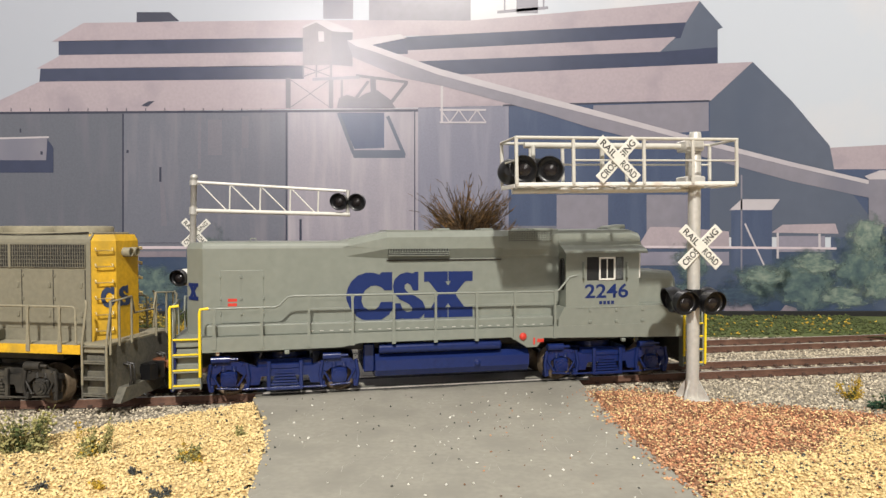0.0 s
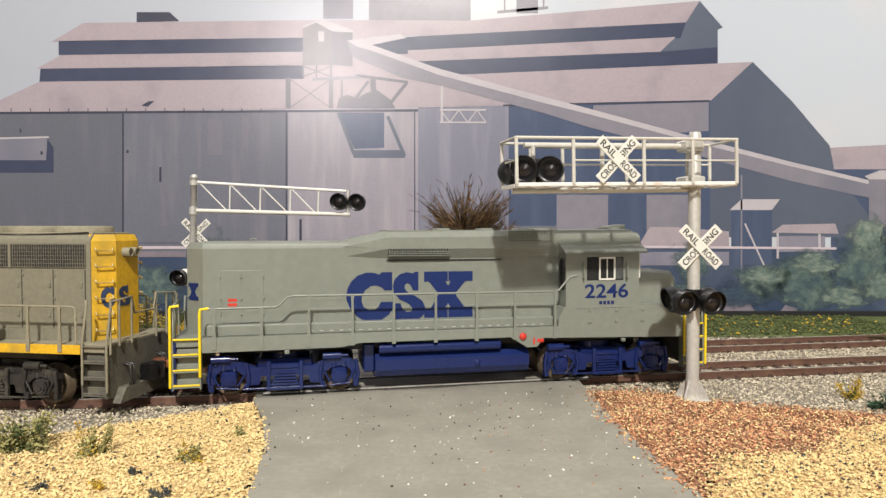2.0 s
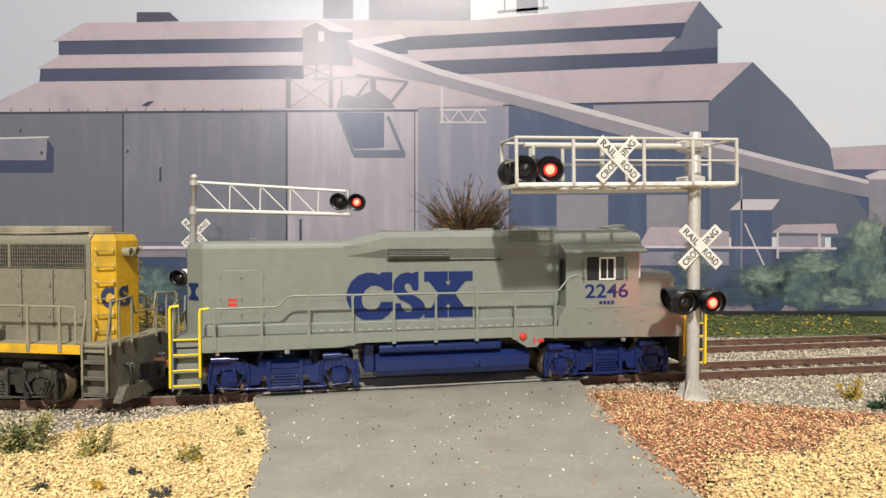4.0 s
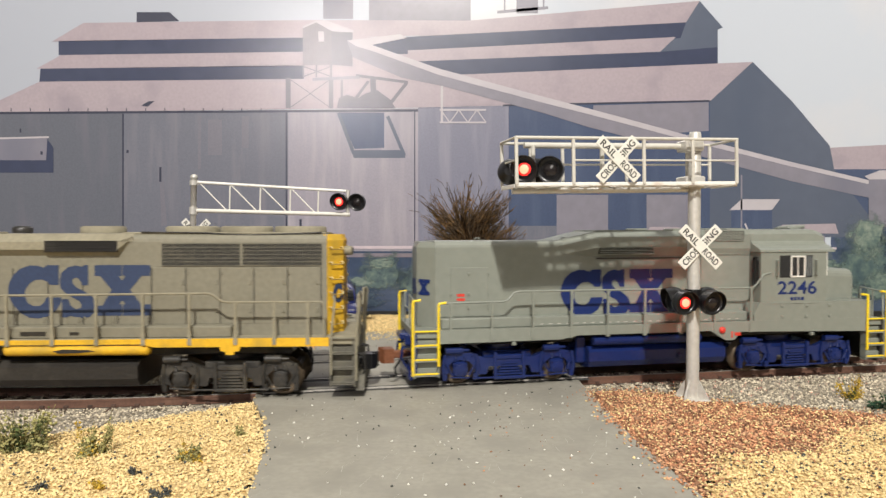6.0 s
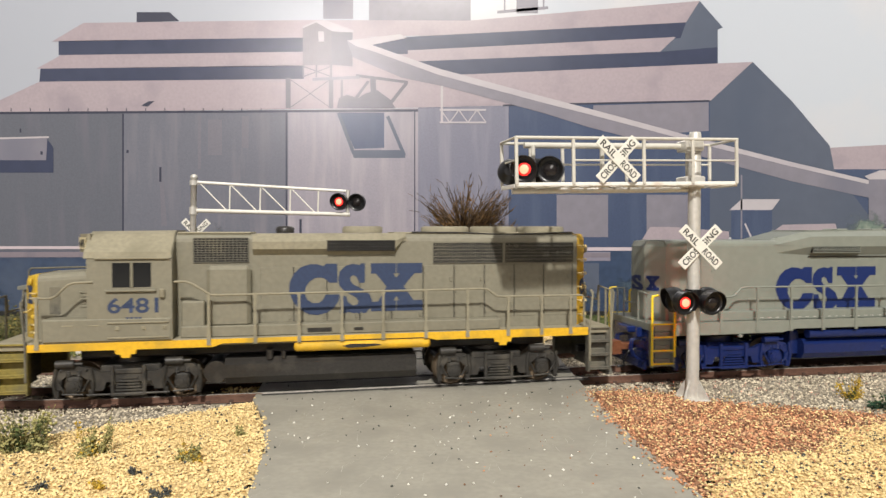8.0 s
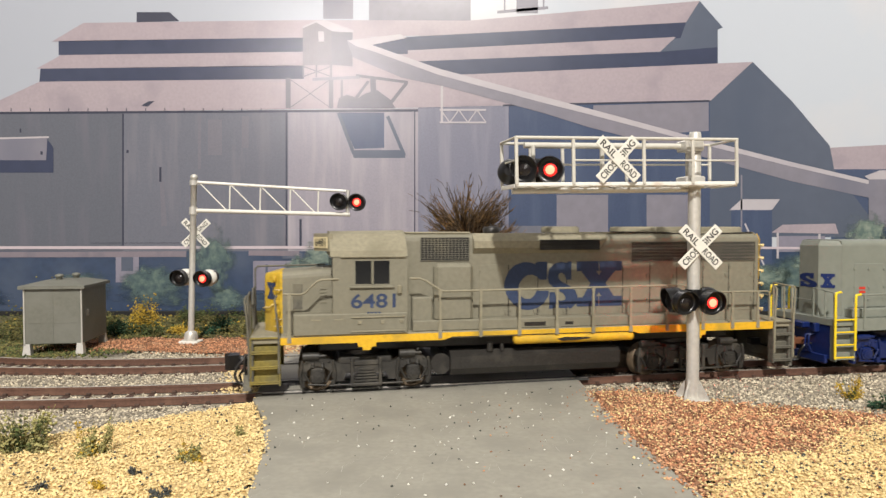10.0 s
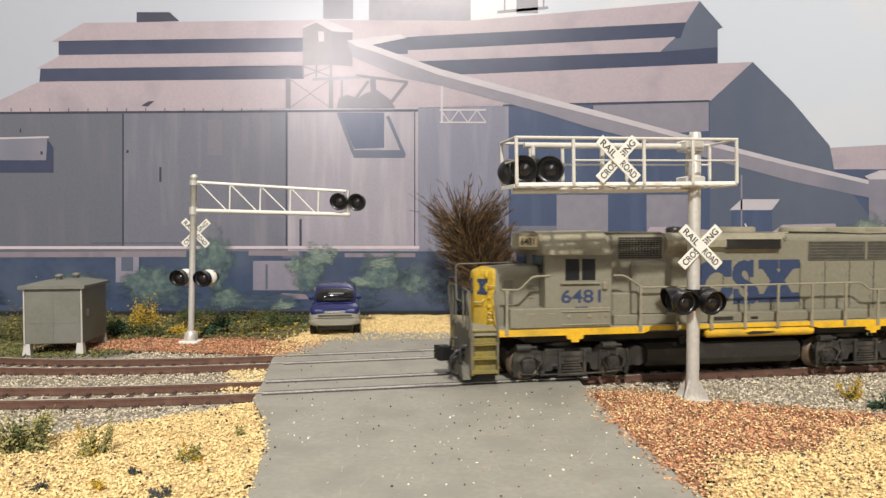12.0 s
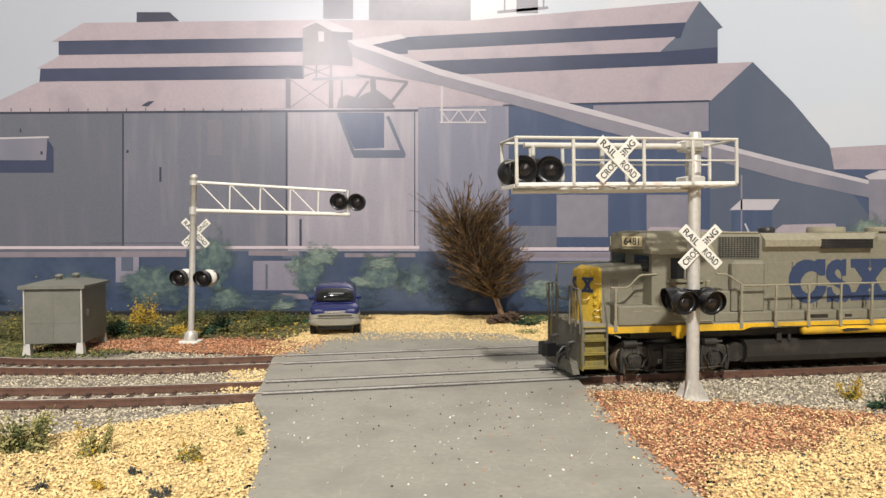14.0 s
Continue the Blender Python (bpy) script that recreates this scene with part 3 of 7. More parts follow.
def mill_print():
    # stacks and roof-top box behind the ridge
    printed("printed_stack", I_GREY, 1, rect(572, -60, 625, 34), rect(653, -60, 833, 40), rect(914, -60, 952, 24))
    printed("printed_rail", I_GREY, 1, bar(893, -30, 893, 22, 3), bar(962, -30, 962, 18, 3), bar(880, 22, 970, 14, 5))
    printed("printed_vent_house", I_LINE, 1, [(242, 22), (300, 22), (318, 38), (242, 40)])
    # upper nave
    printed("printed_upper_roof", I_ROOF, 2, [(92, 74), (148, 41), (545, 36), (830, 37), (1238, 2), (1214, 40), (830, 62), (640, 66), (540, 67)])
    printed("printed_gable", I_GABLE, 2, [(1238, 2), (1279, 49), (1270, 53), (1270, 118), (1150, 118), (1166, 92), (1196, 66), (1214, 40)])
    printed("printed_clerestory", I_BAND, 2, [(104, 73), (540, 67), (540, 94), (104, 98)], [(715, 66), (1214, 40), (1204, 68), (715, 92)])
    printed("printed_middle_roof", I_ROOF, 3, [(65, 122), (108, 98), (540, 92), (540, 117)], [(715, 90), (1196, 66), (1168, 92), (715, 110)])
    printed("printed_middle_band", I_BAND, 3, [(72, 122), (540, 116), (540, 141), (70, 145)], [(715, 110), (1168, 92), (1270, 84), (1270, 116), (830, 134), (715, 134)])
    # lower roof and long wall
    printed("printed_lower_roof", I_ROOF, 4, [(-420, 330), (-60, 206), (70, 145), (540, 140), (715, 134), (830, 132), (1332, 110), (1256, 180), (900, 187), (740, 191), (0, 200)])
    printed("printed_long_wall", I_WALL, 3, [(218, 198), (510, 195), (510, 445), (218, 445)])
    # left stretch of the same long wall, in a darker ink
    printed("printed_long_wall_left", I_WALL_DARKER, 3, [(-420, 200), (0, 200), (218, 198), (218, 445), (-420, 445)])
    printed("printed_glare_wall", I_WALL_GLARE, 3, [(510, 195), (740, 192), (740, 445), (510, 445)])
    printed("printed_hazy_wall", I_HAZE, 3.5, [(740, 192), (900, 187), (900, 445), (740, 445)])
    printed("printed_shaded_wall", I_SHADE, 3, [(740, 191), (1256, 180), (1256, 445), (740, 445)])
    printed("printed_big_gable", I_GABLE, 4, [(1332, 110), (1400, 178), (1468, 258), (1476, 300), (1545, 392), (1545, 420), (1256, 420), (1256, 180)])
    printed("printed_eave_line", I_LINE, 5, bar(-420, 203, 740, 196, 4), bar(890, 187, 1256, 179, 3), bar(218, 202, 218, 440, 3), bar(507, 196, 507, 440, 3), bar(734, 194, 734, 440, 2))
    printed("printed_upper_panel", I_GREY, 5, [(1050, 187), (1254, 181), (1254, 232), (1190, 236), (1050, 205)])
    printed("printed_panel", I_GREY, 5, rect(985, 345, 1076, 420), rect(1144, 345, 1222, 432))
    printed("printed_panel", I_WALL, 5, rect(770, 395, 890, 440), rect(905, 400, 985, 440))
    printed("printed_canopy", I_GREY, 6, [(-30, 246), (84, 243), (82, 284), (-30, 284)])
    printed("printed_canopy_edge", I_PALE, 7, bar(-30, 246, 87, 243, 3))
    printed("printed_canopy_shadow", I_BAND, 5, [(84, 246), (95, 262), (95, 306), (-30, 306), (-30, 284), (82, 284)])
    printed("printed_mark", I_LINE, 6, [(250, 188), (262, 180), (274, 179), (262, 189)], bar(284, 296, 284, 322, 4), bar(532, 388, 532, 440, 4), rect(35, 228, 38, 235), rect(224, 266, 228, 271), rect(72, 268, 76, 274))
    # loading tower, its legs and the hopper shadow
    printed("printed_roof_behind_tower", I_ROOF, 3.5, rect(538, 66, 717, 142))
    printed("printed_tower", I_TOWER, 6, [(536, 48), (560, 37), (587, 53), (587, 115), (536, 116)])
    printed("printed_tower_side", I_TOWER_DIM, 6.4, [(587, 53), (624, 56), (624, 118), (587, 115)])
    printed("printed_tower_roof", I_PALE, 8, [(556, 38), (576, 36), (626, 54), (626, 58), (588, 56)], bar(536, 49, 561, 38, 3))
    printed("printed_tower_door", I_PALE, 8.5, [(563, 56), (573, 56), (574, 74), (564, 74)])
    printed("printed_tower_leg", I_TOWER_DIM, 7, bar(537, 116, 537, 137, 3), bar(560, 115, 560, 137, 3), bar(586, 115, 586, 137, 4), bar(537, 118, 586, 136, 2), bar(586, 118, 537, 136, 2), bar(510, 138, 510, 192, 9), bar(586, 140, 586, 192, 8), bar(605, 142, 605, 176, 4), bar(515, 142, 583, 190, 1.5), bar(583, 142, 515, 190, 1.5), bar(660, 140, 662, 192, 10), bar(630, 134, 722, 146, 5), bar(720, 147, 692, 182, 6), bar(652, 144, 630, 174, 5))
    printed("printed_platform", I_GREY, 8, bar(553, 141, 636, 137, 5))
    printed("printed_hopper", I_TOWER_DIM, 6.5, [(596, 192), (600, 174), (614, 168), (634, 174), (646, 166), (668, 160), (690, 176), (700, 192)])
    printed("printed_hopper_shadow", I_SHADE, 4.6, [(600, 200), (680, 200), (680, 262), (627, 264)])
    printed("printed_hopper_edge", I_GABLE, 5, bar(599, 200, 626, 272, 6), bar(686, 206, 716, 276, 6), [(622, 266), (712, 266), (718, 280), (626, 280)])
    printed("printed_rust_patch", I_PATCH, 4.5, rect(368, 212, 393, 275), rect(350, 205, 356, 300), [(283, 322), (290, 322), (296, 400), (286, 400)], rect(428, 206, 440, 262))
    printed("printed_mark", I_LINE, 6, rect(160, 430, 380, 430.8), *[bar(20 + 34 * k, 197.5, 20 + 34 * k, 192, 1.5) for k in range(14)])
    printed("printed_truss", I_PALE, 8, bar(778, 195, 860, 195, 3), bar(778, 217, 860, 217, 3), *[bar(780 + 16 * i, 217 if i % 2 else 195, 796 + 16 * i, 195 if i % 2 else 217, 2) for i in range(5)], bar(782, 152, 782, 217, 4))
    # conveyor
    printed("printed_conveyor_top", I_PALE, 8, [(614, 72), (708, 61), (720, 67), (658, 80), (777, 122), (960, 171), (1040, 192), (1240, 246), (1400, 287), (1545, 321), (1545, 328), (1400, 295), (1240, 255), (1040, 202), (960, 182), (777, 133), (657, 90), (630, 82)])
    printed("printed_conveyor_side", I_GREY, 7, [(614, 72), (657, 86), (777, 130), (960, 180), (1040, 200), (1240, 253), (1400, 293), (1545, 326), (1545, 352), (1400, 321), (1240, 277), (1040, 225), (960, 200), (784, 153), (711, 138), (625, 102)])
    printed("printed_conveyor_shadow", I_BAND, 6.2, [(658, 80), (720, 68), (722, 96), (690, 96)])
    printed("printed_drive_house", I_GREY, 9, rect(1537, 310, 1680, 402))
    printed("printed_drive_roof", I_PALE, 10, [(1530, 312), (1556, 302), (1690, 300), (1690, 316), (1537, 318)])
    printed("printed_far_shed", I_ROOF, 1, [(1466, 262), (1540, 258), (1700, 250), (1700, 300), (1476, 300)])
    printed("printed_far_wall", I_SHADE, 1, rect(1470, 300, 1700, 440))
    # foot of the mill: dark undergrowth, sheds, pipe
    printed("printed_low_ground", I_LOW, 2, rect(-420, 440, 1740, 600))
    printed("printed_low_shed", I_ROOF, 6, [(1126, 440), (1150, 402), (1190, 402), (1290, 410), (1290, 440)], [(1365, 412), (1385, 398), (1478, 396), (1484, 414)])
    printed("printed_hut", I_SHADE, 6, rect(1294, 372, 1366, 530))
    printed("printed_hut_roof", I_PALE, 7, [(1291, 372), (1312, 353), (1380, 353), (1366, 372)])
    printed("printed_pole", I_GREY, 7, bar(1312, 310, 1312, 520, 3))
    printed("printed_mid_sheds", I_MAUVE, 5.5, rect(448, 462, 530, 514), rect(205, 446, 246, 500), rect(1126, 446, 1290, 470), rect(880, 446, 1080, 462), rect(1376, 418, 1460, 446))
    printed("printed_mid_sheds", I_GABLE, 6.2, rect(470, 468, 474, 512), rect(215, 452, 236, 480), rect(500, 448, 535, 458), rect(930, 466, 1060, 520))
    printed("printed_pink_band", I_RUST, 6.4, bar(-420, 452, 330, 450, 10), bar(440, 448, 530, 449, 9), bar(610, 452, 735, 452, 7), bar(930, 452, 1080, 452, 8))
    printed("printed_viaduct_post", I_PALE, 8, bar(1376, 412, 1376, 458, 4), bar(1450, 414, 1450, 440, 4), bar(1318, 396, 1352, 470, 3))
    printed("printed_pipe", I_PIPE, 8.4, bar(-420, 439, 742, 438, 5), bar(920, 441, 1125, 441, 6), bar(1126, 437, 1480, 440, 4))
    printed("printed_rock", I_RUST, 8, [(1278, 556), (1286, 536), (1306, 528), (1326, 534), (1338, 556)], [(1376, 556), (1390, 540), (1408, 545), (1416, 556)], [(476, 530), (500, 519), (540, 521), (548, 530)])
    # crowns of printed trees, each a cluster of soft-edged patches
    rng = random.Random(17)
    def crown(material, layer, cx, cy, rx, ry, n):
        spots = []
        for _ in range(n):
            a, r = rng.uniform(0, 6.283), rng.random() ** 0.6
            k = rng.uniform(0.85, 1.15)
            spots.append((cx + rx * 0.3 * r * math.cos(a), min(552 - ry * k * 0.55, cy + ry * 0.25 * r * math.sin(a)), rx * k, ry * k * rng.uniform(0.8, 1.15)))
        foliage(material, layer, *spots)
    for c in ((-60, 525, 170, 46), (120, 530, 120, 36), (262, 520, 120, 44), (480, 535, 110, 24), (650, 525, 130, 40), (800, 500, 110, 76), (990, 530, 110, 34), (1150, 520, 110, 50), (1340, 520, 110, 46), (1480, 510, 120, 60)):
        crown(I_BUSH_DARK, 12, *c, 1)
    for c in ((120, 500, 90, 40), (285, 495, 80, 70), (392, 470, 66, 96), (405, 520, 74, 44), (560, 488, 66, 66), (665, 490, 70, 60), (735, 500, 60, 54), (1232, 455, 66, 60), (1225, 520, 60, 40), (1350, 500, 90, 60), (1440, 490, 110, 80), (1540, 460, 110, 120), (1660, 470, 120, 140)):
        crown(I_BUSH, 16, *c, 1)
    for c in ((560, 462, 50, 40), (520, 470, 24, 20), (680, 470, 60, 26), (640, 500, 40, 20), (500, 540, 40, 18), (965, 508, 60, 30), (1370, 486, 60, 34), (1450, 462, 70, 50), (1535, 430, 70, 60), (1500, 520, 70, 34), (1640, 430, 80, 90), (1560, 500, 60, 50)):
        crown(I_BUSH_PALE, 20, *c, 1)


mill_print()

# ---- locomotives ----
def side_frame(s, near):
    """The side of a two-axle truck: arched frame, journal boxes, spring plank, brake gear; near: -1 or 1."""
    y0, y1 = sorted((near * 12.6, near * 14.6))
    out = [(-21.4, 8.6), (-19.6, 11.2), (-15.75, 12.2), (-11.6, 11.2), (-8, 9.6), (8, 9.6), (11.6, 11.2), (15.75, 12.2), (19.6, 11.2), (21.4, 8.6), (21.0, 4.6), (19.4, 4.6), (19.2, 7.6), (18.0, 8.8), (15.75, 9.2), (13.2, 8.6), (11.4, 7.0), (10.6, 4.0), (7.4, 4.0), (6.6, 6.6), (-6.6, 6.6), (-7.4, 4.0), (-10.6, 4.0), (-11.4, 7.0), (-13.2, 8.6), (-15.75, 9.2), (-18.0, 8.8), (-19.2, 7.6), (-19.4, 4.6), (-21.0, 4.6)]
    s.prism(out, y0, y1, "y")
    yo = near * 15.6
    ya, yb = sorted((near * 14.4, yo))
    for x in (-15.75, 15.75):
        s.box(x - 2.3, x + 2.3, *sorted((near * 13, near * 14.9)), 3.4, 8.6, 0.6)
        s.lathe([(2.3, near * 14.8), (2.3, near * 15.2), (1.8, near * 15.25), (1.7, near * 15.6), (0.9, near * 15.65), (0.85, near * 15.95), (0.2, near * 16.0)], (x, 0, 5.9), "y", 12, 0, False)
        for k in range(6):
            a = k * math.pi / 3
            s.lathe([(0.26, near * 15.2), (0.24, near * 15.55)], (x + 1.35 * math.cos(a), 0, 5.9 + 1.35 * math.sin(a)), "y", 6)
        for dx in (-1.7, 1.7):
            for z in (4.4, 7.6):
                s.lathe([(0.32, near * 15.1), (0.3, near * 15.6)], (x + dx, 0, z), "y", 6)
        s.rod((x - 4.8, near * 15.0, 12.6), (x + 0.4, near * 15.0, 12.6), 1.25, 12)
        s.rod((x + 0.4, near * 15.0, 12.6), (x + 2.6, near * 15.0, 12.6), 0.5, 8)
        for dx in (-4.9, 4.9):
            s.wire([(x + dx, near * 14.9, 11.2), (x + dx * 1.15, near * 15.0, 6.5), (x + dx * 1.05, near * 14.6, 3.0)], 0.55, 6)
            s.box(x + dx - 0.7, x + dx + 0.7, *sorted((near * 12.4, near * 14.9)), 2.2, 4.4, 0.2)
        # coil springs and bolts over each box
        for dx in (-1.5, 1.5):
            for k in range(4):
                s.lathe([(0.75, -0.18), (0.9, 0.0), (0.75, 0.18)], (x + dx, near * 14.2, 8.9 + 0.45 * k), "z", 8)
        for dx, z in ((-3.6, 10.6), (3.6, 10.6), (-5.4, 9.2), (5.4, 9.2), (0, 11.4)):
            s.lathe([(0.42, near * 14.5), (0.36, near * 15.0), (0.1, near * 15.05)], (x + dx, 0, z), "y", 6)
        s.rod((x - 2.6, near * 15.1, 4.0), (x - 4.6, near * 15.1, 7.8), 0.35, 6)
        s.rod((x + 2.6, near * 15.1, 4.0), (x + 4.6, near * 15.1, 7.8), 0.35, 6)
    # swing hanger and leaf springs in the middle
    for x in (-4.6, 4.6):
        s.box(x - 0.55, x + 0.55, ya, yb, 2.6, 11.6, 0.2)
    s.box(-5.2, 5.2, ya, yb, 2.2, 3.3, 0.2)
    for k in range(5):
        s.box(-4.0 + 0.35 * k, 4.0 - 0.35 * k, *sorted((near * 13.2, near * 15.2)), 3.6 + 0.95 * k, 4.25 + 0.95 * k, 0.1)
    s.box(-4.2, 4.2, *sorted((near * 13.0, near * 15.0)), 8.9, 10.6, 0.3)
    s.rod((-12, near * 15.3, 2.9), (12, near * 15.3, 2.9), 0.35, 6)
    s.rod((-19, near * 14.9, 3.4), (-13, near * 14.9, 3.0), 0.35, 6)
    s.rod((19, near * 14.9, 3.4), (13, near * 14.9, 3.0), 0.35, 6)


def truck(parent, x, paint, name_label, long=1.0):
    t = new("truck")
    t.empty_display_size = 0.005
    t.parent = parent
    t.matrix_basis = pose(x * 0.001, 0, 0)
    tagged(t, name_label)
    for near in (-1, 1):
        s = Shape()
        side_frame(s, near)
        s.v = [(p[0] * long, p[1], p[2]) for p in s.v]
        part("side_frame", s, paint, t)
    s = Shape().box(-9, 9, -12, 12, 7.5, 11.5, 0.6)
    for dx in (-19, 19):
        s.box(dx - 1.2, dx + 1.2, -12.6, 12.6, 7.6, 9.4, 0.3)
    s.lathe([(8, 11.0), (8, 14.5)], (0, 0, 0), "z", 20)
    part("bolster", s, paint, t)
    wheels = []
    for dx in (-15.75 * long, 15.75 * long):
        s = Shape()
        s.rod((0, -10.5, 0), (0, 10.5, 0), 1.3, 10)
        for near in (-1, 1):
            s.lathe([(1.0, near * 7.0), (6.4, near * 7.1), (6.4, near * 7.8), (5.85, near * 8.0), (5.8, near * 10.0), (5.0, near * 10.1), (4.6, near * 9.5), (2.4, near * 9.4), (2.0, near * 10.2), (0.3, near * 10.3)], (0, 0, 0), "y", 28)
            for k in range(4):
                a = k * math.pi / 2
                s.box(3.4 * math.cos(a) - 0.4, 3.4 * math.cos(a) + 0.4, *sorted((near * 9.3, near * 9.75)), 3.4 * math.sin(a) - 0.4, 3.4 * math.sin(a) + 0.4, 0.1)
        w = part("wheelset", s, BRONZE, t, "worn brass-edged wheelset")
        w.matrix_basis = pose(dx * 0.001, 0, 0.00585)
        wheels.append((w, dx))
    return wheels


GRAB = mat("worn_pale_yellow_metal", (0.62, 0.50, 0.24), 0.4, 0.3, vary=0.2, size=0.8, bump=0.05, second=(0.5, 0.33, 0.06))
OLIVE = mat("grimy_olive_yellow_paint", (0.21, 0.165, 0.035), 0.75, vary=0.2, size=1.0, bump=0.1, second=(0.13, 0.115, 0.055), spread=0.5)
# darker, greener yellow with stains, for the nose front
YELLOW_DARKER = mat("darker_stained_yellow_paint", (0.46, 0.30, 0.02), 0.7, vary=0.2, size=1.0, bump=0.1, second=(0.26, 0.19, 0.05), spread=0.52)
GRIME = mat("grimy_grey_metal", (0.10, 0.094, 0.075), 0.8, vary=0.25, size=0.9, bump=0.1, second=(0.17, 0.155, 0.11), spread=0.5)
BOARD_CREAM = mat("cream_number_board", (0.60, 0.52, 0.32), 0.5, vary=0.06, size=1.0, bump=0.0)
BRONZE = mat("worn_wheel_metal", (0.16, 0.12, 0.08), 0.5, 0.6, vary=0.25, size=0.8, bump=0.1, second=(0.06, 0.05, 0.04))


def hood_ring(x, w, z0, z1, r=2.2):
    """A hood's cross-section with rounded upper edges."""
    pts = [(x, -w, z0)]
    for i in range(5):
        a = math.pi * (1.0 - i / 8)
        pts.append((x, -w + r + r * math.cos(a), z1 - r + r * math.sin(a)))
    for i in range(5):
        a = math.pi * (0.5 - i / 8)
        pts.append((x, w - r + r * math.cos(a), z1 - r + r * math.sin(a)))
    pts.append((x, w, z0))
    return pts


def grille(parent, x0, x1, y, z0, z1, nx, nz, near, material, back=GAP_SHADE, name="grille"):
    # solid black plate painted for the shade behind the bars
    g = part(name, Shape().box(x0, x1, *sorted((y, y + near * 0.15)), z0, z1, 0.05), back, parent, "black plate standing for shade behind an intake grille")
    s = Shape()
    for i in range(nx + 1):
        x = x0 + (x1 - x0) * i / nx
        s.box(x - 0.13, x + 0.13, *sorted((y + near * 0.12, y + near * 0.4)), z0, z1, 0.05)
    for j in range(nz + 1):
        z = z0 + (z1 - z0) * j / nz
        s.box(x0, x1, *sorted((y + near * 0.12, y + near * 0.36)), z - 0.13, z + 0.13, 0.05)
    part("mesh", s, material, g)
    return g


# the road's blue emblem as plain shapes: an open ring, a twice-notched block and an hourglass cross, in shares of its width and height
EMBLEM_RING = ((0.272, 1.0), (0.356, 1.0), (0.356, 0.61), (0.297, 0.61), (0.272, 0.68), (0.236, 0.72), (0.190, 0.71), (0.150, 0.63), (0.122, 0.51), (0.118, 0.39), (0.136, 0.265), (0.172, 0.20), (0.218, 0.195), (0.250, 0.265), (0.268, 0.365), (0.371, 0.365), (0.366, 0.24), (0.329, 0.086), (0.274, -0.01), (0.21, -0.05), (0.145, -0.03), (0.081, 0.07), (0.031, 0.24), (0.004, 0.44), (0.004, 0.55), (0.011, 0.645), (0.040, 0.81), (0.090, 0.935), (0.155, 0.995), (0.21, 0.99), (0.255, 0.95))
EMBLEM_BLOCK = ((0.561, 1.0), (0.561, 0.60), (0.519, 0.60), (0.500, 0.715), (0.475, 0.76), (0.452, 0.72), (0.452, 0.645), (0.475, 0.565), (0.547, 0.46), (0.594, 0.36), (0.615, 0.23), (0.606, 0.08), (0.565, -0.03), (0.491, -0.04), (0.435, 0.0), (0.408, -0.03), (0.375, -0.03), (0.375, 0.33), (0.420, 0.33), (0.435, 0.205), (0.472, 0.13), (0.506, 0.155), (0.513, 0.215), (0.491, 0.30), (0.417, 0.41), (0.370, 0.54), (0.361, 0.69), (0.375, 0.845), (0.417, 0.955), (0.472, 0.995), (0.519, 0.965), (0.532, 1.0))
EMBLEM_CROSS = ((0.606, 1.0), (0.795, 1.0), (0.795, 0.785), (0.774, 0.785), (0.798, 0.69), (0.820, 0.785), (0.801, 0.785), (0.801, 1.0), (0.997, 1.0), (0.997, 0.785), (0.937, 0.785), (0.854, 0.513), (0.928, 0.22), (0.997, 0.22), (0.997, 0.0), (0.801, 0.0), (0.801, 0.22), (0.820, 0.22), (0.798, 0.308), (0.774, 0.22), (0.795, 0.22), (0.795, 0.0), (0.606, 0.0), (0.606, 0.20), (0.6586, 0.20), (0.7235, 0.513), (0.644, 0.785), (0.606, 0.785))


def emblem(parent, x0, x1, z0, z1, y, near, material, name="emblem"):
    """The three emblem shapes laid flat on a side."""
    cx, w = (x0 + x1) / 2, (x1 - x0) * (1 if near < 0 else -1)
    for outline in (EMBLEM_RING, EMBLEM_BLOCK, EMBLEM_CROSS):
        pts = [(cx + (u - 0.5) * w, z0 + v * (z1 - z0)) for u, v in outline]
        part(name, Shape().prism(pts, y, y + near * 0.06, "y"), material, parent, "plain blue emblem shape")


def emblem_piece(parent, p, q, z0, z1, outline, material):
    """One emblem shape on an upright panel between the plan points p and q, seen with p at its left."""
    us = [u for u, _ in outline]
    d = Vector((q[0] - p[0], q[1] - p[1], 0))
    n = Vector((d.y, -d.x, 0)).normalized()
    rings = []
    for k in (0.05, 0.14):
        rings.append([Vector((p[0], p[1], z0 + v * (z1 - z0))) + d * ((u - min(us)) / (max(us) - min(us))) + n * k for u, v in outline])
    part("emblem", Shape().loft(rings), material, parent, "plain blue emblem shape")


def coupler(parent, x, way, material, label, short=0.0):
    x -= way * short
    s = Shape()
    s.box(*sorted((x, x + way * 7)), -1.6, 1.6, 8.0, 10.6, 0.4)
    s.prism([(x + way * 6, -2.6), (x + way * 9.5, -3.0), (x + way * 11.0, -1.2), (x + way * 9.2, -0.4), (x + way * 9.2, 1.0), (x + way * 11.4, 2.0), (x + way * 10.4, 3.2), (x + way * 6.4, 2.6)], 6.6, 11.6, "z")
    c = part("coupler", s, material, parent, label)
    s = Shape()
    s.wire([(x + way * 1.0, -5.0, 9.0), (x + way * 4.0, -5.0, 8.4), (x + way * 6.0, -4.4, 5.2), (x + way * 5.4, -3.6, 2.4), (x + way * 8.0, -3.0, 2.0)], 0.45, 8)
    part("air_hose", s, BLACK, parent, "black rubber air hose")
    return c


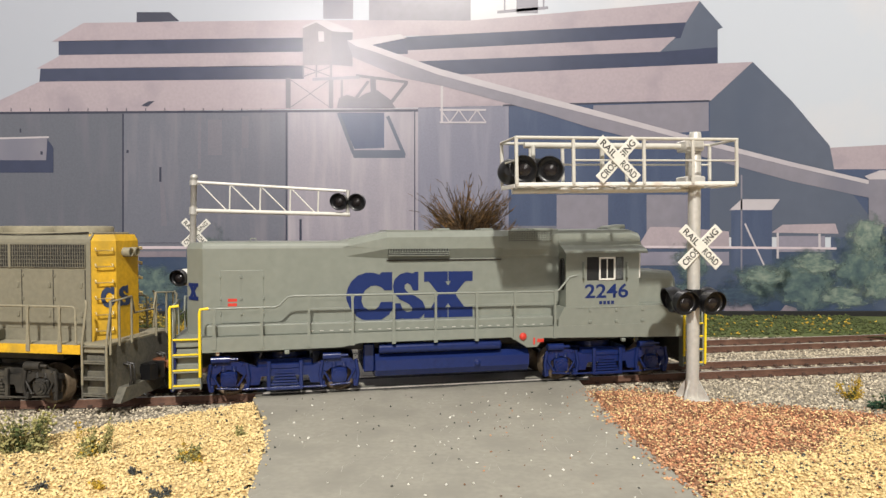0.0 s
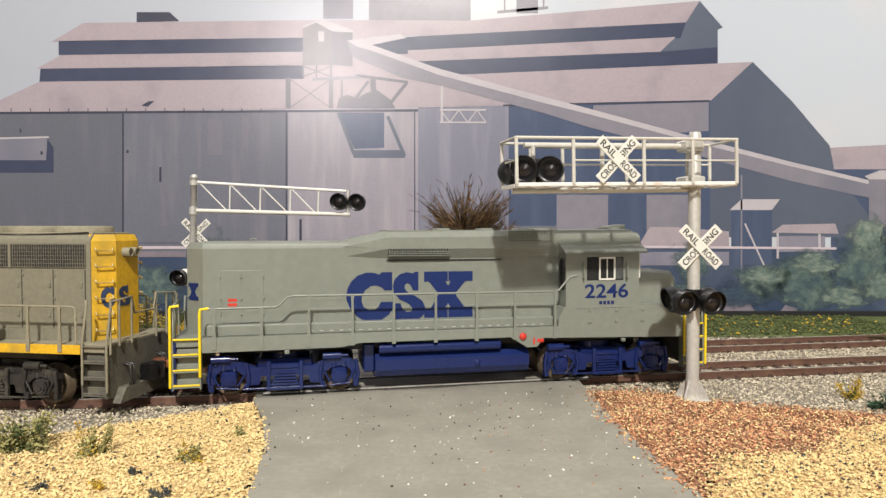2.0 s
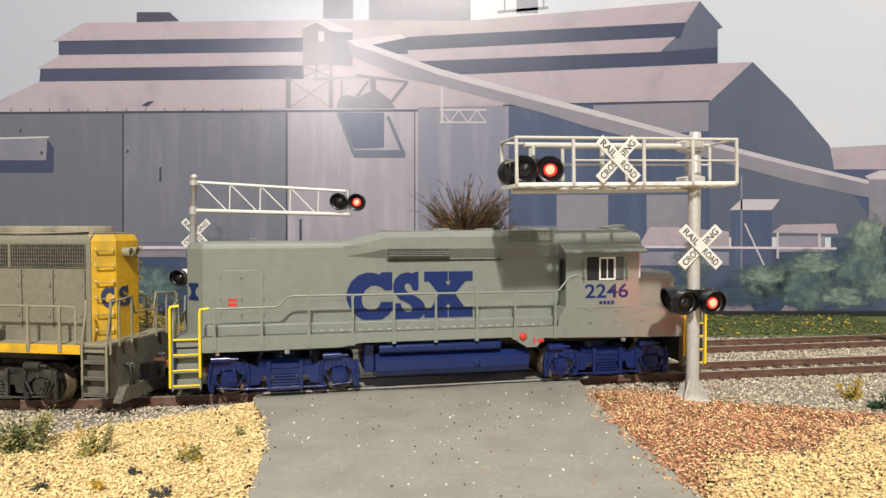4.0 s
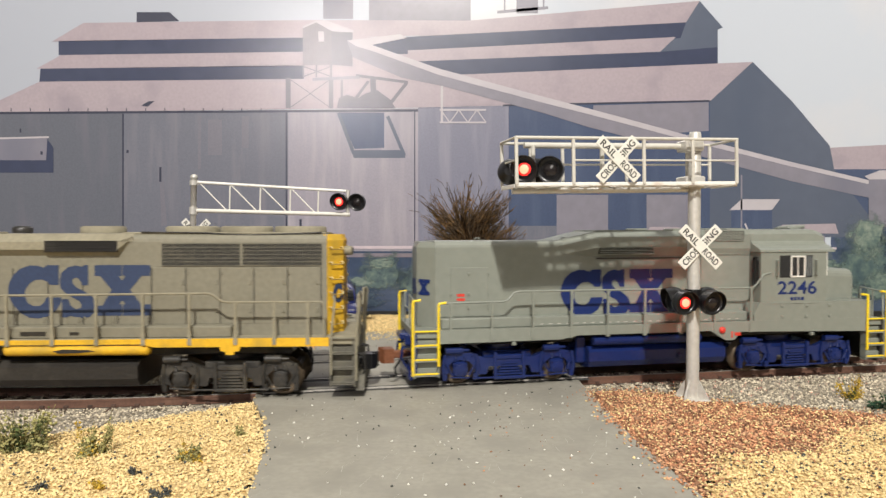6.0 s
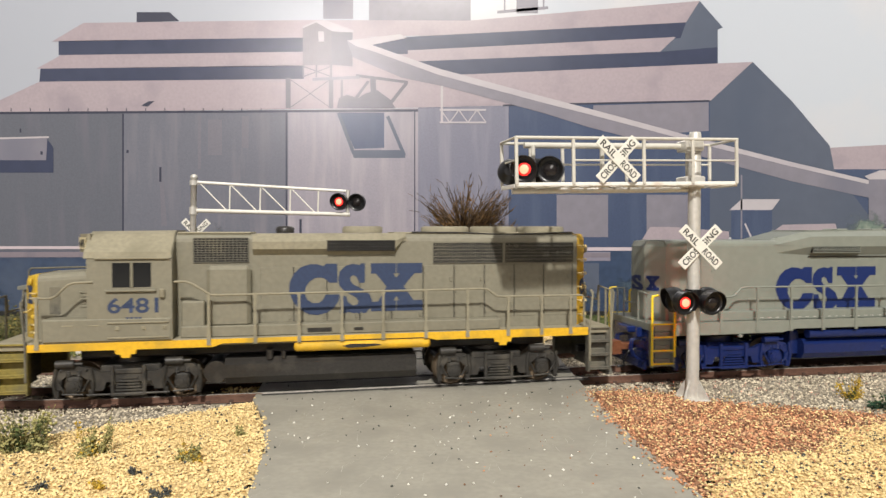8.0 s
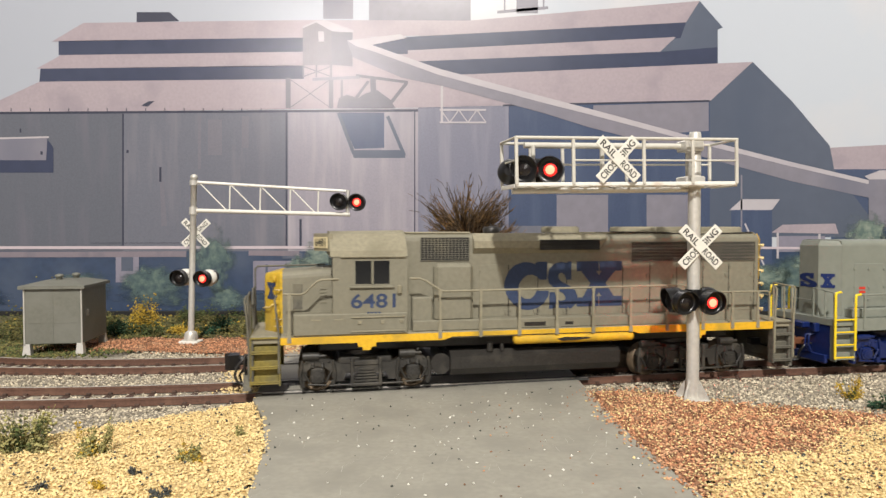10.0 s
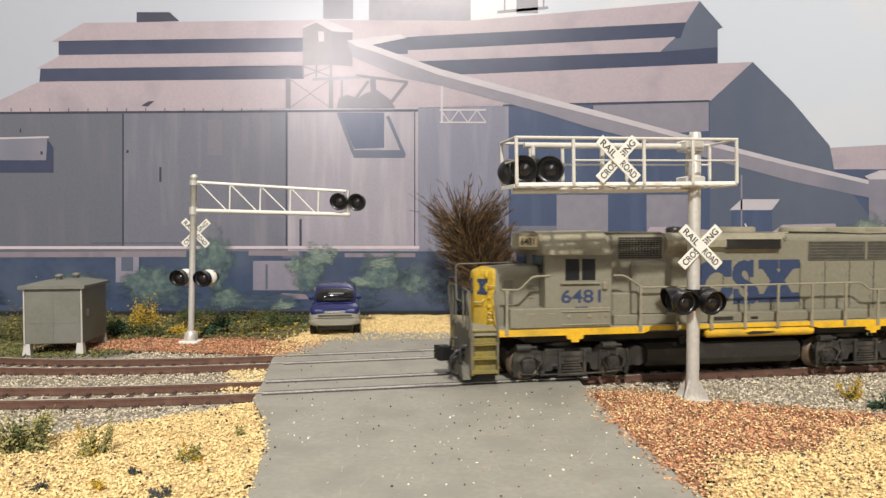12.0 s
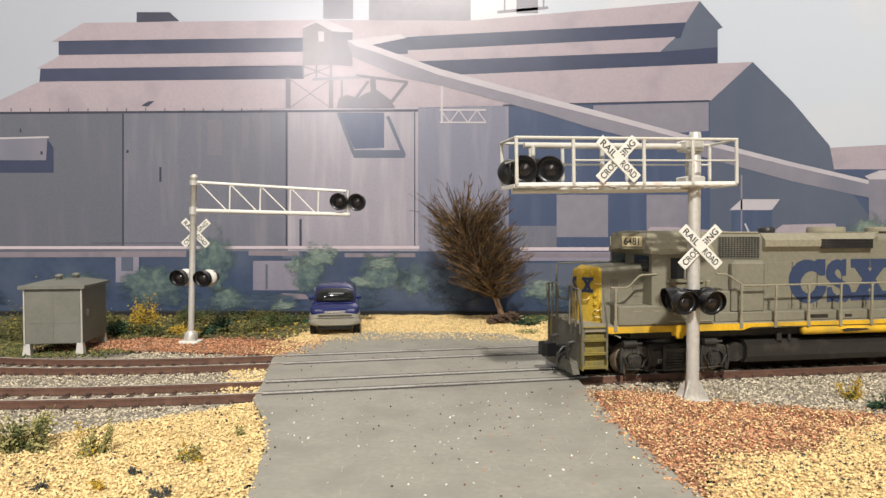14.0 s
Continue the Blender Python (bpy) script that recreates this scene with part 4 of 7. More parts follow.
def steps(parent, x_in, x_out, paint, edge, near, z_top):
    """A step well between x_in and x_out at a loco's corner."""
    x0, x1 = sorted((x_in, x_out))
    ya, yb = sorted((near * 15.2, near * 17.9))
    yo = near * 17.9
    st = part("step_well", Shape().box(x0, x1, *sorted((near * 15.0, near * 15.4)), 4.4, z_top, 0.1), paint, parent)
    for x in (x0, x1 - 0.5):
        part("side_plate", Shape().box(x, x + 0.5, ya, yb, 4.0, z_top, 0.1), paint, st)
    for z in (4.6, 9.4, 14.2):
        part("step", Shape().box(x0, x1, ya, yb, z, z + 0.5, 0.1), paint, st)
    for z in (6.4, 11.2, 16.0):
        part("riser", Shape().box(x0 + 0.7, x1 - 0.7, *sorted((near * 15.2, near * 16.2)), z - 1.2, z + 0.6, 0.15), paint, st)
    for z in (5.2, 10.0, 14.8, z_top + 0.1):
        part("step_edge", Shape().box(x0 + 0.3, x1 - 0.3, *sorted((yo - near * 0.6, yo + near * 0.1)), z, z + 0.5, 0.1), edge, st)
    return st


def stanchions(parent, xs, z0, z1, y, near, paint):
    for x, top in xs:
        s = Shape()
        s.prism([(x - 0.62, z0), (x + 0.62, z0), (x + 0.62, z0 + 3.5), (x + 0.42, z0 + 5), (x + 0.36, top - 1.4), (x + 0.62, top - 0.2), (x + 0.5, top + 0.3), (x - 0.5, top + 0.3), (x - 0.62, top - 0.2), (x - 0.36, top - 1.4), (x - 0.42, z0 + 5), (x - 0.62, z0 + 3.5)], *sorted((y - near * 0.1, y + near * 0.42)), "y")
        part("handrail_post", s, paint, parent)


def fan(parent, x, z, r, paint):
    s = Shape()
    s.lathe([(r, z), (r, z + 1.8), (r - 0.5, z + 2.2), (r * 0.93, z + 2.25), (r * 0.9, z + 1.7), (0.4, z + 1.7)], (x, 0, 0), "z", 28)
    f = part("roof_fan", s, paint, parent)
    s = Shape()
    for i in range(4):
        a = i * math.pi / 4
        c, q = math.cos(a) * r * 0.92, math.sin(a) * r * 0.92
        s.rod((x - c, -q, z + 2.15), (x + c, q, z + 2.15), 0.18, 5)
    part("fan_guard", s, paint, f)


def louvres(parent, x0, x1, y, z0, z1, n, near, paint):
    s = Shape()
    for i in range(n):
        x = x0 + (x1 - x0) * (i + 0.5) / n
        s.box(x - 0.11, x + 0.11, *sorted((y, y + near * 0.35)), z0, z1, 0.05)
    return s


def wedge_end(s, x, xe, w, we, z0, z1):
    """The hood's end with its two corners cut off at an angle."""
    def ring(z, k):
        return [(x, -w, z), (xe - k, -we, z), (xe - k, we, z), (x, w, z)]
    k = 0.6 * (1 if xe > x else -1)
    s.loft([ring(z0, 0), ring(z1 - 2.0, 0), [(p[0] - k * 1.5, p[1] * 0.93, z1) for p in ring(z1, 0)]], True, False)


def gp30():
    L = thing("diesel_locomotive", "clean grey diesel locomotive with deep blue underframe and trucks", "locomotive", "locomotives")
    # frame and walkway
    s = Shape()
    out = [(-81, 15.4), (-38, 15.7), (-32, 16.9), (19, 17.0), (25, 13.4), (28.5, 13.4), (31, 16.4), (84, 15.2), (84, 20.4), (-81, 20.0)]
    for near in (-1, 1):
        s.prism(out, *sorted((near * 17.0, near * 17.8)), "y")
    s.box(-90, 92, -17.0, 17.0, 17.2, 19.9, 0.2)
    body = part("underframe", s, GREY_NEW, L)
    s = Shape()
    for near in (-1, 1):
        s.box(-80, 36, *sorted((near * 10.5, near * 14.8)), 19.9, 23.4, 0.3)
    part("walkway_duct", s, GREY_NEW, L)
    # long hood
    s = Shape()
    s.loft([hood_ring(x, 11, 19.9, 49.8) for x in (-81.4, 39)], True, False)
    hood = part("long_hood", s, GREY_NEW, L)
    s = Shape()
    wedge_end(s, -81.4, -87.0, 10.9, 5.2, 19.9, 49.5)
    e = part("hood_end", s, GREY_NEW, L)
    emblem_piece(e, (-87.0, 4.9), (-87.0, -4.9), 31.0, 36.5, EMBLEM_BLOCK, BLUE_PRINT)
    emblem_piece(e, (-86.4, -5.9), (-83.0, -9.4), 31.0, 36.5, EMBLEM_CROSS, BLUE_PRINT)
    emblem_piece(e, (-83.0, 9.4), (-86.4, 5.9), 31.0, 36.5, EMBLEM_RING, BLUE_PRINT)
    # raised roof with flared side pods
    def pod(x, zt, wt, zb, wb):
        return [(x, -10.8, zb - 3.6), (x, -wb, zb), (x, -wb, zt - 2.0), (x, -wt, zt), (x, wt, zt), (x, wb, zt - 2.0), (x, wb, zb), (x, 10.8, zb - 3.6)]
    s = Shape()
    s.loft([pod(-37, 49.9, 8.5, 48.2, 11.05), pod(-22.6, 53.1, 10.2, 47.3, 13.3), pod(17.6, 53.4, 10.2, 47.3, 13.3)], True, False)
    roof = part("raised_roof", s, GREY_NEW, L)
    s = Shape().loft([pod(17.6, 53.4, 10.0, 46.8, 12.0), pod(39, 54.0, 10.0, 46.8, 12.0)], True, False)
    part("raised_roof", s, GREY_NEW, L)
    part("roof_hatch", Shape().box(-22.6, 17.5, -10.2, 10.2, 53.2, 53.6, 0.15), GREY_NEW, roof)
    for x in (-4, 12, 26):
        part("roof_hatch", Shape().box(x, x + 5, -4, 4, 53.3, 54.2, 0.3), GREY_NEW, roof)
    part("roof_hatch", Shape().box(30, 37.5, -10, 10, 53.6, 54.3, 0.2), GREY_NEW, roof)
    for x in (-66, -34):
        part("lifting_eye", Shape().wire([(x - 1, -8, 49.6), (x - 0.8, -8, 50.8), (x + 0.8, -8, 50.8), (x + 1, -8, 49.6)], 0.22, 6), GREY_NEW, hood)
    for near in (-1, 1):
        part("pod_dark_line", Shape().box(-22.6, 17.6, *sorted((near * 10.9, near * 11.5)), 43.2, 43.6, 0.05), SOOT, L, "thin dark line under the roof pod")
        # solid black block in place of the intake's shaded inside
        g = part("air_intake", Shape().box(-22.2, -1.3, *sorted((near * 12.0, near * 13.28)), 44.9, 47.4, 0.1), GAP_SHADE, L, "louvred intake under the roof pod, its shade a black plate")
        part("louvre", louvres(L, -22.2, -1.3, near * 13.25, 46.4, 47.5, 24, near, GREY_NEW), GREY_NEW, g)
        s = Shape()
        for z in (44.9, 45.5, 46.1):
            s.box(-22.2, -1.3, *sorted((near * 13.2, near * 13.6)), z, z + 0.25, 0.05)
        part("louvre", s, GREY_NEW, g)
        grille(L, 19.9, 35.8, near * 12.02, 49.6, 53.4, 26, 6, near, GREY_NEW, GAP_SHADE)
        grille(L, 18.9, 35.8, near * 11.02, 44.6, 48.8, 26, 6, near, GREY_NEW, GAP_SHADE)
        # doors and latches on the hood side
        for x0, x1, z0, z1 in ((-76, -62.7, 22.3, 40.6), (-69.8, -69.5, 22.3, 40.6)):
            d = part("hood_door", Shape().box(x0, x1, *sorted((near * 10.9, near * 11.12)), z0, z1, 0.1), GREY_NEW, hood)
            s = Shape()
            for z in (26, 31, 38):
                s.box(x0 - 0.3, x0 + 0.3, *sorted((near * 11, near * 11.4)), z, z + 0.9, 0.1)
                s.box(x1 - 0.3, x1 + 0.3, *sorted((near * 11, near * 11.4)), z, z + 0.9, 0.1)
            part("hinge", s, GREY_NEW, d, kind="stuff")
        for i in range(7):
            x0 = -48 + i * 11.6
            part("hood_door", Shape().box(x0, x0 + 11.2, *sorted((near * 10.9, near * 11.08)), 21.5, 27.8, 0.08), GREY_NEW, hood)
        s = Shape()
        for i in range(26):
            s.box(-48 + i * 3.15, -46.8 + i * 3.15, *sorted((near * 14.7, near * 14.92)), 20.7, 20.92, 0.05)
        part("bolt_row", s, WALK_PAINT, hood)
        s = Shape()
        for z in (29.0, 30.5):
            s.box(-73.8, -71.0, *sorted((near * 11.02, near * 11.16)), z, z + 1.0, 0.02)
        part("warning_decal", s, RED_DECAL, hood, "small red warning decal")
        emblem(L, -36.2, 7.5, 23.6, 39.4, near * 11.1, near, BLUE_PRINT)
    # cab
    s = Shape()
    half = [(-17.5, 19.9), (-17.5, 45.6), (-15.3, 46.9), (-13.0, 47.9), (-12.0, 49.2), (-11.8, 51.8), (-10.2, 53.2), (-6, 53.6)]
    def cabr(x):
        return [(x, y, z) for y, z in half] + [(x, -y, z) for y, z in half[::-1]]
    s.loft([cabr(39.2), cabr(66.8)], True, False)
    cab = part("cab", s, GREY_NEW, L)
    s = Shape()
    eave = [(-17.9, 45.5), (-17.75, 46.3), (-15.6, 47.4), (-13.3, 48.3), (-12.3, 49.5), (-12.1, 52.2), (-10.4, 53.7), (-6, 54.1)]
    def roofr(x, k):
        return [(x, y, z - (k if z > 50 else 0)) for y, z in eave] + [(x, -y, z - (k if z > 50 else 0)) for y, z in eave[::-1]]
    s.loft([roofr(38.6, 0.2), roofr(66.5, 0), roofr(70, 1.2)], True, False)
    cr = part("cab_roof", s, GREY_NEW, cab)
    s = Shape()
    for y in (-3.6, -1.8, 0, 1.8, 3.6):
        s.rod((62, y, 54.5), (68, y, 55.0), 0.55, 8, 0.8)
    s.box(61, 66, -4.4, 4.4, 54.0, 54.6, 0.1)
    part("air_horn", s, GREY_NEW, cr)
    s = Shape()
    s.box(69.6, 71.2, -5, 5, 48.4, 52.6, 0.4)
    part("number_box", s, GREY_NEW, cr)
    for near in (-1, 1):
        y = near * 17.52
        w = part("cab_window", Shape().box(46.9, 60.8, *sorted((near * 17.3, y)), 35.9, 44.2, 0.05), GAP_SHADE, cab, "dark cab side window")
        part("window_frame", Shape().box(51.4, 52.0, *sorted((y, y + near * 0.35)), 36.2, 44.0, 0.08).box(57.0, 57.6, *sorted((y, y + near * 0.35)), 36.2, 44.0, 0.08).box(51.4, 57.6, *sorted((y, y + near * 0.35)), 43.5, 44.1, 0.08).box(51.4, 57.6, *sorted((y, y + near * 0.35)), 36.0, 36.6, 0.08), WHITE, w, "pale sliding window frame")
        part("window_frame", Shape().box(54.3, 54.7, *sorted((y, y + near * 0.3)), 36.2, 44.0, 0.08), WHITE, w, "pale centre bar")
        part("pane", Shape().box(57.6, 60.4, *sorted((y, y + near * 0.12)), 36.4, 43.8, 0.02), CLEAR, w, "clear pane")
        s = Shape()
        for x in (45.2, 61.5):
            s.box(x, x + 0.35, *sorted((y, y + near * 1.6)), 36.6, 42.4, 0.1)
            for z in (36.6, 42.0):
                s.box(x, x + 1.0, *sorted((y, y + near * 0.6)), z, z + 0.6, 0.1)
        part("wind_deflector", s, GREY_NEW, w)
        part("sub_cab_box", Shape().prism([(36.4, 22.5), (38.6, 26.8), (86.4, 26.8), (86.4, 20.3), (36.4, 20.3)], *sorted((near * 11, near * 17.75)), "y"), GREY_NEW, L)
        s = Shape()
        for x in (47.5, 57.5, 67.5):
            for z in (25.0, 21.0):
                s.box(x, x + 1.2, *sorted((near * 17.7, near * 18.1)), z, z + 1.0, 0.1)
        s.box(43, 64, *sorted((near * 17.7, near * 17.9)), 26.3, 26.6, 0.05)
        part("latch", s, GREY_NEW, cab)
        m = pose(54.4, near * 17.56, 32.2) @ (FACE_CAMERA if near < 0 else pose(0, 0, 0, 90, 0, 180))
        text_part("road_number", "2246", 5.0, BLUE_PRINT, cab, m, "blue road number", 16.4)
        s = Shape()
        for i in range(4):
            s.box(51.6 + i * 1.5, 52.7 + i * 1.5, *sorted((near * 17.5, near * 17.58)), 27.5, 28.7, 0.02)
        part("lettering_bar", s, BLUE_PRINT, cab, "small blue lettering bars")
        gasket = [(38.9, near * (14.7 + 1.7 * c), 38.2 + 5.4 * d) for c, d in [(math.copysign(abs(math.cos(a)) ** 0.5, math.cos(a)), math.copysign(abs(math.sin(a)) ** 0.5, math.sin(a))) for a in [math.pi * k / 10 for k in range(21)]]]
        part("door_gasket", Shape().wire(gasket, 0.32, 6), BLACK, cab, "black rubber door window gasket")
        part("cab_door_window", Shape().box(39.0, 39.18, *sorted((near * 13.2, near * 16.2)), 33.2, 43.2, 0.05), CAR_GLASS, cab, "dark door window")
    # cab front windows and short nose
    s = Shape().box(66.7, 66.95, -15.5, -4, 37.2, 44.6, 0.1).box(66.7, 66.95, 4, 15.5, 37.2, 44.6, 0.1)
    part("windscreen", s, CAR_GLASS, cab)
    part("windscreen_frame", Shape().box(66.7, 67.5, -17.2, -16.4, 36.6, 46.0, 0.1), WHITE, cab, "bright window pillar")
    s = Shape()
    s.loft([hood_ring(66.6, 10.8, 19.9, 39.2, 3.0), hood_ring(84.2, 10.6, 19.9, 38.4, 3.0), hood_ring(86.6, 8.2, 19.9, 36.5, 3.0)], True, False)
    part("short_hood", s, GREY_NEW, L)
    # ends: platforms, pilots, steps, rails, couplers
    for way, xi, xo in ((-1, -81.2, -89.6), (1, 84.2, 92.4)):
        s = Shape().box(*sorted((xo - way * 1.0, xo)), -17.4, 17.4, 4.2, 19.0, 0.3)
        s.box(*sorted((xo, xo + way * 1.4)), -14, 14, 2.6, 6.0, 0.4)
        part("pilot", s, BLUE if way < 0 else SOOT, L)
        coupler(L, xo - way * 1.0, way, COPPER if way < 0 else BLACK, "reddish metal knuckle coupler" if way < 0 else "black knuckle coupler")
        s = Shape()
        for y in (-7, -5.2, 5.2, 7):
            s.wire([(xo, y, 13), (xo + way * 2.6, y, 12.6), (xo + way * 3.0, y * 1.02, 9.0), (xo + way * 1.5, y, 6.2)], 0.4, 6)
        s.box(*sorted((xo, xo + way * 2.2)), -9.6, -8.0, 14, 17.6, 0.3)
        s.box(*sorted((xo, xo + way * 3.4)), -4.5, 4.5, 15, 17.4, 0.4)
        part("hose_cluster", s, BLUE, L)
        for near in (-1, 1):
            steps(L, xi, xo + way * 0.2, GREY_NEW, YELLOW, near, 19.4)
            for x, zt in ((xi + way * 0.3, 29.0), (xo + way * 0.6, 30.0)):
                s = Shape()
                y = near * 18.1
                s.wire([(x, y, 8.0 if x == xi + way * 0.3 else 5.0), (x, y, zt - 1), (x - way * 0.2, y, zt), (x - way * 2.6, near * 17.6, zt + 0.2)], 0.45, 8)
                part("corner_handrail", s, YELLOW, L, "bright yellow corner grab rail")
        s = Shape()
        s.wire([(xo, -17, 19), (xo, -16.6, 30), (xo, -6, 31), (xo, -5, 26), (xo, 5, 26), (xo, 6, 31), (xo, 16.6, 30), (xo, 17, 19)], 0.35, 6)
        for y in (-12, -6, 6, 12):
            s.rod((xo, y, 19), (xo, y, 30.6), 0.35, 6)
        part("end_handrail", s, GREY_NEW if way > 0 else GREY_NEW, L)
    # side handrails
    for near in (-1, 1):
        y = near * 17.6
        s = Shape().wire([(-81, y, 29.0), (-59, y, 29.2), (-57.6, y, 29.6), (-55.0, y, 32.3), (-53, y, 32.6), (35, y, 32.4), (36.6, y, 32.8), (40.4, y, 37.2), (43.4, near * 17.4, 37.8)], 0.36, 8)
        part("handrail", s, GREY_NEW, L)
        stanchions(L, [(-77.3, 29), (-63, 29), (-48.4, 32.5), (-34.5, 32.5), (-21, 32.5), (-7, 32.5), (7.1, 32.5), (20.6, 32.5), (35.1, 32.5)], 16.2, 32, near * 17.7, near, GREY_NEW)
        s = Shape().lathe([(1.2, near * 17.8), (1.3, near * 18.2), (0.9, near * 18.7), (0.3, near * 18.8)], (23.4, 0, 17.2), "y", 14)
        part("fuel_filler_cap", s, RED_DECAL, L, "round red fuel cut-off cap")
        s = Shape().box(27.2, 27.8, *sorted((near * 17.7, near * 17.9)), 14.2, 16.6, 0.05).box(28.6, 31.0, *sorted((near * 17.7, near * 17.9)), 15.0, 16.2, 0.05)
        part("stencil_mark", s, RED_DECAL, L, "tiny red stencil marks")
        for x in (-56, 60):
            part("jacking_pad", Shape().box(x, x + 1.5, *sorted((near * 17, near * 18.3)), 14.2, 15.4, 0.2), GREY_NEW, L)
        s = Shape().rod((-25.7, near * 15.2, 14.4), (15.7, near * 15.2, 14.4), 1.7, 16)
        s.lathe([(1.7, 0), (1.2, 0.6), (0.3, 0.8)], (15.7, near * 15.2, 14.4), "x", 16)
        part("air_tank", s, BLUE, L)
    s = Shape()
    tank = [(-10, 4.2), (-13.6, 4.8), (-15.2, 7.0), (-15.2, 10.4), (-13.6, 12.2), (13.6, 12.2), (15.2, 10.4), (15.2, 7.0), (13.6, 4.8), (10, 4.2)]
    s.prism(tank, -26.8, 26.6, "x")
    s.box(-30.5, -26.8, -12, 12, 6, 15.5, 0.4)
    s.lathe([(0.9, -15.2), (0.9, -15.7), (0.4, -15.8)], (8, 0, 8.2), "y", 14)
    s.lathe([(1.3, -15.2), (1.3, -15.35), (1.0, -15.4)], (8, 0, 8.2), "y", 14)
    part("fuel_tank", s, BLUE, L)
    s = Shape().box(-70, 70, -9, 9, 13.2, 17.2, 0.5)
    part("centre_sill", s, SOOT, L)
    w = truck(L, -56, BLUE, "deep blue four-wheel truck with outside frames", 1.1)
    w += truck(L, 56, BLUE, "deep blue four-wheel truck with outside frames", 1.1)
    return L, w


def gp40():
    L = thing("diesel_locomotive", "weathered grey diesel locomotive with yellow ends and sill stripe", "locomotive", "locomotives")
    s = Shape()
    out = [(-86.9, 17.0), (-62.6, 17.0), (-62.4, 15.7), (-60.9, 15.5), (-60.7, 14.5), (-58.3, 14.5), (-58.1, 15.5), (-56.6, 15.7), (-56.4, 17.0), (-34, 17.0), (-31, 18.0), (33, 18.0), (37, 17.0), (57.1, 17.0), (57.3, 15.7), (58.8, 15.5), (59.0, 14.5), (61.4, 14.5), (61.6, 15.5), (63.1, 15.7), (63.3, 17.0), (91, 17.0), (91, 19.7), (-86.9, 19.2)]
    for near in (-1, 1):
        s.prism(out, *sorted((near * 17.2, near * 17.9)), "y")
    part("sill_stripe", s, YELLOW_OLD, L, "weathered yellow side sill stripe")
    s = Shape().box(-95.6, 98.5, -17.2, 17.2, 17.4, 19.6, 0.2)
    part("underframe", s, GREY_DUST, L)
    s = Shape()
    for near in (-1, 1):
        s.box(-44, 60, *sorted((near * 10.5, near * 15.4)), 19.6, 23.2, 0.3)
    part("walkway_duct", s, GREY_OLD, L)
    s = Shape()
    s.loft([hood_ring(x, 11, 19.6, 52.4, 2.6) for x in (-46, 89.6)], True, False)
    hood = part("long_hood", s, GREY_OLD, L)
    s = Shape()
    wedge_end(s, 89.4, 94.4, 10.9, 5.6, 19.6, 52.2)
    e = part("hood_end", s, YELLOW_OLD, L, "weathered yellow hood end with grab irons")
    # grab irons up both cut corners
    for near in (-1, 1):
        for i in range(6):
            z = 23.5 + i * 4.9
            s = Shape()
            p0, p1 = Vector((90.4, near * 9.9, z)), Vector((93.6, near * 6.4, z))
            o = Vector((0.9, near * 1.0, 0))
            s.wire([p0, p0 + o, p0 + o + Vector((0, 0, -0.7)), p1 + o + Vector((0, 0, -0.7)), p1 + o, p1], 0.28, 6)
            part("grab_iron", s, GRAB, e, "worn pale grab iron")
        s = Shape().lathe([(1.5, 0), (1.5, 2.4), (1.2, 2.8), (1.0, 2.2)], (94.2, near * 1.6, 46.6), "x", 16)
        part("class_light", s, GREY_DUST, e, "dusty twin headlight")
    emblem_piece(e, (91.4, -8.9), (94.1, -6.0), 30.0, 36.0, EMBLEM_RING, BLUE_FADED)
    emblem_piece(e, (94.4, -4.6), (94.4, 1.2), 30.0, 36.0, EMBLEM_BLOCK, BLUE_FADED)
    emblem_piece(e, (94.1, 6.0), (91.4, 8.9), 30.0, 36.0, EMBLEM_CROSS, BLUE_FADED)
    # roof: flared pods, fans, hatches
    def pod(x, zt, wt, zb, wb):
        return [(x, -10.8, zb - 2.2), (x, -wb, zb), (x, -wb, zt - 2.6), (x, -wt, zt), (x, wt, zt), (x, wb, zt - 2.6), (x, wb, zb), (x, 10.8, zb - 2.2)]
    s = Shape()
    s.loft([pod(-22.3, 52.4, 9.8, 47.4, 13.0), pod(24, 52.5, 9.8, 47.4, 13.0), pod(28, 52.4, 9.6, 51.4, 11.05)], True, False)
    pods = part("roof_pod", s, GREY_DUST, L)
    s = Shape().box(-45.8, -22.8, -9.8, 9.8, 52.2, 53.0, 0.3)
    part("roof_hatch", s, GREY_DUST, L)
    part("roof_hatch", Shape().box(24, 89, -9.2, 9.2, 52.2, 52.9, 0.2), GREY_DUST, L)
    part("roof_wire", Shape().wire([(30, -9.4, 52.9), (50, -9.6, 52.7), (64, -9.7, 51.9), (88, -9.6, 52.8)], 0.25, 6), SOOT, L, "thin dark wire along the roof edge")
    for x, r in ((14, 7.0), (43.5, 8.6), (61.5, 8.6), (79.5, 8.6)):
        fan(L, x, 52.6, r, GREY_DUST)
    s = Shape().lathe([(3.0, 52.6), (3.2, 54.0), (2.6, 54.8), (0.4, 55.0)], (-12.5, 0, 0), "z", 18)
    part("exhaust_stack", s, SOOT, L, "sooty exhaust stack")
    for near in (-1, 1):
        grille(L, -40.6, -23.7, near * 11.05, 43.2, 51.0, 14, 10, near, GRIME, GAP_SHADE)
        # black block again stands for the shaded depth of the intake
        g = part("air_intake", Shape().box(1.4, 24.0, *sorted((near * 12.0, near * 13.05)), 46.6, 50.2, 0.1), GAP_SHADE, L, "intake grille in the roof pod, its shade a black plate")
        s = louvres(L, 1.4, 24.0, near * 13.0, 46.6, 50.2, 30, near, GREY_DUST)
        for z in (46.8, 47.9, 49.0, 50.0):
            s.box(1.4, 24, *sorted((near * 13.0, near * 13.3)), z, z + 0.2, 0.05)
        part("louvre", s, SOOT, g)
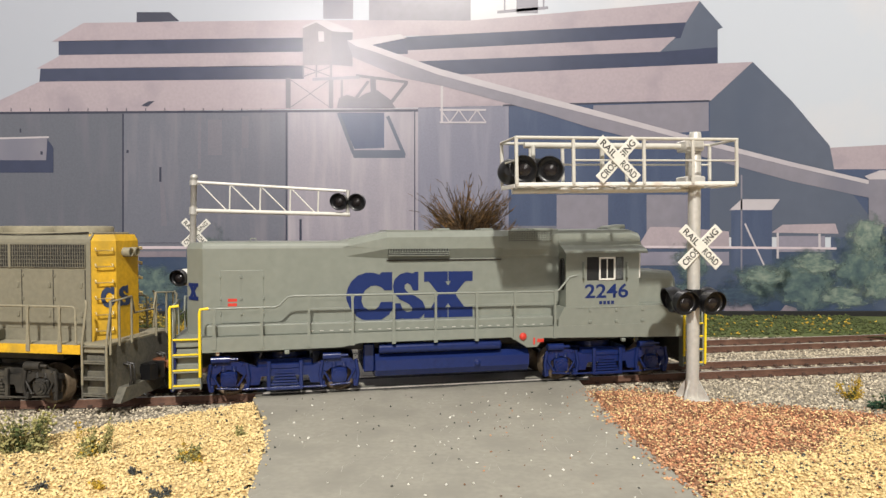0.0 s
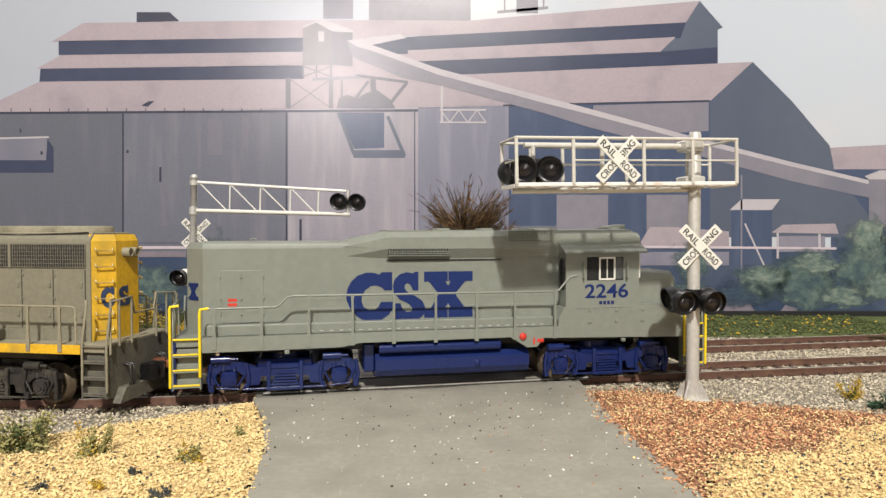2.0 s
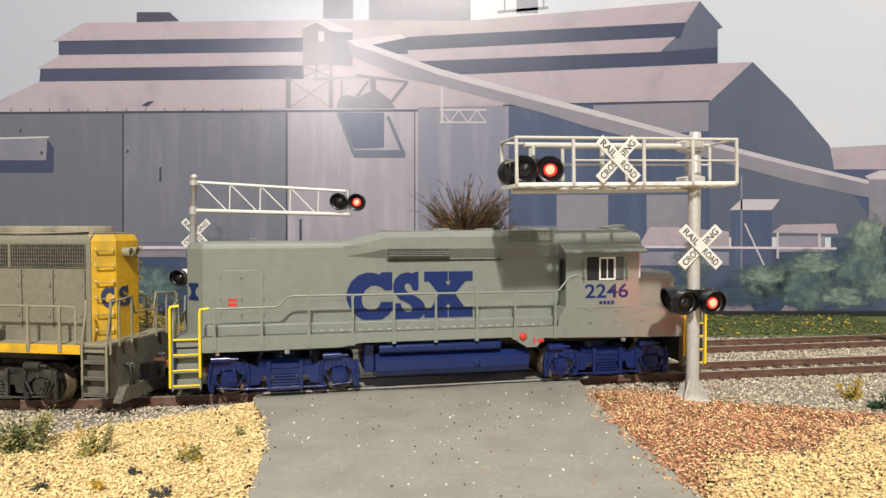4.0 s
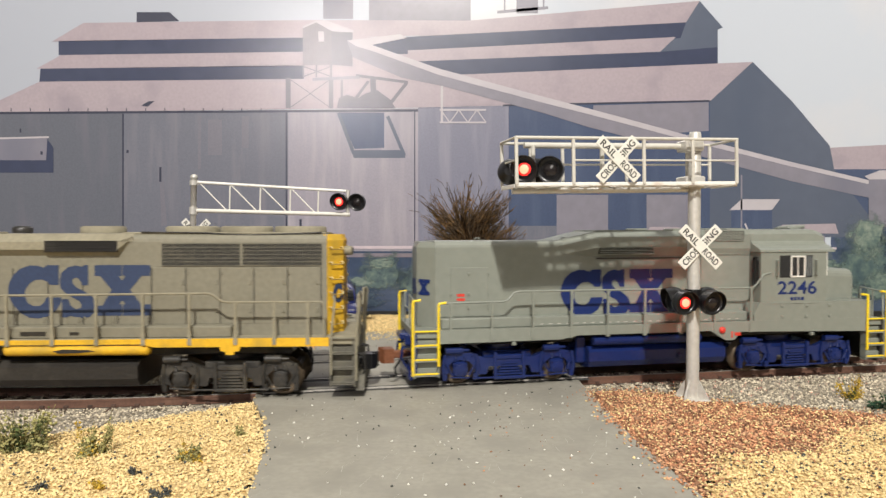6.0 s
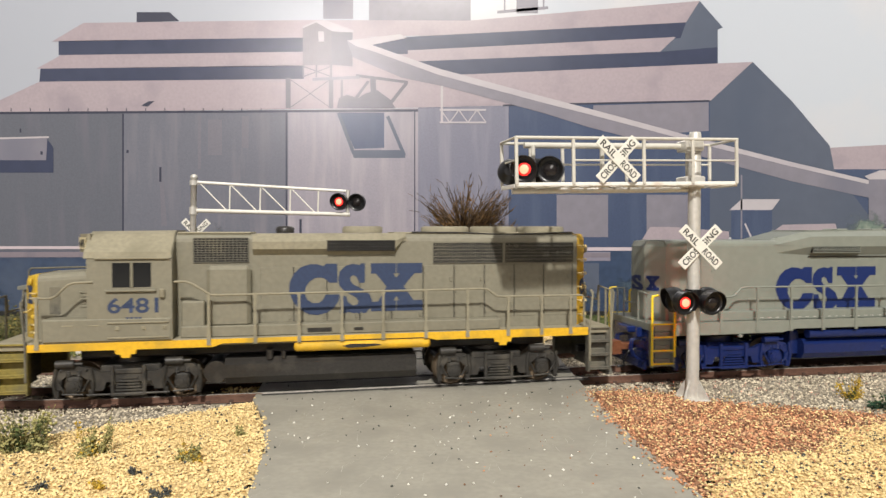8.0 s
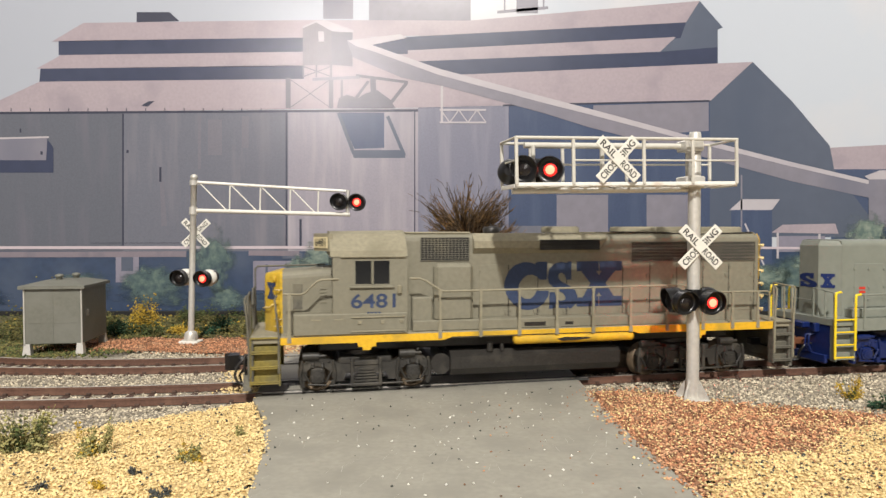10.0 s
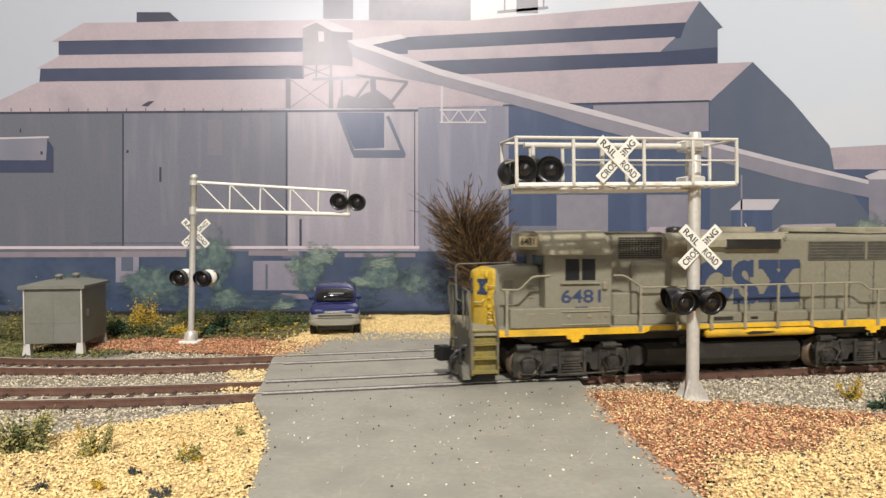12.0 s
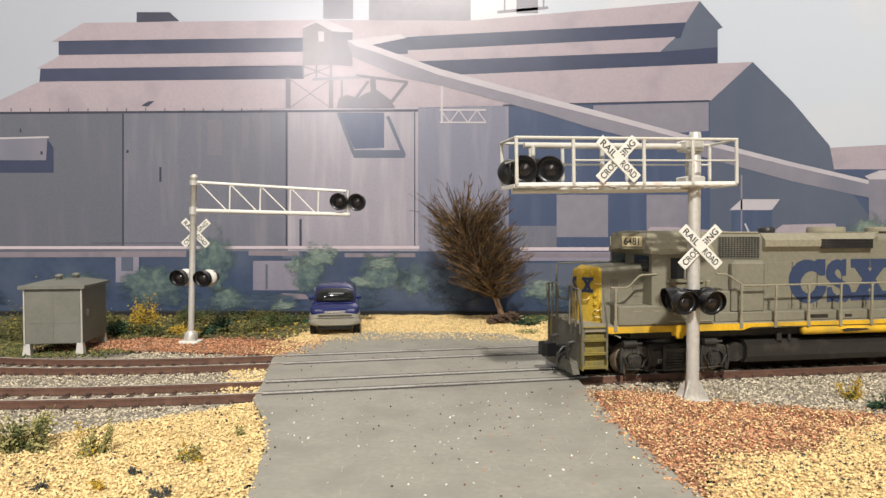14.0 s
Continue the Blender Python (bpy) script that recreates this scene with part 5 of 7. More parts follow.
        grille(L, 37.3, 88.0, near * 11.05, 42.2, 49.2, 62, 6, near, GRIME, GAP_SHADE)
        part("grille_divider", Shape().box(62.0, 62.8, *sorted((near * 11.0, near * 11.6)), 42.0, 49.4, 0.1), GREY_OLD, L)
        part("filter_box", Shape().box(-36.4, -22.8, *sorted((near * 10.6, near * 14.6)), 22.4, 42.2, 1.2), GREY_OLD, L)
        part("filter_box", Shape().box(-44.0, -37.0, *sorted((near * 10.6, near * 14.0)), 20, 31.0, 0.4), GREY_OLD, L)
        for i in range(10):
            x0 = -20 + i * 10.8
            d = part("hood_door", Shape().box(x0, x0 + 10.4, *sorted((near * 10.9, near * 11.1)), 23.4, 41.5, 0.08), GREY_OLD, hood)
            s = Shape()
            for z in (25.0, 32.0, 39.2):
                if z > 26 and -11.5 < x0 < 34:
                    continue
                s.box(x0 + 0.1, x0 + 0.6, *sorted((near * 11, near * 11.4)), z, z + 1.0, 0.08)
            for z in (24.2,) if -20.5 < x0 < 33 else (27.0, 36.0):
                s.box(x0 + 9.0, x0 + 9.8, *sorted((near * 11, near * 11.45)), z, z + 1.6, 0.1)
            part("hinge", s, GREY_OLD, d, kind="stuff")
            part("door_gap", Shape().box(x0 + 10.45, x0 + 10.75, *sorted((near * 10.9, near * 11.04)), 23.4, 41.5, 0.02), SOOT, hood, "thin dark gap between hood doors")
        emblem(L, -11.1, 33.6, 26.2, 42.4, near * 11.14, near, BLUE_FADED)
        s = Shape().box(-5, 2.8, *sorted((near * 15.35, near * 15.5)), 20.4, 21.8, 0.02).box(10, 13, *sorted((near * 15.35, near * 15.5)), 20.6, 21.6, 0.02)
        part("stencil_mark", s, SOOT, hood, "worn dark stencil marks")
    # cab
    def cabr(x, k=0.0):
        return [(x, -17.5, 19.6), (x, -17.5, 45.2), (x, -16.8, 46.6), (x, -11.2, 52.0 - k), (x, -8, 53.0 - k), (x, 8, 53.0 - k), (x, 11.2, 52.0 - k), (x, 16.8, 46.6), (x, 17.5, 45.2), (x, 17.5, 19.6)]
    s = Shape().loft([cabr(-70.4), cabr(-46.0)], True, False)
    cab = part("cab", s, GREY_OLD, L)
    def roofr(x, k=0.0):
        return [(x, -17.8, 45.0), (x, -17.1, 46.9), (x, -11.4, 52.5 - k), (x, -8, 53.5 - k), (x, 8, 53.5 - k), (x, 11.4, 52.5 - k), (x, 17.1, 46.9), (x, 17.8, 45.0)]
    s = Shape().loft([roofr(-71.2, 0.3), roofr(-46.2, 0)], True, False)
    part("cab_roof", s, GREY_DUST, cab)
    s = Shape().prism([(-76.0, -4.6), (-71.4, -13.0), (-70.3, -13.4), (-70.3, 13.4), (-71.4, 13.0), (-76.0, 4.6)], 46.6, 52.4, "z")
    nb = part("number_box", s, GREY_DUST, cab)
    for near in (-1, 1):
        c = [(-75.9, near * 5.2), (-76.1, near * 5.1), (-72.0, near * 12.6), (-71.8, near * 12.7)]
        part("number_panel", Shape().prism(c, 47.6, 51.3, "z"), BOARD_CREAM, nb, "cream number board panel")
    text_part("number_lettering", "6481", 2.7, INK, nb, pose(-74.12, -8.95, 49.5) @ pose(0, 0, 0, 90, 0, -61.3), "black number on pale board", 6.6)
    for near in (-1, 1):
        y = near * 17.52
        w = part("cab_window", Shape().box(-63.2, -52.0, *sorted((near * 17.3, y)), 36.0, 43.6, 0.05), CAR_GLASS, cab, "dark sliding cab window")
        part("window_frame", Shape().box(-58.0, -57.2, *sorted((y, y + near * 0.3)), 36, 43.6, 0.08), GREY_OLD, w)
        part("window_sill", Shape().box(-65.0, -50.6, *sorted((y, y + near * 0.9)), 34.7, 35.4, 0.15), GREY_OLD, w)
        part("rain_gutter", Shape().box(-68, -46.6, *sorted((y, y + near * 0.7)), 44.6, 45.2, 0.15), GREY_DUST, cab)
        m = pose(-57.3, near * 17.58, 30.5) @ (FACE_CAMERA if near < 0 else pose(0, 0, 0, 90, 0, 180))
        text_part("road_number", "6481", 4.7, BLUE_FADED, cab, m, "faded blue road number", 14.6)
        s = Shape()
        for i in range(4):
            s.box(-59.4 + i * 1.2, -58.5 + i * 1.2, *sorted((near * 17.5, near * 17.6)), 25.8, 26.9, 0.02)
        part("lettering_bar", s, BLUE_FADED, cab, "small faded lettering bars")
        s = Shape()
        for z in (25.0, 20.4):
            s.box(-64.6, -47, *sorted((near * 17.8, near * 18.2)), z, z + 0.5, 0.1)
        part("drip_strip", s, GREY_DUST, cab, "dusty pale drip strip")
        s = Shape()
        for x in (-62.5, -55, -48.8):
            s.box(x, x + 1.3, *sorted((near * 17.8, near * 18.1)), 23.0, 24.2, 0.1)
        s.box(-77.4, -74.2, *sorted((near * 17.5, near * 17.9)), 24.4, 24.8, 0.05).box(-70.0, -67.0, *sorted((near * 17.5, near * 17.9)), 24.4, 24.8, 0.05)
        part("latch", s, GREY_DUST, cab)
        part("battery_box", Shape().box(-83, -46.2, *sorted((near * 10, near * 17.8)), 19.5, 26.6, 0.4), GREY_OLD, L)
        part("cab_mirror", Shape().box(-49.6, -48.0, *sorted((near * 17.5, near * 18.6)), 32.6, 35.6, 0.4), GREY_DUST, cab)
    s = Shape().box(-70.75, -70.45, -15.4, -4, 38.5, 44.4, 0.1).box(-70.75, -70.45, 4, 15.4, 38.5, 44.4, 0.1)
    part("windscreen", s, CAR_GLASS, cab)
    # nose
    s = Shape()
    s.loft([hood_ring(-70.3, 10.6, 19.6, 41.0, 2.4), hood_ring(-86.5, 10.6, 19.6, 40.0, 2.4)], True, False)
    nose = part("nose", s, GREY_OLD, L)
    # thin dark plate on the flat nose side, painted for a recess's shade
    s = Shape().box(-83.0, -80.0, -10.75, -10.5, 27.5, 36.0, 0.1)
    part("nose_recess_plate", s, GRIME, nose, "dark plate painted as a shaded recess in the nose side")
    s = Shape()
    for i in range(5):
        s.box(-74.4, -72.2, -10.9, -10.5, 29.5 + i * 1.1, 30.1 + i * 1.1, 0.05)
    part("nose_louvre", s, GREY_OLD, nose)
    s = Shape()
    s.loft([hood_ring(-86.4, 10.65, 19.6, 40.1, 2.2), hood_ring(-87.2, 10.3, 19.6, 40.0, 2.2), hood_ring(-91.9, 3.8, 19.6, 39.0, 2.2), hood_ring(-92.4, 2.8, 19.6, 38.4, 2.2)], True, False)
    nf = part("nose_front", s, YELLOW_DARKER, L, "weathered yellow nose front")
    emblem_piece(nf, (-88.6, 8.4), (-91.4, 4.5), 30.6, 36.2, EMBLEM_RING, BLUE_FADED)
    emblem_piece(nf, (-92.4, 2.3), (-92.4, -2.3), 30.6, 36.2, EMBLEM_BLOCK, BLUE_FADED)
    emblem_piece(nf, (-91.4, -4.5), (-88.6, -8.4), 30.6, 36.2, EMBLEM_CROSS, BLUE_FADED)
    s = Shape().wire([(-96.4, 9.5, 19.8), (-96.4, 9.5, 39.8), (-95.6, 9.5, 40.8), (-72, 9.5, 41.2)], 0.34, 6)
    part("nose_rail", s, GRIME, L)
    s = Shape()
    for z in (22.6, 26.0, 29.2):
        s.box(-88.9, -87.6, -9.7, -8.5, z, z + 1.3, 0.2)
    s.lathe([(1.3, 0.3), (1.3, -0.3), (0.6, -0.5)], (-89.0, -7.9, 37.4), "x", 14)
    part("nose_hinge", s, YELLOW_DARKER, nf)
    s = Shape().wire([(-89.5, -7.0, 29.0), (-90.6, -7.8, 28.0), (-92.8, -4.6, 27.6), (-91.7, -4.0, 27.8)], 0.3, 6)
    for z in (22, 24.4, 34.0):
        s.wire([(-88.0, -9.1, z), (-88.9, -10.2, z), (-87.2, -11.6, z), (-86.8, -10.4, z)], 0.26, 6)
    part("grab_iron", s, GRAB, nf, "worn pale grab iron")
    # ends
    for way, xi, xo in ((-1, -86.9, -96.2), (1, 91.2, 99.2)):
        s = Shape().box(*sorted((xo - way * 1.0, xo)), -17.4, 17.4, 4.0, 19.4, 0.3)
        s.prism([(-15, 2.2), (15, 2.2), (12, 6.4), (-12, 6.4)], *sorted((xo, xo + way * 2.6)), "x")
        part("pilot", s, GRIME, L, "grimy dark grey pilot")
        coupler(L, xo - way * 1.0, way, BLACK, "black knuckle coupler", 4.0 if way > 0 else 0.5)
        s = Shape()
        for y in (-9.5, -7.8, 7.8, 9.5):
            s.wire([(xo, y, 13), (xo + way * 2.2, y, 12.6), (xo + way * 2.6, y * 1.02, 8.0), (xo + way * 1.5, y, 5.2)], 0.4, 6)
        if way < 0:
            s.wire([(-96.2, -5.5, 11.0), (-99.4, -6.0, 10.6), (-101.4, -6.4, 8.4), (-102.0, -6.6, 5.6), (-101.2, -6.8, 3.6), (-99.4, -7.0, 2.6), (-97.6, -7.2, 3.0)], 0.5, 8)
        part("hose_cluster", s, SOOT, L)
        paint = OLIVE if way < 0 else GRIME
        for near in (-1, 1):
            steps(L, xi, xo + way * 0.2, paint, GRIME if way > 0 else OLIVE, near, 19.0)
            for x, zb in ((xi + way * 0.5, 8.0), (xo + way * 0.4, 6.0)):
                s = Shape()
                y = near * 18.0
                s.wire([(x, y, zb), (x, y, 20), (x + way * 1.2, near * 17.4, 31.6), (x + way * 0.6, near * 16.9, 32.8)], 0.36, 8)
                part("corner_handrail", s, GREY_DUST if way > 0 else GRIME, L)
        s = Shape()
        xe = xo + way * 0.8
        s.wire([(xe, -16.8, 17), (xe, -16.6, 32.5), (xe, -6.5, 33.2), (xe, -5, 28), (xe, 5, 28), (xe, 6.5, 33.2), (xe, 16.6, 32.5), (xe, 16.8, 17)], 0.36, 6)
        for y in (-12.5, -6.5, 6.5, 12.5):
            s.rod((xe, y, 19), (xe, y, 33), 0.36, 6)
        part("end_handrail", s, GREY_DUST if way > 0 else GRIME, L)
        s = Shape().box(*sorted((xi, xo)), -17.2, 17.2, 19.2, 19.9, 0.15)
        part("platform", s, GREY_DUST, L)
    for near in (-1, 1):
        y = near * 17.7
        s = Shape().wire([(-45.4, near * 17.7, 37.6), (-42, y, 37.6), (-40, y, 36.8), (-34.6, y, 33.3), (-32, y, 33.2), (53.6, y, 33.8), (55.0, y, 33.4), (58.0, y, 31.2), (60, y, 31.0), (88.6, y, 31.0), (89.4, y, 30.4), (89.6, y, 20)], 0.36, 8)
        part("handrail", s, GREY_DUST, L)
        s = Shape().wire([(-86.0, y, 33.2), (-80.6, y, 33.0), (-79, y, 33.6), (-75.6, y, 37.0), (-74, y, 37.6), (-68.6, near * 17.6, 37.8)], 0.36, 8)
        part("handrail", s, GREY_DUST, L)
        stanchions(L, [(-84.2, 33), (-35.2, 33.2), (-21.2, 33.4), (-7.6, 33.4), (6, 33.5), (19.4, 33.5), (33.6, 33.6), (47.8, 33.7), (62, 31), (74, 31), (84.5, 31)], 17.6, 33, near * 17.8, near, GREY_DUST)
        s = Shape().rod((-8.4, near * 16.2, 16.1), (34.4, near * 16.2, 16.1), 1.75, 16)
        for x, k in ((-8.4, -1), (34.4, 1)):
            s.lathe([(1.75, 0), (1.3, k * 0.7), (0.3, k * 0.9)], (x, near * 16.2, 16.1), "x", 16)
        a = part("air_tank", s, YELLOW_OLD, L, "weathered yellow air tank with a scraped patch")
        s = Shape().prism([(6, 16.0), (9, 16.6), (17, 16.4), (19, 15.9), (13, 15.4), (8, 15.3)], *sorted((near * 17.86, near * 18.0)), "y")
        part("scraped_patch", s, SOOT, a)
    s = Shape()
    tank = [(-10, 3.8), (-13.6, 4.2), (-15.4, 6.6), (-15.4, 10.6), (-13.2, 12.4), (13.2, 12.4), (15.4, 10.6), (15.4, 6.6), (13.6, 4.2), (10, 3.8)]
    s.prism(tank, -31, 30.8, "x")
    for near in (-1, 1):
        s.rod((-17, near * 14.0, 12), (-17, near * 14.0, 15.0), 1.1, 10)
        s.rod((-12.6, near * 14.0, 12), (-12.6, near * 14.0, 14.4), 0.7, 10)
    s.rod((-34, -13, 8), (-34, 13, 8), 3.6, 16)
    part("fuel_tank", s, SOOT, L, "sooty black fuel tank")
    s = Shape().box(-75, 78, -9, 9, 13.0, 17.4, 0.5)
    part("centre_sill", s, SOOT, L)
    w = truck(L, -59.5, TRUCK_GREY, "dusty dark grey four-wheel truck")
    w += truck(L, 59.5, TRUCK_GREY, "dusty dark grey four-wheel truck")
    return L, w


LOCO_CLEAN, WHEELS_CLEAN = gp30()
LOCO_WORN, WHEELS_WORN = gp40()

# ---- crossing signals ----
BULBS = []  # (bulb, side): side 0 flashes first


def flasher(parent, x, y, z, yaw, r, side=None, rim=BLACK, lit=None):
    """A round flashing lamp that faces local -y at yaw 0: housing with visor, and the turning bulb in it."""
    s = Shape()
    s.lathe([(r * 0.98, -1.0), (r, -0.6), (r, 0.5), (r * 0.86, 1.6), (r * 0.5, 3.0), (r * 0.3, 3.4)], (0, 0, 0), "y", 28)
    s.lathe([(r * 0.98, -1.0), (r * 0.72, -1.1), (r * 0.70, -0.2), (r * 0.66, -0.1), (r * 0.66, 0.3)], (0, 0, 0), "y", 28)
    h = part("flasher_lamp", s, rim, parent)
    h.matrix_basis = pose(x * 0.001, y * 0.001, z * 0.001, 0, 0, yaw)
    # visor: the upper part of a tube
    s = Shape()
    n = 22
    for k in range(n + 1):
        u = k / n
        a = math.radians(-45 + 270 * u)
        e = 0.8 + 2.0 * max(0.0, math.sin(u * math.pi)) ** 0.7
        for rr, yy in ((r * 0.98, -0.6), (r * 0.98, -0.6 - e), (r * 0.92, -0.6 - e), (r * 0.92, -0.6)):
            s.v.append((rr * math.cos(a), yy, rr * math.sin(a)))
    for k in range(n):
        for q in range(4):
            s.f.append((4 * k + q, 4 * k + (q + 1) % 4, 4 * k + 4 + (q + 1) % 4, 4 * k + 4 + q))
            s.s.append(False)
            s.m.append(0)
    part("visor", s, BLACK, h, "black visor")
    if side is not None:
        s = Shape()
        rb, rows, seg = r * 0.58, 10, 20
        ring_pts = []
        for i in range(rows + 1):
            a = math.pi * i / rows
            rr = max(0.02, rb * math.sin(a))
            ring_pts.append([(rr * math.cos(t), -rb * 0.55 * math.cos(a), rr * math.sin(t)) for t in [2 * math.pi * k / seg for k in range(seg)]])
        for i in range(rows):
            slot = 0 if i < 2 else (1 if i < 5 else 2)
            s.loft([ring_pts[i], ring_pts[i + 1]], False, True, slot)
        b = part("bulb", s, [lit or RED_CORE, lit or RED_LIT, LAMP_OFF], h, "red lamp that flashes")
        b.matrix_basis = pose(0, -0.0003, 0, 0, 0, 180)
        BULBS.append((b, side))
    return h


def crossbuck(parent, x, y, z, yaw, size, width, lean=0.0):
    """Two crossed white boards with black lettering; size is a board's length."""
    base = pose(x, y, z, 0, lean, yaw)
    for name, ang, words, off in (("board", -45, ("RAIL", "ROAD"), -0.25), ("board", 45, ("CROS", "SING"), 0.25)):
        m = base @ pose(0, off, 0) @ pose(0, 0, 0, 0, -ang, 0)
        s = Shape().box(-size / 2, size / 2, -0.2, 0.2, -width / 2, width / 2, 0.12)
        b = part(name, s, WHITE, parent, "white crossbuck board with black lettering")
        b.matrix_basis = Matrix.Translation(m.translation * 0.001) @ m.to_quaternion().to_matrix().to_4x4()
        for k, w in enumerate(words):
            text_part("lettering", w, width * 0.62, INK, b, pose((-0.26 if k == 0 else 0.26) * size, -0.24, 0) @ FACE_CAMERA, "black lettering", size * 0.36)


def near_signal():
    m = pose(0.0806, 0.2134, -0.0008)
    S = thing("crossing_signal", "silver cantilever crossing signal with a railed walkway, in gravel", "crossing signal", "crossing signals", m)
    s = Shape().lathe([(2.05, 0.2), (2.0, 30), (1.95, 66), (1.9, 85.0), (1.6, 85.6), (0.4, 85.8)], (0, 0, 0), "z", 28)
    part("mast", s, SILVER, S)
    s = Shape().box(-4.4, 4.4, -4.4, 4.4, -1.2, 0.4, 0.25)
    foot = part("base_plate", s, SILVER, S)
    for a in range(4):
        g = Shape().prism([(1.6, 0.3), (5.4, 0.3), (5.2, 1.2), (2.2, 6.0), (1.6, 6.0)], -0.35, 0.35, "y")
        ob = part("gusset", g, SILVER, foot)
        ob.matrix_basis = pose(0, 0, 0, 0, 0, 45 + 90 * a)
    # walkway, turned with the track and sagging a little towards its tip
    turn = 12.5
    W = new("walkway")
    W.empty_display_size = 0.005
    W.parent = S
    W.matrix_basis = pose(0, 0, 0.0008, 0, 0, turn) @ pose(0, 0, 0, 0, -1.2, 0)
    tagged(W, "white-painted steel walkway with guard rails")
    u0, u1, vf, vb, zd, zt = -60.6, 12.7, -6.0, 8.0, 68.0, 81.8
    s = Shape().box(u0, u1, vf, vf + 1.0, zd - 0.5, zd + 0.7, 0.2).box(u0, u1, vb - 1.0, vb, zd - 0.5, zd + 0.7, 0.2)
    for i in range(16):
        u = u0 + (u1 - u0) * i / 15
        s.box(u - 0.4, u + 0.4, vf + 0.6, vb - 0.6, zd - 0.8, zd + 0.3, 0.1)
    s.box(u0, u1, vf + 2.4, vf + 5.0, zd - 0.6, zd + 0.4, 0.1).box(u0, u1, vb - 5.0, vb - 2.4, zd - 0.6, zd + 0.4, 0.1)
    part("deck", s, WHITE_RUST, W)
    part("deck_beam", Shape().rod((u0 + 1, 0.8, zd - 1.5), (0, 0.8, zd - 1.5), 0.8, 12), WHITE_RUST, W)
    for name, r, pts in (
        ("guard_rail", 0.52, [(u0, vf, zt), (u1, vf, zt)]),
        ("guard_rail", 0.45, [(u0, vb, zt), (u1, vb, zt)]),
        ("guard_rail", 0.42, [(u0, vf, zt), (u0, vb, zt)]),
        ("guard_rail", 0.42, [(u1, vf, zt), (u1, vb, zt)]),
        ("middle_rail", 0.3, [(-42.6, vf, 75.2), (u1, vf, 75.2)]),
        ("middle_rail", 0.3, [(u0, vf, 75.2), (u0, vb, 75.2)]),
        ("middle_rail", 0.3, [(u0, vb, 75.2), (u1, vb, 75.2)]),
        ("arm_pipe", 0.95, [(-55.5, 1.0, 80.4), (0, 1.0, 80.4)]),
    ):
        part(name, Shape().rod(pts[0], pts[1], r, 10), WALK_PAINT, W)
    for v, us in ((vf, (-60.4, -42.6, -19.6, -3.0, 12.4)), (vb, (-60.4, -51, -40.2, -18, 4, 12.4))):
        for u in us:
            part("guard_post", Shape().box(u - 0.5, u + 0.5, v - 0.4, v + 0.4, zd, zt, 0.15), WALK_PAINT, W)
    for u in (-52.9, -30.3):
        part("hanger", Shape().rod((u, 0.4, zd), (u, 0.4, 80.4), 0.7, 10), WALK_PAINT, W)
    part("clamp", Shape().box(-3.2, 3.2, -3.0, 3.0, 78.6, 82.0, 0.4).box(-3.4, 3.4, -3.2, 3.2, zd - 1.0, zd + 2.6, 0.4), SILVER, W)
    # lamps on the walkway and on the mast
    c, q = math.cos(math.radians(turn)), math.sin(math.radians(turn))
    def at(u, v):
        return u * c - v * q, u * q + v * c
    for side, u in ((0, -49.8), (1, -58.0)):
        x, y = at(u, -2.0)
        flasher(S, x, y, 72.4, -16, 4.1, side)
        x, y = at(u - 2.2, 5.0)
        flasher(S, x, y, 72.2, 165, 4.0)
    x, y = at(-53, 0.4)
    part("junction_box", Shape().box(x - 2.4, x + 2.4, y - 1.2, y + 2.2, 70.6, 76.0, 0.6), BLACK, S, "black lamp junction box")
    x, y = at(-30.3, -7.0)
    crossbuck(S, x, y, 75.6, turn, 17.2, 3.4, -2)
    crossbuck(S, 1.0, -2.9, 49.0, 4, 17.2, 3.4)
    flasher(S, 3.5, -5.2, 31.6, 12, 3.9, 0)
    flasher(S, -5.0, -5.2, 31.6, 12, 3.9, 1)
    flasher(S, -6.6, -1.0, 31.9, -84, 4.0)
    flasher(S, 6.4, 4.2, 31.6, 165, 4.0, 1, BLACK, RED_BEAM)
    flasher(S, -4.6, 4.2, 31.6, 170, 4.0, 0, BLACK, RED_BEAM)
    part("junction_box", Shape().box(-3.4, 4.4, -3.6, 3.6, 29.6, 33.4, 0.6).rod((0, 0, 33), (0, 0, 35.4), 2.6, 14), BLACK, S, "black lamp junction box")
    part("crossarm", Shape().rod((-7, -1.6, 31.4), (7, -1.6, 31.4), 1.0, 10), BLACK, S)


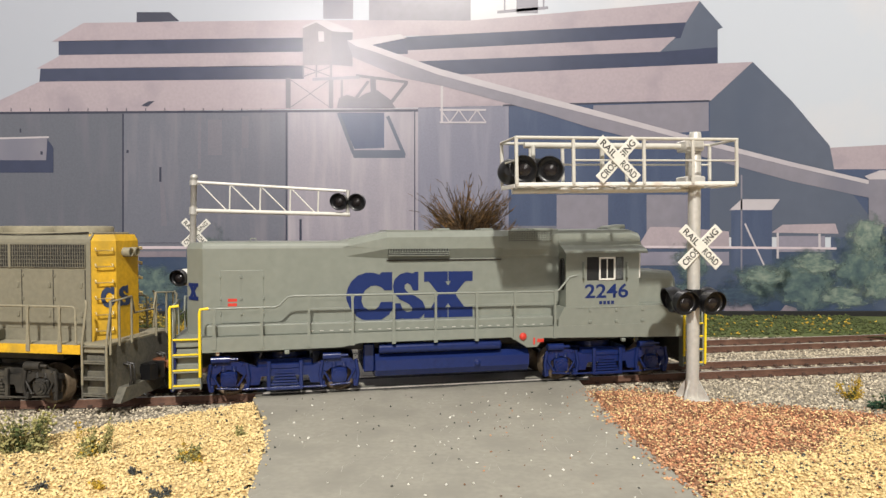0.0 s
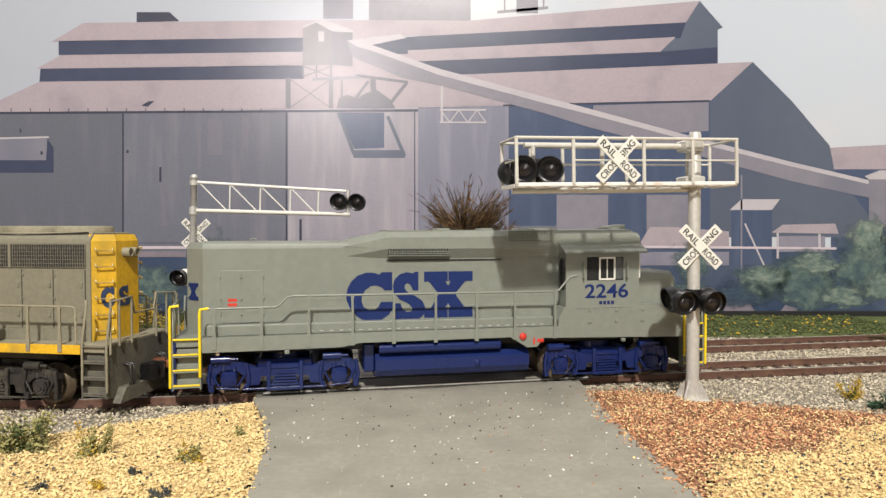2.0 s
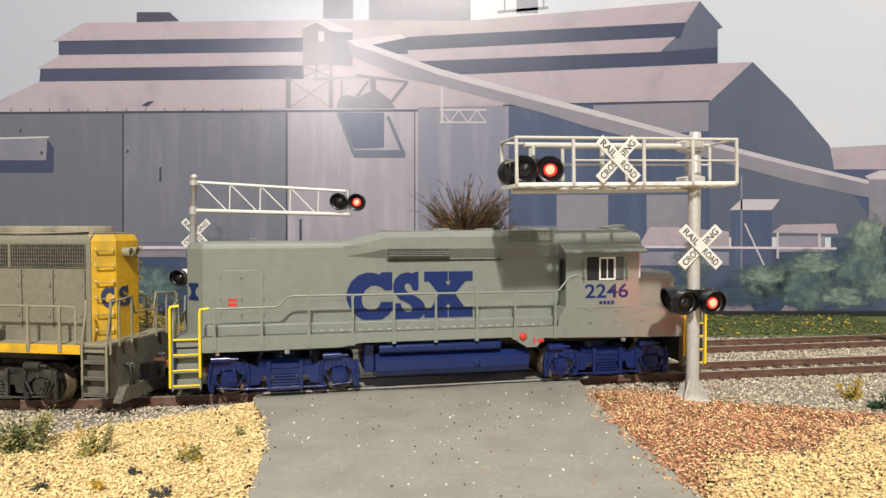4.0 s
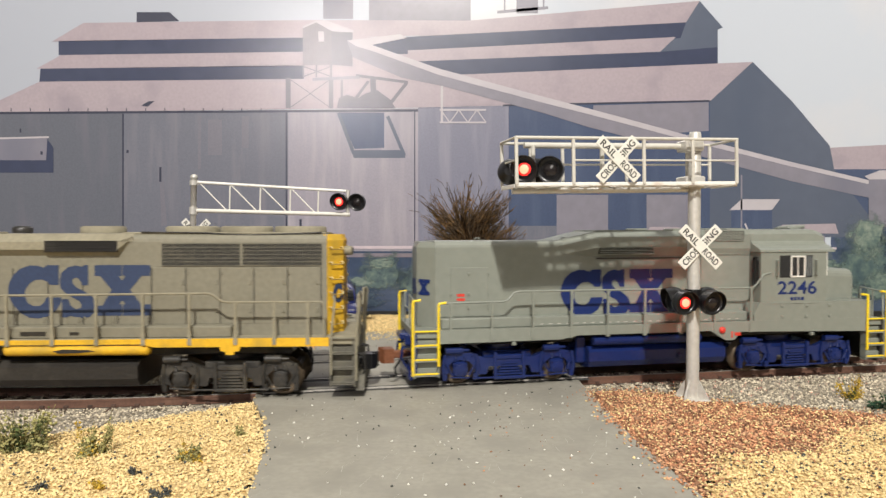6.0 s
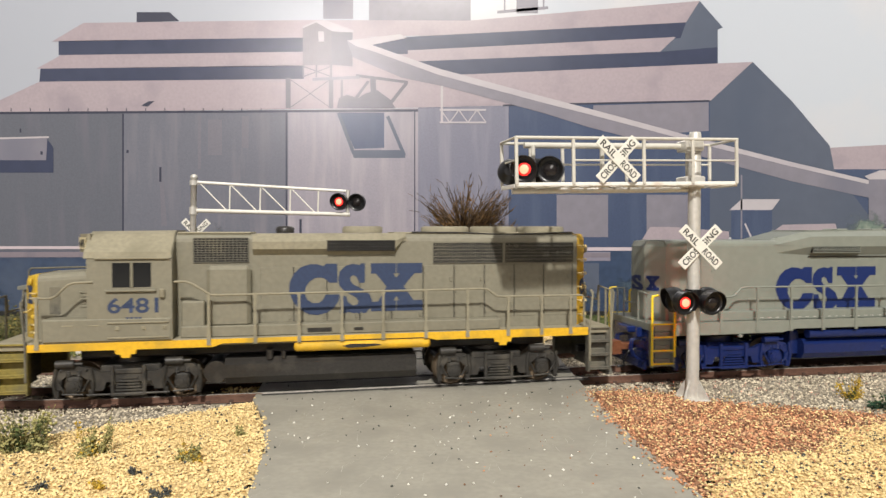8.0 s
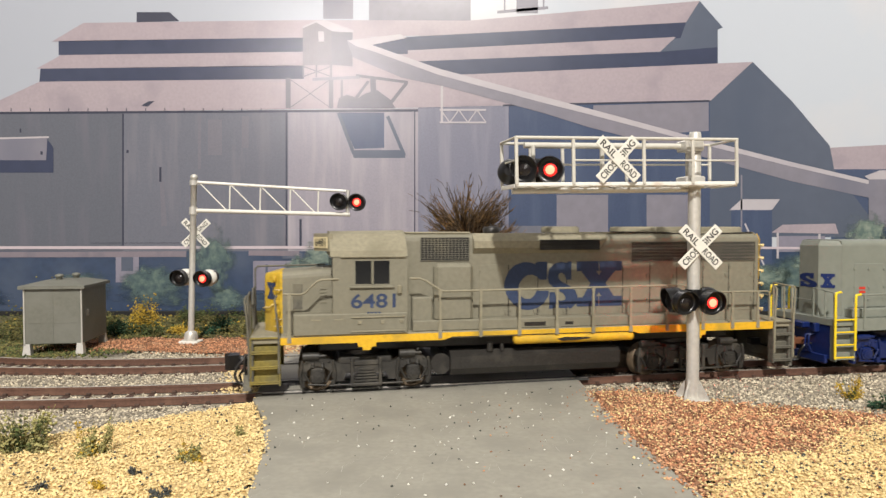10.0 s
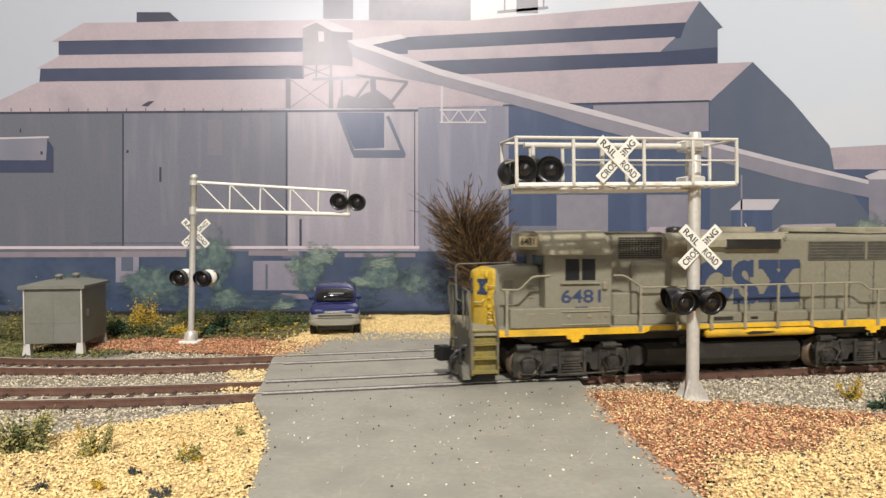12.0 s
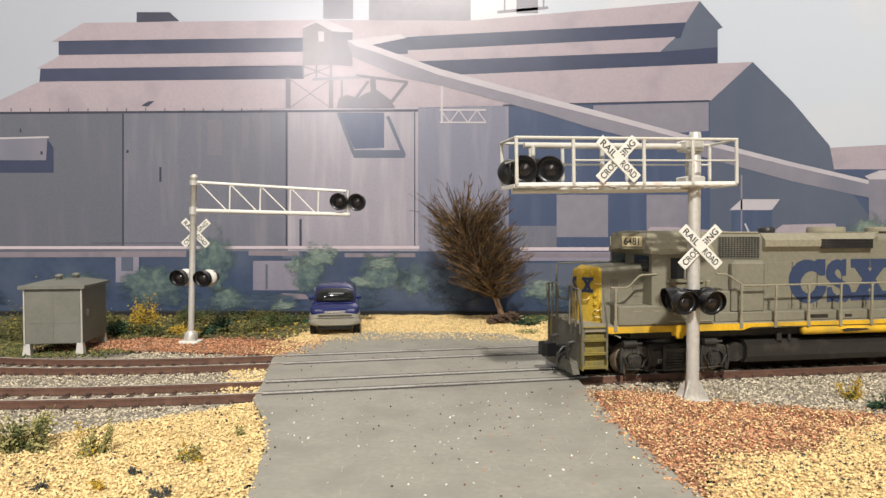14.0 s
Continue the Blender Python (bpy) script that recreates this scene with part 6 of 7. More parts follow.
def far_signal():
    m = pose(-0.1234, 0.3237, -0.0012) @ pose(0, 0, 0, 0, 1.7, 0)
    S = thing("crossing_signal", "silver cantilever crossing signal with a slender lattice arm", "crossing signal", "crossing signals", m)
    s = Shape().lathe([(1.5, 0.6), (1.45, 40), (1.4, 79.5), (1.7, 79.6), (1.7, 81.0), (1.1, 81.8), (0.3, 82.0)], (0, 0, 0), "z", 24)
    part("mast", s, SILVER, S)
    s = Shape().box(-4.6, 4.6, -4.2, 4.2, -0.8, 0.9, 0.3)
    foot = part("base_plate", s, WHITE, S)
    part("base_collar", Shape().lathe([(2.9, 0.8), (2.7, 4.0), (1.9, 5.6), (1.5, 5.8)], (0, 0, 0), "z", 20), SILVER, foot)
    for a in range(4):
        part("base_rib", Shape().prism([(1.6, 0.8), (3.6, 0.8), (3.0, 4.8), (1.6, 5.6)], -0.3, 0.3, "y"), SILVER, foot).matrix_basis = pose(0, 0, 0, 0, 0, 45 + 90 * a)
    x0, x1 = 1.0, 75.2
    def top(x):
        return 78.2 - 0.030 * x
    def low(x):
        return 64.4 + 0.004 * x
    part("arm_chord", Shape().rod((x0, 0, top(x0)), (x1 - 1, 0, top(x1)), 0.75, 10), WHITE_RUST, S, "white-painted chord with rust streaks")
    part("arm_chord", Shape().rod((x0, 0, low(x0)), (x1 + 1, 0, low(x1)), 1.0, 10), WHITE, S)
    xs = [2.5, 17.6, 32.4, 47.0, 60.6]
    for i in range(4):
        part("arm_post", Shape().rod((xs[i + 1], 0, low(xs[i + 1])), (xs[i + 1], 0, top(xs[i + 1])), 0.38, 8), WHITE, S)
        part("arm_brace", Shape().rod((xs[i], 0, top(xs[i])), (xs[i + 1] - 1, 0, low(xs[i + 1])), 0.32, 8), WHITE, S)
    part("arm_collar", Shape().lathe([(2.0, 62.4), (2.0, 66.0)], (0, 0, 0), "z", 20).lathe([(2.0, 76.6), (2.0, 79.0)], (0, 0, 0), "z", 20), SILVER, S)
    part("lamp_hanger", Shape().rod((75.0, 0, low(75)), (75.0, 0, top(75) + 0.6), 0.9, 10).box(73.4, 76.6, -1, 1, 69.0, 72.4, 0.3), SILVER, S)
    for side, x in ((0, 79.8), (1, 71.2)):
        flasher(S, x, -1.6, 70.6, -6, 4.2, side)
    crossbuck(S, 0.6, 2.0, 53.4, 0, 17.2, 3.3)
    for side, x in ((0, 6.0), (1, -5.4)):
        flasher(S, x, -1.4, 31.4, -8, 4.1, side)
        flasher(S, x + 1.2, 2.6, 31.6, 172, 4.1, None, WHITE)
    part("crossarm", Shape().rod((-6, 0.4, 29.6), (6.6, 0.4, 29.6), 0.8, 10).rod((-6, 0.4, 33.6), (6.6, 0.4, 33.6), 0.6, 10), SILVER, S)


near_signal()
far_signal()


# ---- relay box ----
def relay_box():
    B = thing("relay_box", "grey-green equipment cabinet on four legs beside the track", "equipment cabinet", "", pose(-0.1752, 0.3085, -0.0022, 0, 0, 9))
    part("body", Shape().box(-12.2, 12.2, -15.5, 15.5, 5.2, 30.0, 0.4), BOX_GREY, B)
    s = Shape().loft([[(-13.6, -17, 29.8), (13.6, -17, 29.8), (13.6, 17, 29.8), (-13.6, 17, 29.8)], [(-13.6, -17, 31.2), (13.6, -17, 31.2), (13.6, 17, 31.2), (-13.6, 17, 31.2)], [(-6.0, -8, 33.2), (6.0, -8, 33.2), (6.0, 8, 33.2), (-6.0, 8, 33.2)]])
    roof = part("roof", s, BOX_GREY, B)
    for y in (-4, 5):
        part("roof_vent", Shape().lathe([(1.3, 32.8), (1.3, 34.2), (1.9, 34.4), (1.7, 35.4), (0.4, 35.8)], (-1.5 if y < 0 else 2.5, y, 0), "z", 14), BOX_GREY, roof)
    for x in (-10.9, 10.9):
        for y in (-14.2, 14.2):
            s = Shape().loft([[(x - 1.9, y - 1.9, -1.2), (x + 1.9, y - 1.9, -1.2), (x + 1.9, y + 1.9, -1.2), (x - 1.9, y + 1.9, -1.2)], [(x - 1.2, y - 1.2, 5.6), (x + 1.2, y - 1.2, 5.6), (x + 1.2, y + 1.2, 5.6), (x - 1.2, y + 1.2, 5.6)]])
            part("leg", s, SILVER, B, "pale metal leg")
    for x in (-12.0, 11.6):
        part("corner_strip", Shape().box(x, x + 0.6, -15.9, -15.3, 5.2, 29.8, 0.1), SILVER, B, "thin bright strip along a front corner")
    part("hasp", Shape().box(11.9, 12.8, -10.5, -8.8, 17, 20, 0.3), STEEL, B, "small steel hasp")
    part("door_seam", Shape().box(-0.2, 0.2, -15.62, -15.4, 6.0, 29.2, 0.05).box(-11.4, 11.4, -15.6, -15.4, 14.6, 14.9, 0.05), BOX_GREY, B)


relay_box()


# ---- minivan ----
def minivan():
    C = thing("minivan", "parked two-tone minivan, blue over champagne, on the road", "van", "", pose(-0.0554, 0.3390, -0.0004, 0, 0, 8.5))
    def sec(y, w, z0, z1, e=4.0):
        ring = []
        w *= 1.11
        for k in range(28):
            c, d = math.cos(k * math.pi / 14), math.sin(k * math.pi / 14)
            ring.append((math.copysign(abs(c) ** (2 / e), c) * w, y, (z0 + z1) / 2 + math.copysign(abs(d) ** (2 / e), d) * (z1 - z0) / 2))
        return ring
    s = Shape().loft([sec(-0.8, 8.8, 6.0, 10.4), sec(-0.2, 10.6, 5.0, 11.2), sec(1.6, 11.6, 4.4, 11.8), sec(6, 12.0, 4.2, 12.2), sec(30, 12.1, 4.2, 12.4), sec(52, 11.9, 4.2, 12.2), sec(55, 10.8, 5.0, 11.2)], True, True)
    low = part("lower_body", s, CAR_TAN, C, "champagne lower body")
    s = Shape().loft([sec(0.4, 9.2, 10.2, 12.2), sec(1.4, 10.6, 9.8, 13.4), sec(4, 11.3, 9.8, 14.9, 3.4), sec(9, 11.6, 9.8, 16.2, 3.4), sec(16, 11.6, 9.8, 17.4, 3.4), sec(52, 11.5, 9.8, 17.6, 3.4), sec(54.8, 10.4, 9.8, 15.6)], True, True)
    part("bonnet", s, CAR_BLUE, C, "blue upper body")
    s = Shape().loft([sec(8.6, 9.4, 13.6, 16.4, 4.5), sec(14, 10.0, 13.0, 20.2, 4.5), sec(19, 10.0, 12.6, 23.3, 4.5), sec(22, 9.8, 12.4, 24.3, 4.2), sec(26, 9.7, 12.4, 24.8, 4.2), sec(46, 9.7, 12.4, 24.7, 4.2), sec(50, 9.8, 12.4, 23.6, 4.2), sec(54, 10.0, 12.6, 17.0, 4.2)], True, True)
    cabin = part("cabin", s, CAR_BLUE, C, "blue roof and pillars")
    rings = []
    for k in range(-6, 7):
        u = k / 6
        lo, hi = 16.9 + 0.3 * u ** 4, 23.0 - 1.3 * u ** 4
        back = 1.1 * abs(u) ** 3 - 1.3
        f, g = 8.45 + (lo - 16.6) * 1.5 + back, 8.45 + (hi - 16.6) * 1.5 + back
        rings.append([(10.0 * u, f, lo), (9.5 * u, g, hi), (9.5 * u, g + 1.4, hi), (10.0 * u, f + 1.4, lo)])
    part("windscreen", Shape().loft(rings, True, True), CAR_GLASS, cabin, "dark curved windscreen")
    s = Shape().rod((-6, 8.0, 17.4), (-0.6, 8.9, 18.0), 0.16, 6).rod((0.4, 8.0, 17.4), (6, 8.9, 18.0), 0.16, 6)
    part("wiper", s, SOOT, cabin)
    for near in (-1, 1):
        part("side_window", Shape().prism([(22, 17.2), (50, 17.2), (47, 22.8), (24, 22.8)], *sorted((near * 10.6, near * 11.1)), "x"), CAR_GLASS, cabin, "dark side windows")
        part("wing_mirror", Shape().box(*sorted((near * 11.2, near * 14.0)), 14.0, 15.6, 17.2, 18.9, 0.6), CAR_BLUE, C)
        part("headlight", Shape().box(*sorted((near * 5.8, near * 10.4)), 0.9, 3.0, 11.6, 13.3, 0.5), CAR_GREY, C, "grey headlight")
        for y in (9, 45):
            t = part("wheel", Shape().lathe([(1.5, near * 9.6), (3.9, near * 9.6), (4.2, near * 10.2), (4.2, near * 12.3), (3.8, near * 12.8), (2.4, near * 12.8)], (0, y, 3.9), "x", 20), TYRE, C)
            part("rim", Shape().lathe([(2.4, near * 12.7), (2.2, near * 12.9), (0.4, near * 12.95)], (0, y, 3.9), "x", 16), STEEL, t, "steel wheel rim")
    part("grille_strip", Shape().box(-5.4, 5.4, 0.0, 1.4, 11.7, 12.6, 0.3), STEEL, C, "bright chrome strip")
    part("bumper", Shape().loft([sec(-1.9, 8.6, 5.6, 8.4), sec(-1.4, 10.6, 5.2, 8.8), sec(0.2, 11.8, 5.2, 8.8), sec(4.0, 12.2, 5.4, 8.6)], True, True), CAR_TAN, C)
    part("low_front_strip", Shape().box(-8.8, 8.8, 0.4, 2.0, 3.0, 5.4, 0.5), SOOT, C, "dark strip below the bumper")
    for z in (6.9, 10.5):
        part("grille_bar", Shape().box(-8.6, 8.6, -1.9, 0.6, z, z + 0.3, 0.1), SOOT, C, "thin dark line across the front")
    part("bumper_seam", Shape().box(-9.6, 9.6, -1.0, 0.2, 8.9, 9.25, 0.1), SOOT, C, "dark seam")


CAR_GREY = mat("headlight_plastic", (0.13, 0.13, 0.17), 0.2, vary=0.05, size=1.0, bump=0.0)
minivan()


# ---- bare tree ----
def tree():
    T = thing("tree", "bare brown bottle-brush tree with dense upswept twigs", "tree", "", pose(0.0358, 0.389, -0.0008))
    rng = random.Random(11)
    trunk = [(1.0, 0, -0.6), (-1.8, 0, 6), (-4.6, 0, 14), (-9.0, 0, 23), (-14.5, 0.5, 33), (-20.0, 0.5, 43), (-24.5, 0.5, 57)]
    s = Shape()
    for i in range(len(trunk) - 1):
        s.rod(trunk[i], trunk[i + 1], 2.1 * (1 - i * 0.13), 10, 2.1 * (1 - (i + 1) * 0.13))
    part("trunk", s, TRUNK, T)
    s = Shape()
    def on_trunk(u):
        k = u * (len(trunk) - 1)
        i = min(int(k), len(trunk) - 2)
        return Vector(trunk[i]).lerp(Vector(trunk[i + 1]), k - i)
    for n in range(860):
        u = 0.33 + 0.67 * rng.random() ** 0.8
        p = on_trunk(u)
        az = rng.uniform(0, 6.283)
        out = rng.uniform(0.5, 1.8) * (1.25 - 0.2 * u)
        d = Vector((math.cos(az) * out + 0.22 - 0.85 * (1 - u), math.sin(az) * out * 0.8, rng.uniform(0.45, 1.0) - 0.35 * (1 - u)))
        length = rng.uniform(17, 37) * (0.74 + 0.24 * u)
        q = p + d.normalized() * length * 0.5
        e = q + (d.normalized() + Vector((rng.uniform(-0.25, 0.25), rng.uniform(-0.25, 0.25), rng.uniform(0.05, 0.5)))).normalized() * length * 0.5
        r = rng.uniform(0.2, 0.46)
        s.rod(p, q, r * 1.5, 3, r)
        s.rod(q, e, r, 3, 0.06)
        for _ in range(4):
            w = q.lerp(e, rng.random())
            f = w + (d.normalized() + Vector((rng.uniform(-0.9, 0.9), rng.uniform(-0.9, 0.9), rng.uniform(-0.1, 0.6)))).normalized() * rng.uniform(2.5, 6.0)
            s.rod(w, f, 0.24, 3, 0.08)
    part("crown", s, TWIG, T, kind="stuff")
    rngn = np.random.default_rng(5)
    s = Shape()
    pts = [(x, rngn.normal(-2, 2.6), rngn.uniform(0, 1) * (5.4 + 0.2 * x) * max(0.2, 1 - (x / 11) ** 4)) for x in rngn.uniform(-9.5, 9.0, 760)]
    s.grains(pts, rngn.uniform(0.7, 1.5, 760), rngn)
    part("root_mound", s, ROOT_EARTH, T, "brown earth mound round the trunk", "stuff")


tree()


# ---- bushes and tufts ----
def bush(name, label, x, y, z, rx, rz, paint, n, seed, grain=0.55, second=None, category="bush", stems=5):
    B = thing(name, label, category, "", pose(x * 0.001, y * 0.001, z * 0.001))
    rngn = np.random.default_rng(seed)
    for k, m in enumerate([paint] + ([second] if second else [])):
        pts = []
        cl = rngn.normal(0, 1, (7, 3)) * (0.42, 0.42, 0.3)
        for _ in range(n if k == 0 else n // 6):
            c = cl[rngn.integers(0, 7)] + rngn.normal(0, 0.22, 3)
            pts.append((c[0] * rx, c[1] * rx * 0.8, abs(c[2] + 0.35) * rz * 1.2))
        s = Shape().grains(pts, rngn.uniform(0.5, 1.2, len(pts)) * grain, rngn, 0.9)
        rr = random.Random(seed)
        for p in pts[::stems]:
            s.rod((p[0] * 0.4, p[1] * 0.4, 0), (p[0] * 1.15, p[1] * 1.15, p[2] * 1.2 + 0.6), 0.12, 3, 0.05)
        part("foliage", s, m, B, kind="stuff")
    return B


def scrub():
    bush("bush", "grey-green foam bush with brown stems on the sand", -104, 162, -1.0, 6.6, 6.2, TURF_OLIVE, 620, 21, 0.5, TURF_GREEN)
    bush("bush", "small olive and yellow foam bush on the sand", -84.5, 159.5, -1.0, 3.6, 5.2, TURF_OLIVE, 330, 22, 0.42, TURF_YELLOW)
    bush("bush", "small olive foam tuft on the sand", -59, 154.5, -0.9, 2.8, 3.6, TURF_OLIVE, 240, 23, 0.4, TURF_YELLOW)
    bush("bush", "tiny brown foam tuft at the road's edge", -53.5, 174, -0.9, 1.7, 2.0, TURF_OLIVE, 110, 24, 0.35)
    bush("bush", "yellow flowering foam tuft on the ballast", 133.5, 216, -2.0, 3.6, 4.6, TURF_YELLOW, 260, 25, 0.42, TURF_GREEN)
    bush("bush", "dark green foam tuft at the gravel's edge", 138, 203, -1.6, 5.4, 4.6, TURF_DARK, 380, 26, 0.5, TURF_GREEN)
    bush("bush", "dark foam tuft on the front sand", -57.5, 134, -0.9, 1.7, 1.2, DARK_STONE, 80, 27, 0.4)
    bush("bush", "dark foam tuft on the front sand", -69, 146.5, -0.9, 1.5, 1.2, DARK_STONE, 60, 28, 0.35)
    bush("bush", "dark foam tuft on the front sand", -84.5, 138, -0.9, 1.7, 1.4, DARK_STONE, 60, 29, 0.35)
    bush("bush", "yellow foam tuft on the front sand", -73, 138, -0.9, 1.5, 1.3, TURF_YELLOW, 60, 30, 0.35)
    bush("bush", "low dark green foam patch beside the tree", 50, 380, -1.2, 9, 3.4, TURF_DARK, 420, 31, 0.6, TURF_GREEN)
    bush("bush", "low olive foam patch at the sand's edge", 44, 350, -1.2, 7, 2.0, TURF_OLIVE, 200, 32, 0.5, TURF_GREEN)
    # scrub behind the back track
    rng = random.Random(8)
    spots = [(-205, 330, 13, 22), (-232, 332, 12, 20), (-190, 372, 12, 14), (-168, 348, 9, 10), (-160, 352, 9, 17), (-151, 344, 7, 10), (-138, 352, 9, 8), (-118, 352, 9, 10), (-104, 356, 8, 9), (-98, 374, 8, 10), (-128, 382, 11, 10), (-86, 392, 9, 8), (-214, 392, 12, 12), (-148, 396, 12, 12), (-110, 402, 12, 9)]
    for i, (x, y, r, h) in enumerate(spots):
        first, second = ((SCRUB, TURF_GREEN), (TURF_GREEN, SCRUB), (TURF_YELLOW, SCRUB), (TURF_DARK, SCRUB))[(i % 4 if i in (6,) or i % 4 != 2 else 0) if i != 4 else 2]
        second = second if i % 3 else TURF_GREEN
        label = {SCRUB: "dull olive foam scrub along the backdrop", TURF_GREEN: "mid-green foam scrub along the backdrop", TURF_YELLOW: "yellow-brown foam scrub along the backdrop", TURF_DARK: "dark green foam scrub along the backdrop"}[first]
        b = bush("bush", label, x, y, -1.6, r, h * (0.85 if i in (0, 1, 4) else 0.55), first, 760, 40 + i, 0.62, second, stems=40)
        tagged(b, group="scrub along the backdrop")


scrub()


# ---- loose grains ----
def in_view(x, y, margin=8):
    return abs(x) < y * 0.675 + margin


def rails_clear(x, y, gap=1.6):
    for off in (0.0, BACK):
        d = track_offset(x, y) - off * 1000
        for c in (-8.6, 8.6):
            if abs(d - c) < gap:
                return False
    return True


def track_offset(x, y):
    """Millimetres that a place lies behind the front track's middle."""
    s = x * 0.001
    for _ in range(3):
        px, py, a = line(s)
        s += (x * 0.001 - px) * math.cos(a) + (y * 0.001 - py) * math.sin(a)
    px, py, a = line(s)
    return 1000 * (-(x * 0.001 - px) * math.sin(a) + (y * 0.001 - py) * math.cos(a))


def scatter(name, label, outline, density, size, z, material, seed, stray=0.0, wavy=0.7, clear=False, skip_road=True):
    rngn = np.random.default_rng(seed)
    xs, ys = [p[0] for p in outline], [p[1] for p in outline]
    g = 2.5 * stray
    x0, x1, y0, y1 = max(min(xs) - g, -260), min(max(xs) + g, 260), max(min(ys) - g, 95), max(ys) + g
    n = int((x1 - x0) * (y1 - y0) * density)
    pts = []
    for x, y in zip(rngn.uniform(x0, x1, n), rngn.uniform(y0, y1, n)):
        if not in_view(x, y) or not inside(x + rngn.normal(0, stray), y + rngn.normal(0, stray), outline):
            continue
        if clear and (not rails_clear(x, y) or inside(x, y, ROAD_LINE)):
            continue
        h = z + wavy * noise.noise((x * 0.09, y * 0.09, 3.0)) + rngn.uniform(0, 0.3)
        if inside(x, y, ROAD_LINE):
            h = -0.1
        pts.append((x, y, h))
    s = Shape().grains(pts, rngn.uniform(0.55, 1.25, len(pts)) * size, rngn)
    return tagged(part(name, s, material), label, "gravel", kind="stuff")


def ballast_level():
    rngn = np.random.default_rng(77)
    pts = []
    n = 90000
    for x, y in zip(rngn.uniform(-255, 260, n), rngn.uniform(160, 345, n)):
        if not in_view(x, y) or inside(x, y, ROAD_LINE) or not rails_clear(x, y):
            continue
        d = track_offset(x, y)
        k = min(abs(d), abs(d - 49.45))
        if d < -80 or d > (66 if x < -140 else 92):
            continue
        if inside(x, y, SAND_LEFT) or inside(x, y, GRAVEL_FRONT) or inside(x, y, SAND_RIGHT) or inside(x, y, GRAVEL_BACK):
            if rngn.random() > 0.12:
                continue
        z = (-2.9 if k < 14.5 else -1.9) + rngn.uniform(-0.2, 0.25)
        if d < -15:
            z = -2.0 + 0.04 * (-15 - d) + rngn.uniform(-0.2, 0.25)
        pts.append((x, y, min(z, -1.5)))
    s = Shape().grains(pts, rngn.uniform(0.26, 0.6, len(pts)), rngn)
    tagged(part("ballast", s, BALLAST), "loose grey crushed-stone ballast round the tracks", "ballast", kind="stuff")


scatter("sand_grains", "loose cream sand grains beside the road", SAND_LEFT, 2.6, 0.38, -0.9, SAND, 61, 0.7)
scatter("sand_grains", "loose cream sand grains in the front corner", SAND_RIGHT, 2.6, 0.38, -0.9, SAND, 62, 2.6)
scatter("gravel_grains", "loose red-brown gravel round the signal mast", GRAVEL_FRONT, 2.4, 0.44, -0.8, GRAVEL, 63, 2.6)
scatter("gravel_grains", "loose red-brown gravel behind the back track", GRAVEL_BACK, 1.2, 0.5, -1.5, GRAVEL, 64, 4.0)
scatter("sand_grains", "loose cream sand at the road's end", SAND_BACK, 1.0, 0.5, -0.8, SAND, 65, 4.0)
scatter("sand_grains", "cream sand grains spilt between the rails at the road", [(-74, 222), (-60, 224), (-66, 262), (-84, 262)], 1.0, 0.55, -1.8, SAND, 66, 2.0, 0.3, True)
scatter("sand_grains", "loose sand and grit along the road's back edge", [(-82, 296), (-68, 284), (-63, 305), (-57, 325), (-46, 345), (-52, 352), (-66, 338), (-80, 318)], 0.7, 0.45, -0.9, SAND, 81, 4.0)
scatter("gravel_grains", "loose gravel along the road's back edge", [(-82, 292), (-68, 280), (-62, 305), (-57, 325), (-66, 338), (-80, 318)], 0.7, 0.45, -0.9, GRAVEL, 82, 4.0)
scatter("sand_grains", "pale grains strewn over the back of the road", [(-60, 330), (-48, 322), (0, 328), (40, 318), (44, 345), (0, 352), (-44, 352)], 0.35, 0.42, -0.2, SAND, 83, 3.0)
scatter("dark_specks", "dark foam specks scattered on the sand", SAND_LEFT, 0.05, 0.4, -0.6, DARK_STONE, 67)
scatter("dark_specks", "dark specks scattered on the front sand", SAND_RIGHT, 0.14, 0.36, -0.6, DARK_STONE, 68)
scatter("pale_specks", "pale grit scattered on the road", [(-40, 118), (54, 118), (50, 222), (-56, 208)], 0.011, 0.36, -0.15, WHITE, 69)
scatter("gravel_specks", "red-brown grit scattered on the road", [(0, 118), (54, 118), (50, 222), (10, 215)], 0.016, 0.28, -0.15, GRAVEL, 70)
scatter("dark_specks", "dark grit scattered on the road", [(-50, 118), (54, 118), (50, 350), (-60, 340)], 0.008, 0.32, -0.1, DARK_STONE, 71)
scatter("flower_specks", "yellow foam blossom on the grass strip", [(70, 348), (62, 392), (40, 428), (330, 428), (330, 345)], 0.010, 1.1, -0.9, TURF_YELLOW, 72)
scatter("turf", "green foam turf along the backdrop", [(70, 348), (62, 392), (40, 428), (330, 428), (330, 345)], 0.25, 0.9, -1.1, TURF_GREEN, 73)
scatter("turf", "olive foam turf along the backdrop", [(-330, 340), (-180, 334), (-110, 340), (-78, 334), (-70, 372), (-45, 428), (-330, 428)], 0.22, 0.9, -1.1, SCRUB, 74)
scatter("turf", "olive grass tufts round the equipment cabinet", [(-270, 268), (-150, 290), (-140, 301), (-183, 309), (-180, 332), (-330, 340)], 0.55, 0.7, -1.6, SCRUB, 79, 2.0)
scatter("turf", "dark green grass tufts round the equipment cabinet", [(-270, 268), (-150, 290), (-140, 301), (-183, 309), (-180, 332), (-330, 340)], 0.30, 0.7, -1.5, TURF_GREEN, 80, 2.0)
scatter("flower_specks", "yellow foam blossom in the scrub", [(-330, 340), (-180, 334), (-110, 340), (-78, 334), (-70, 372), (-45, 428), (-330, 428)], 0.012, 0.9, -0.8, TURF_YELLOW, 75)
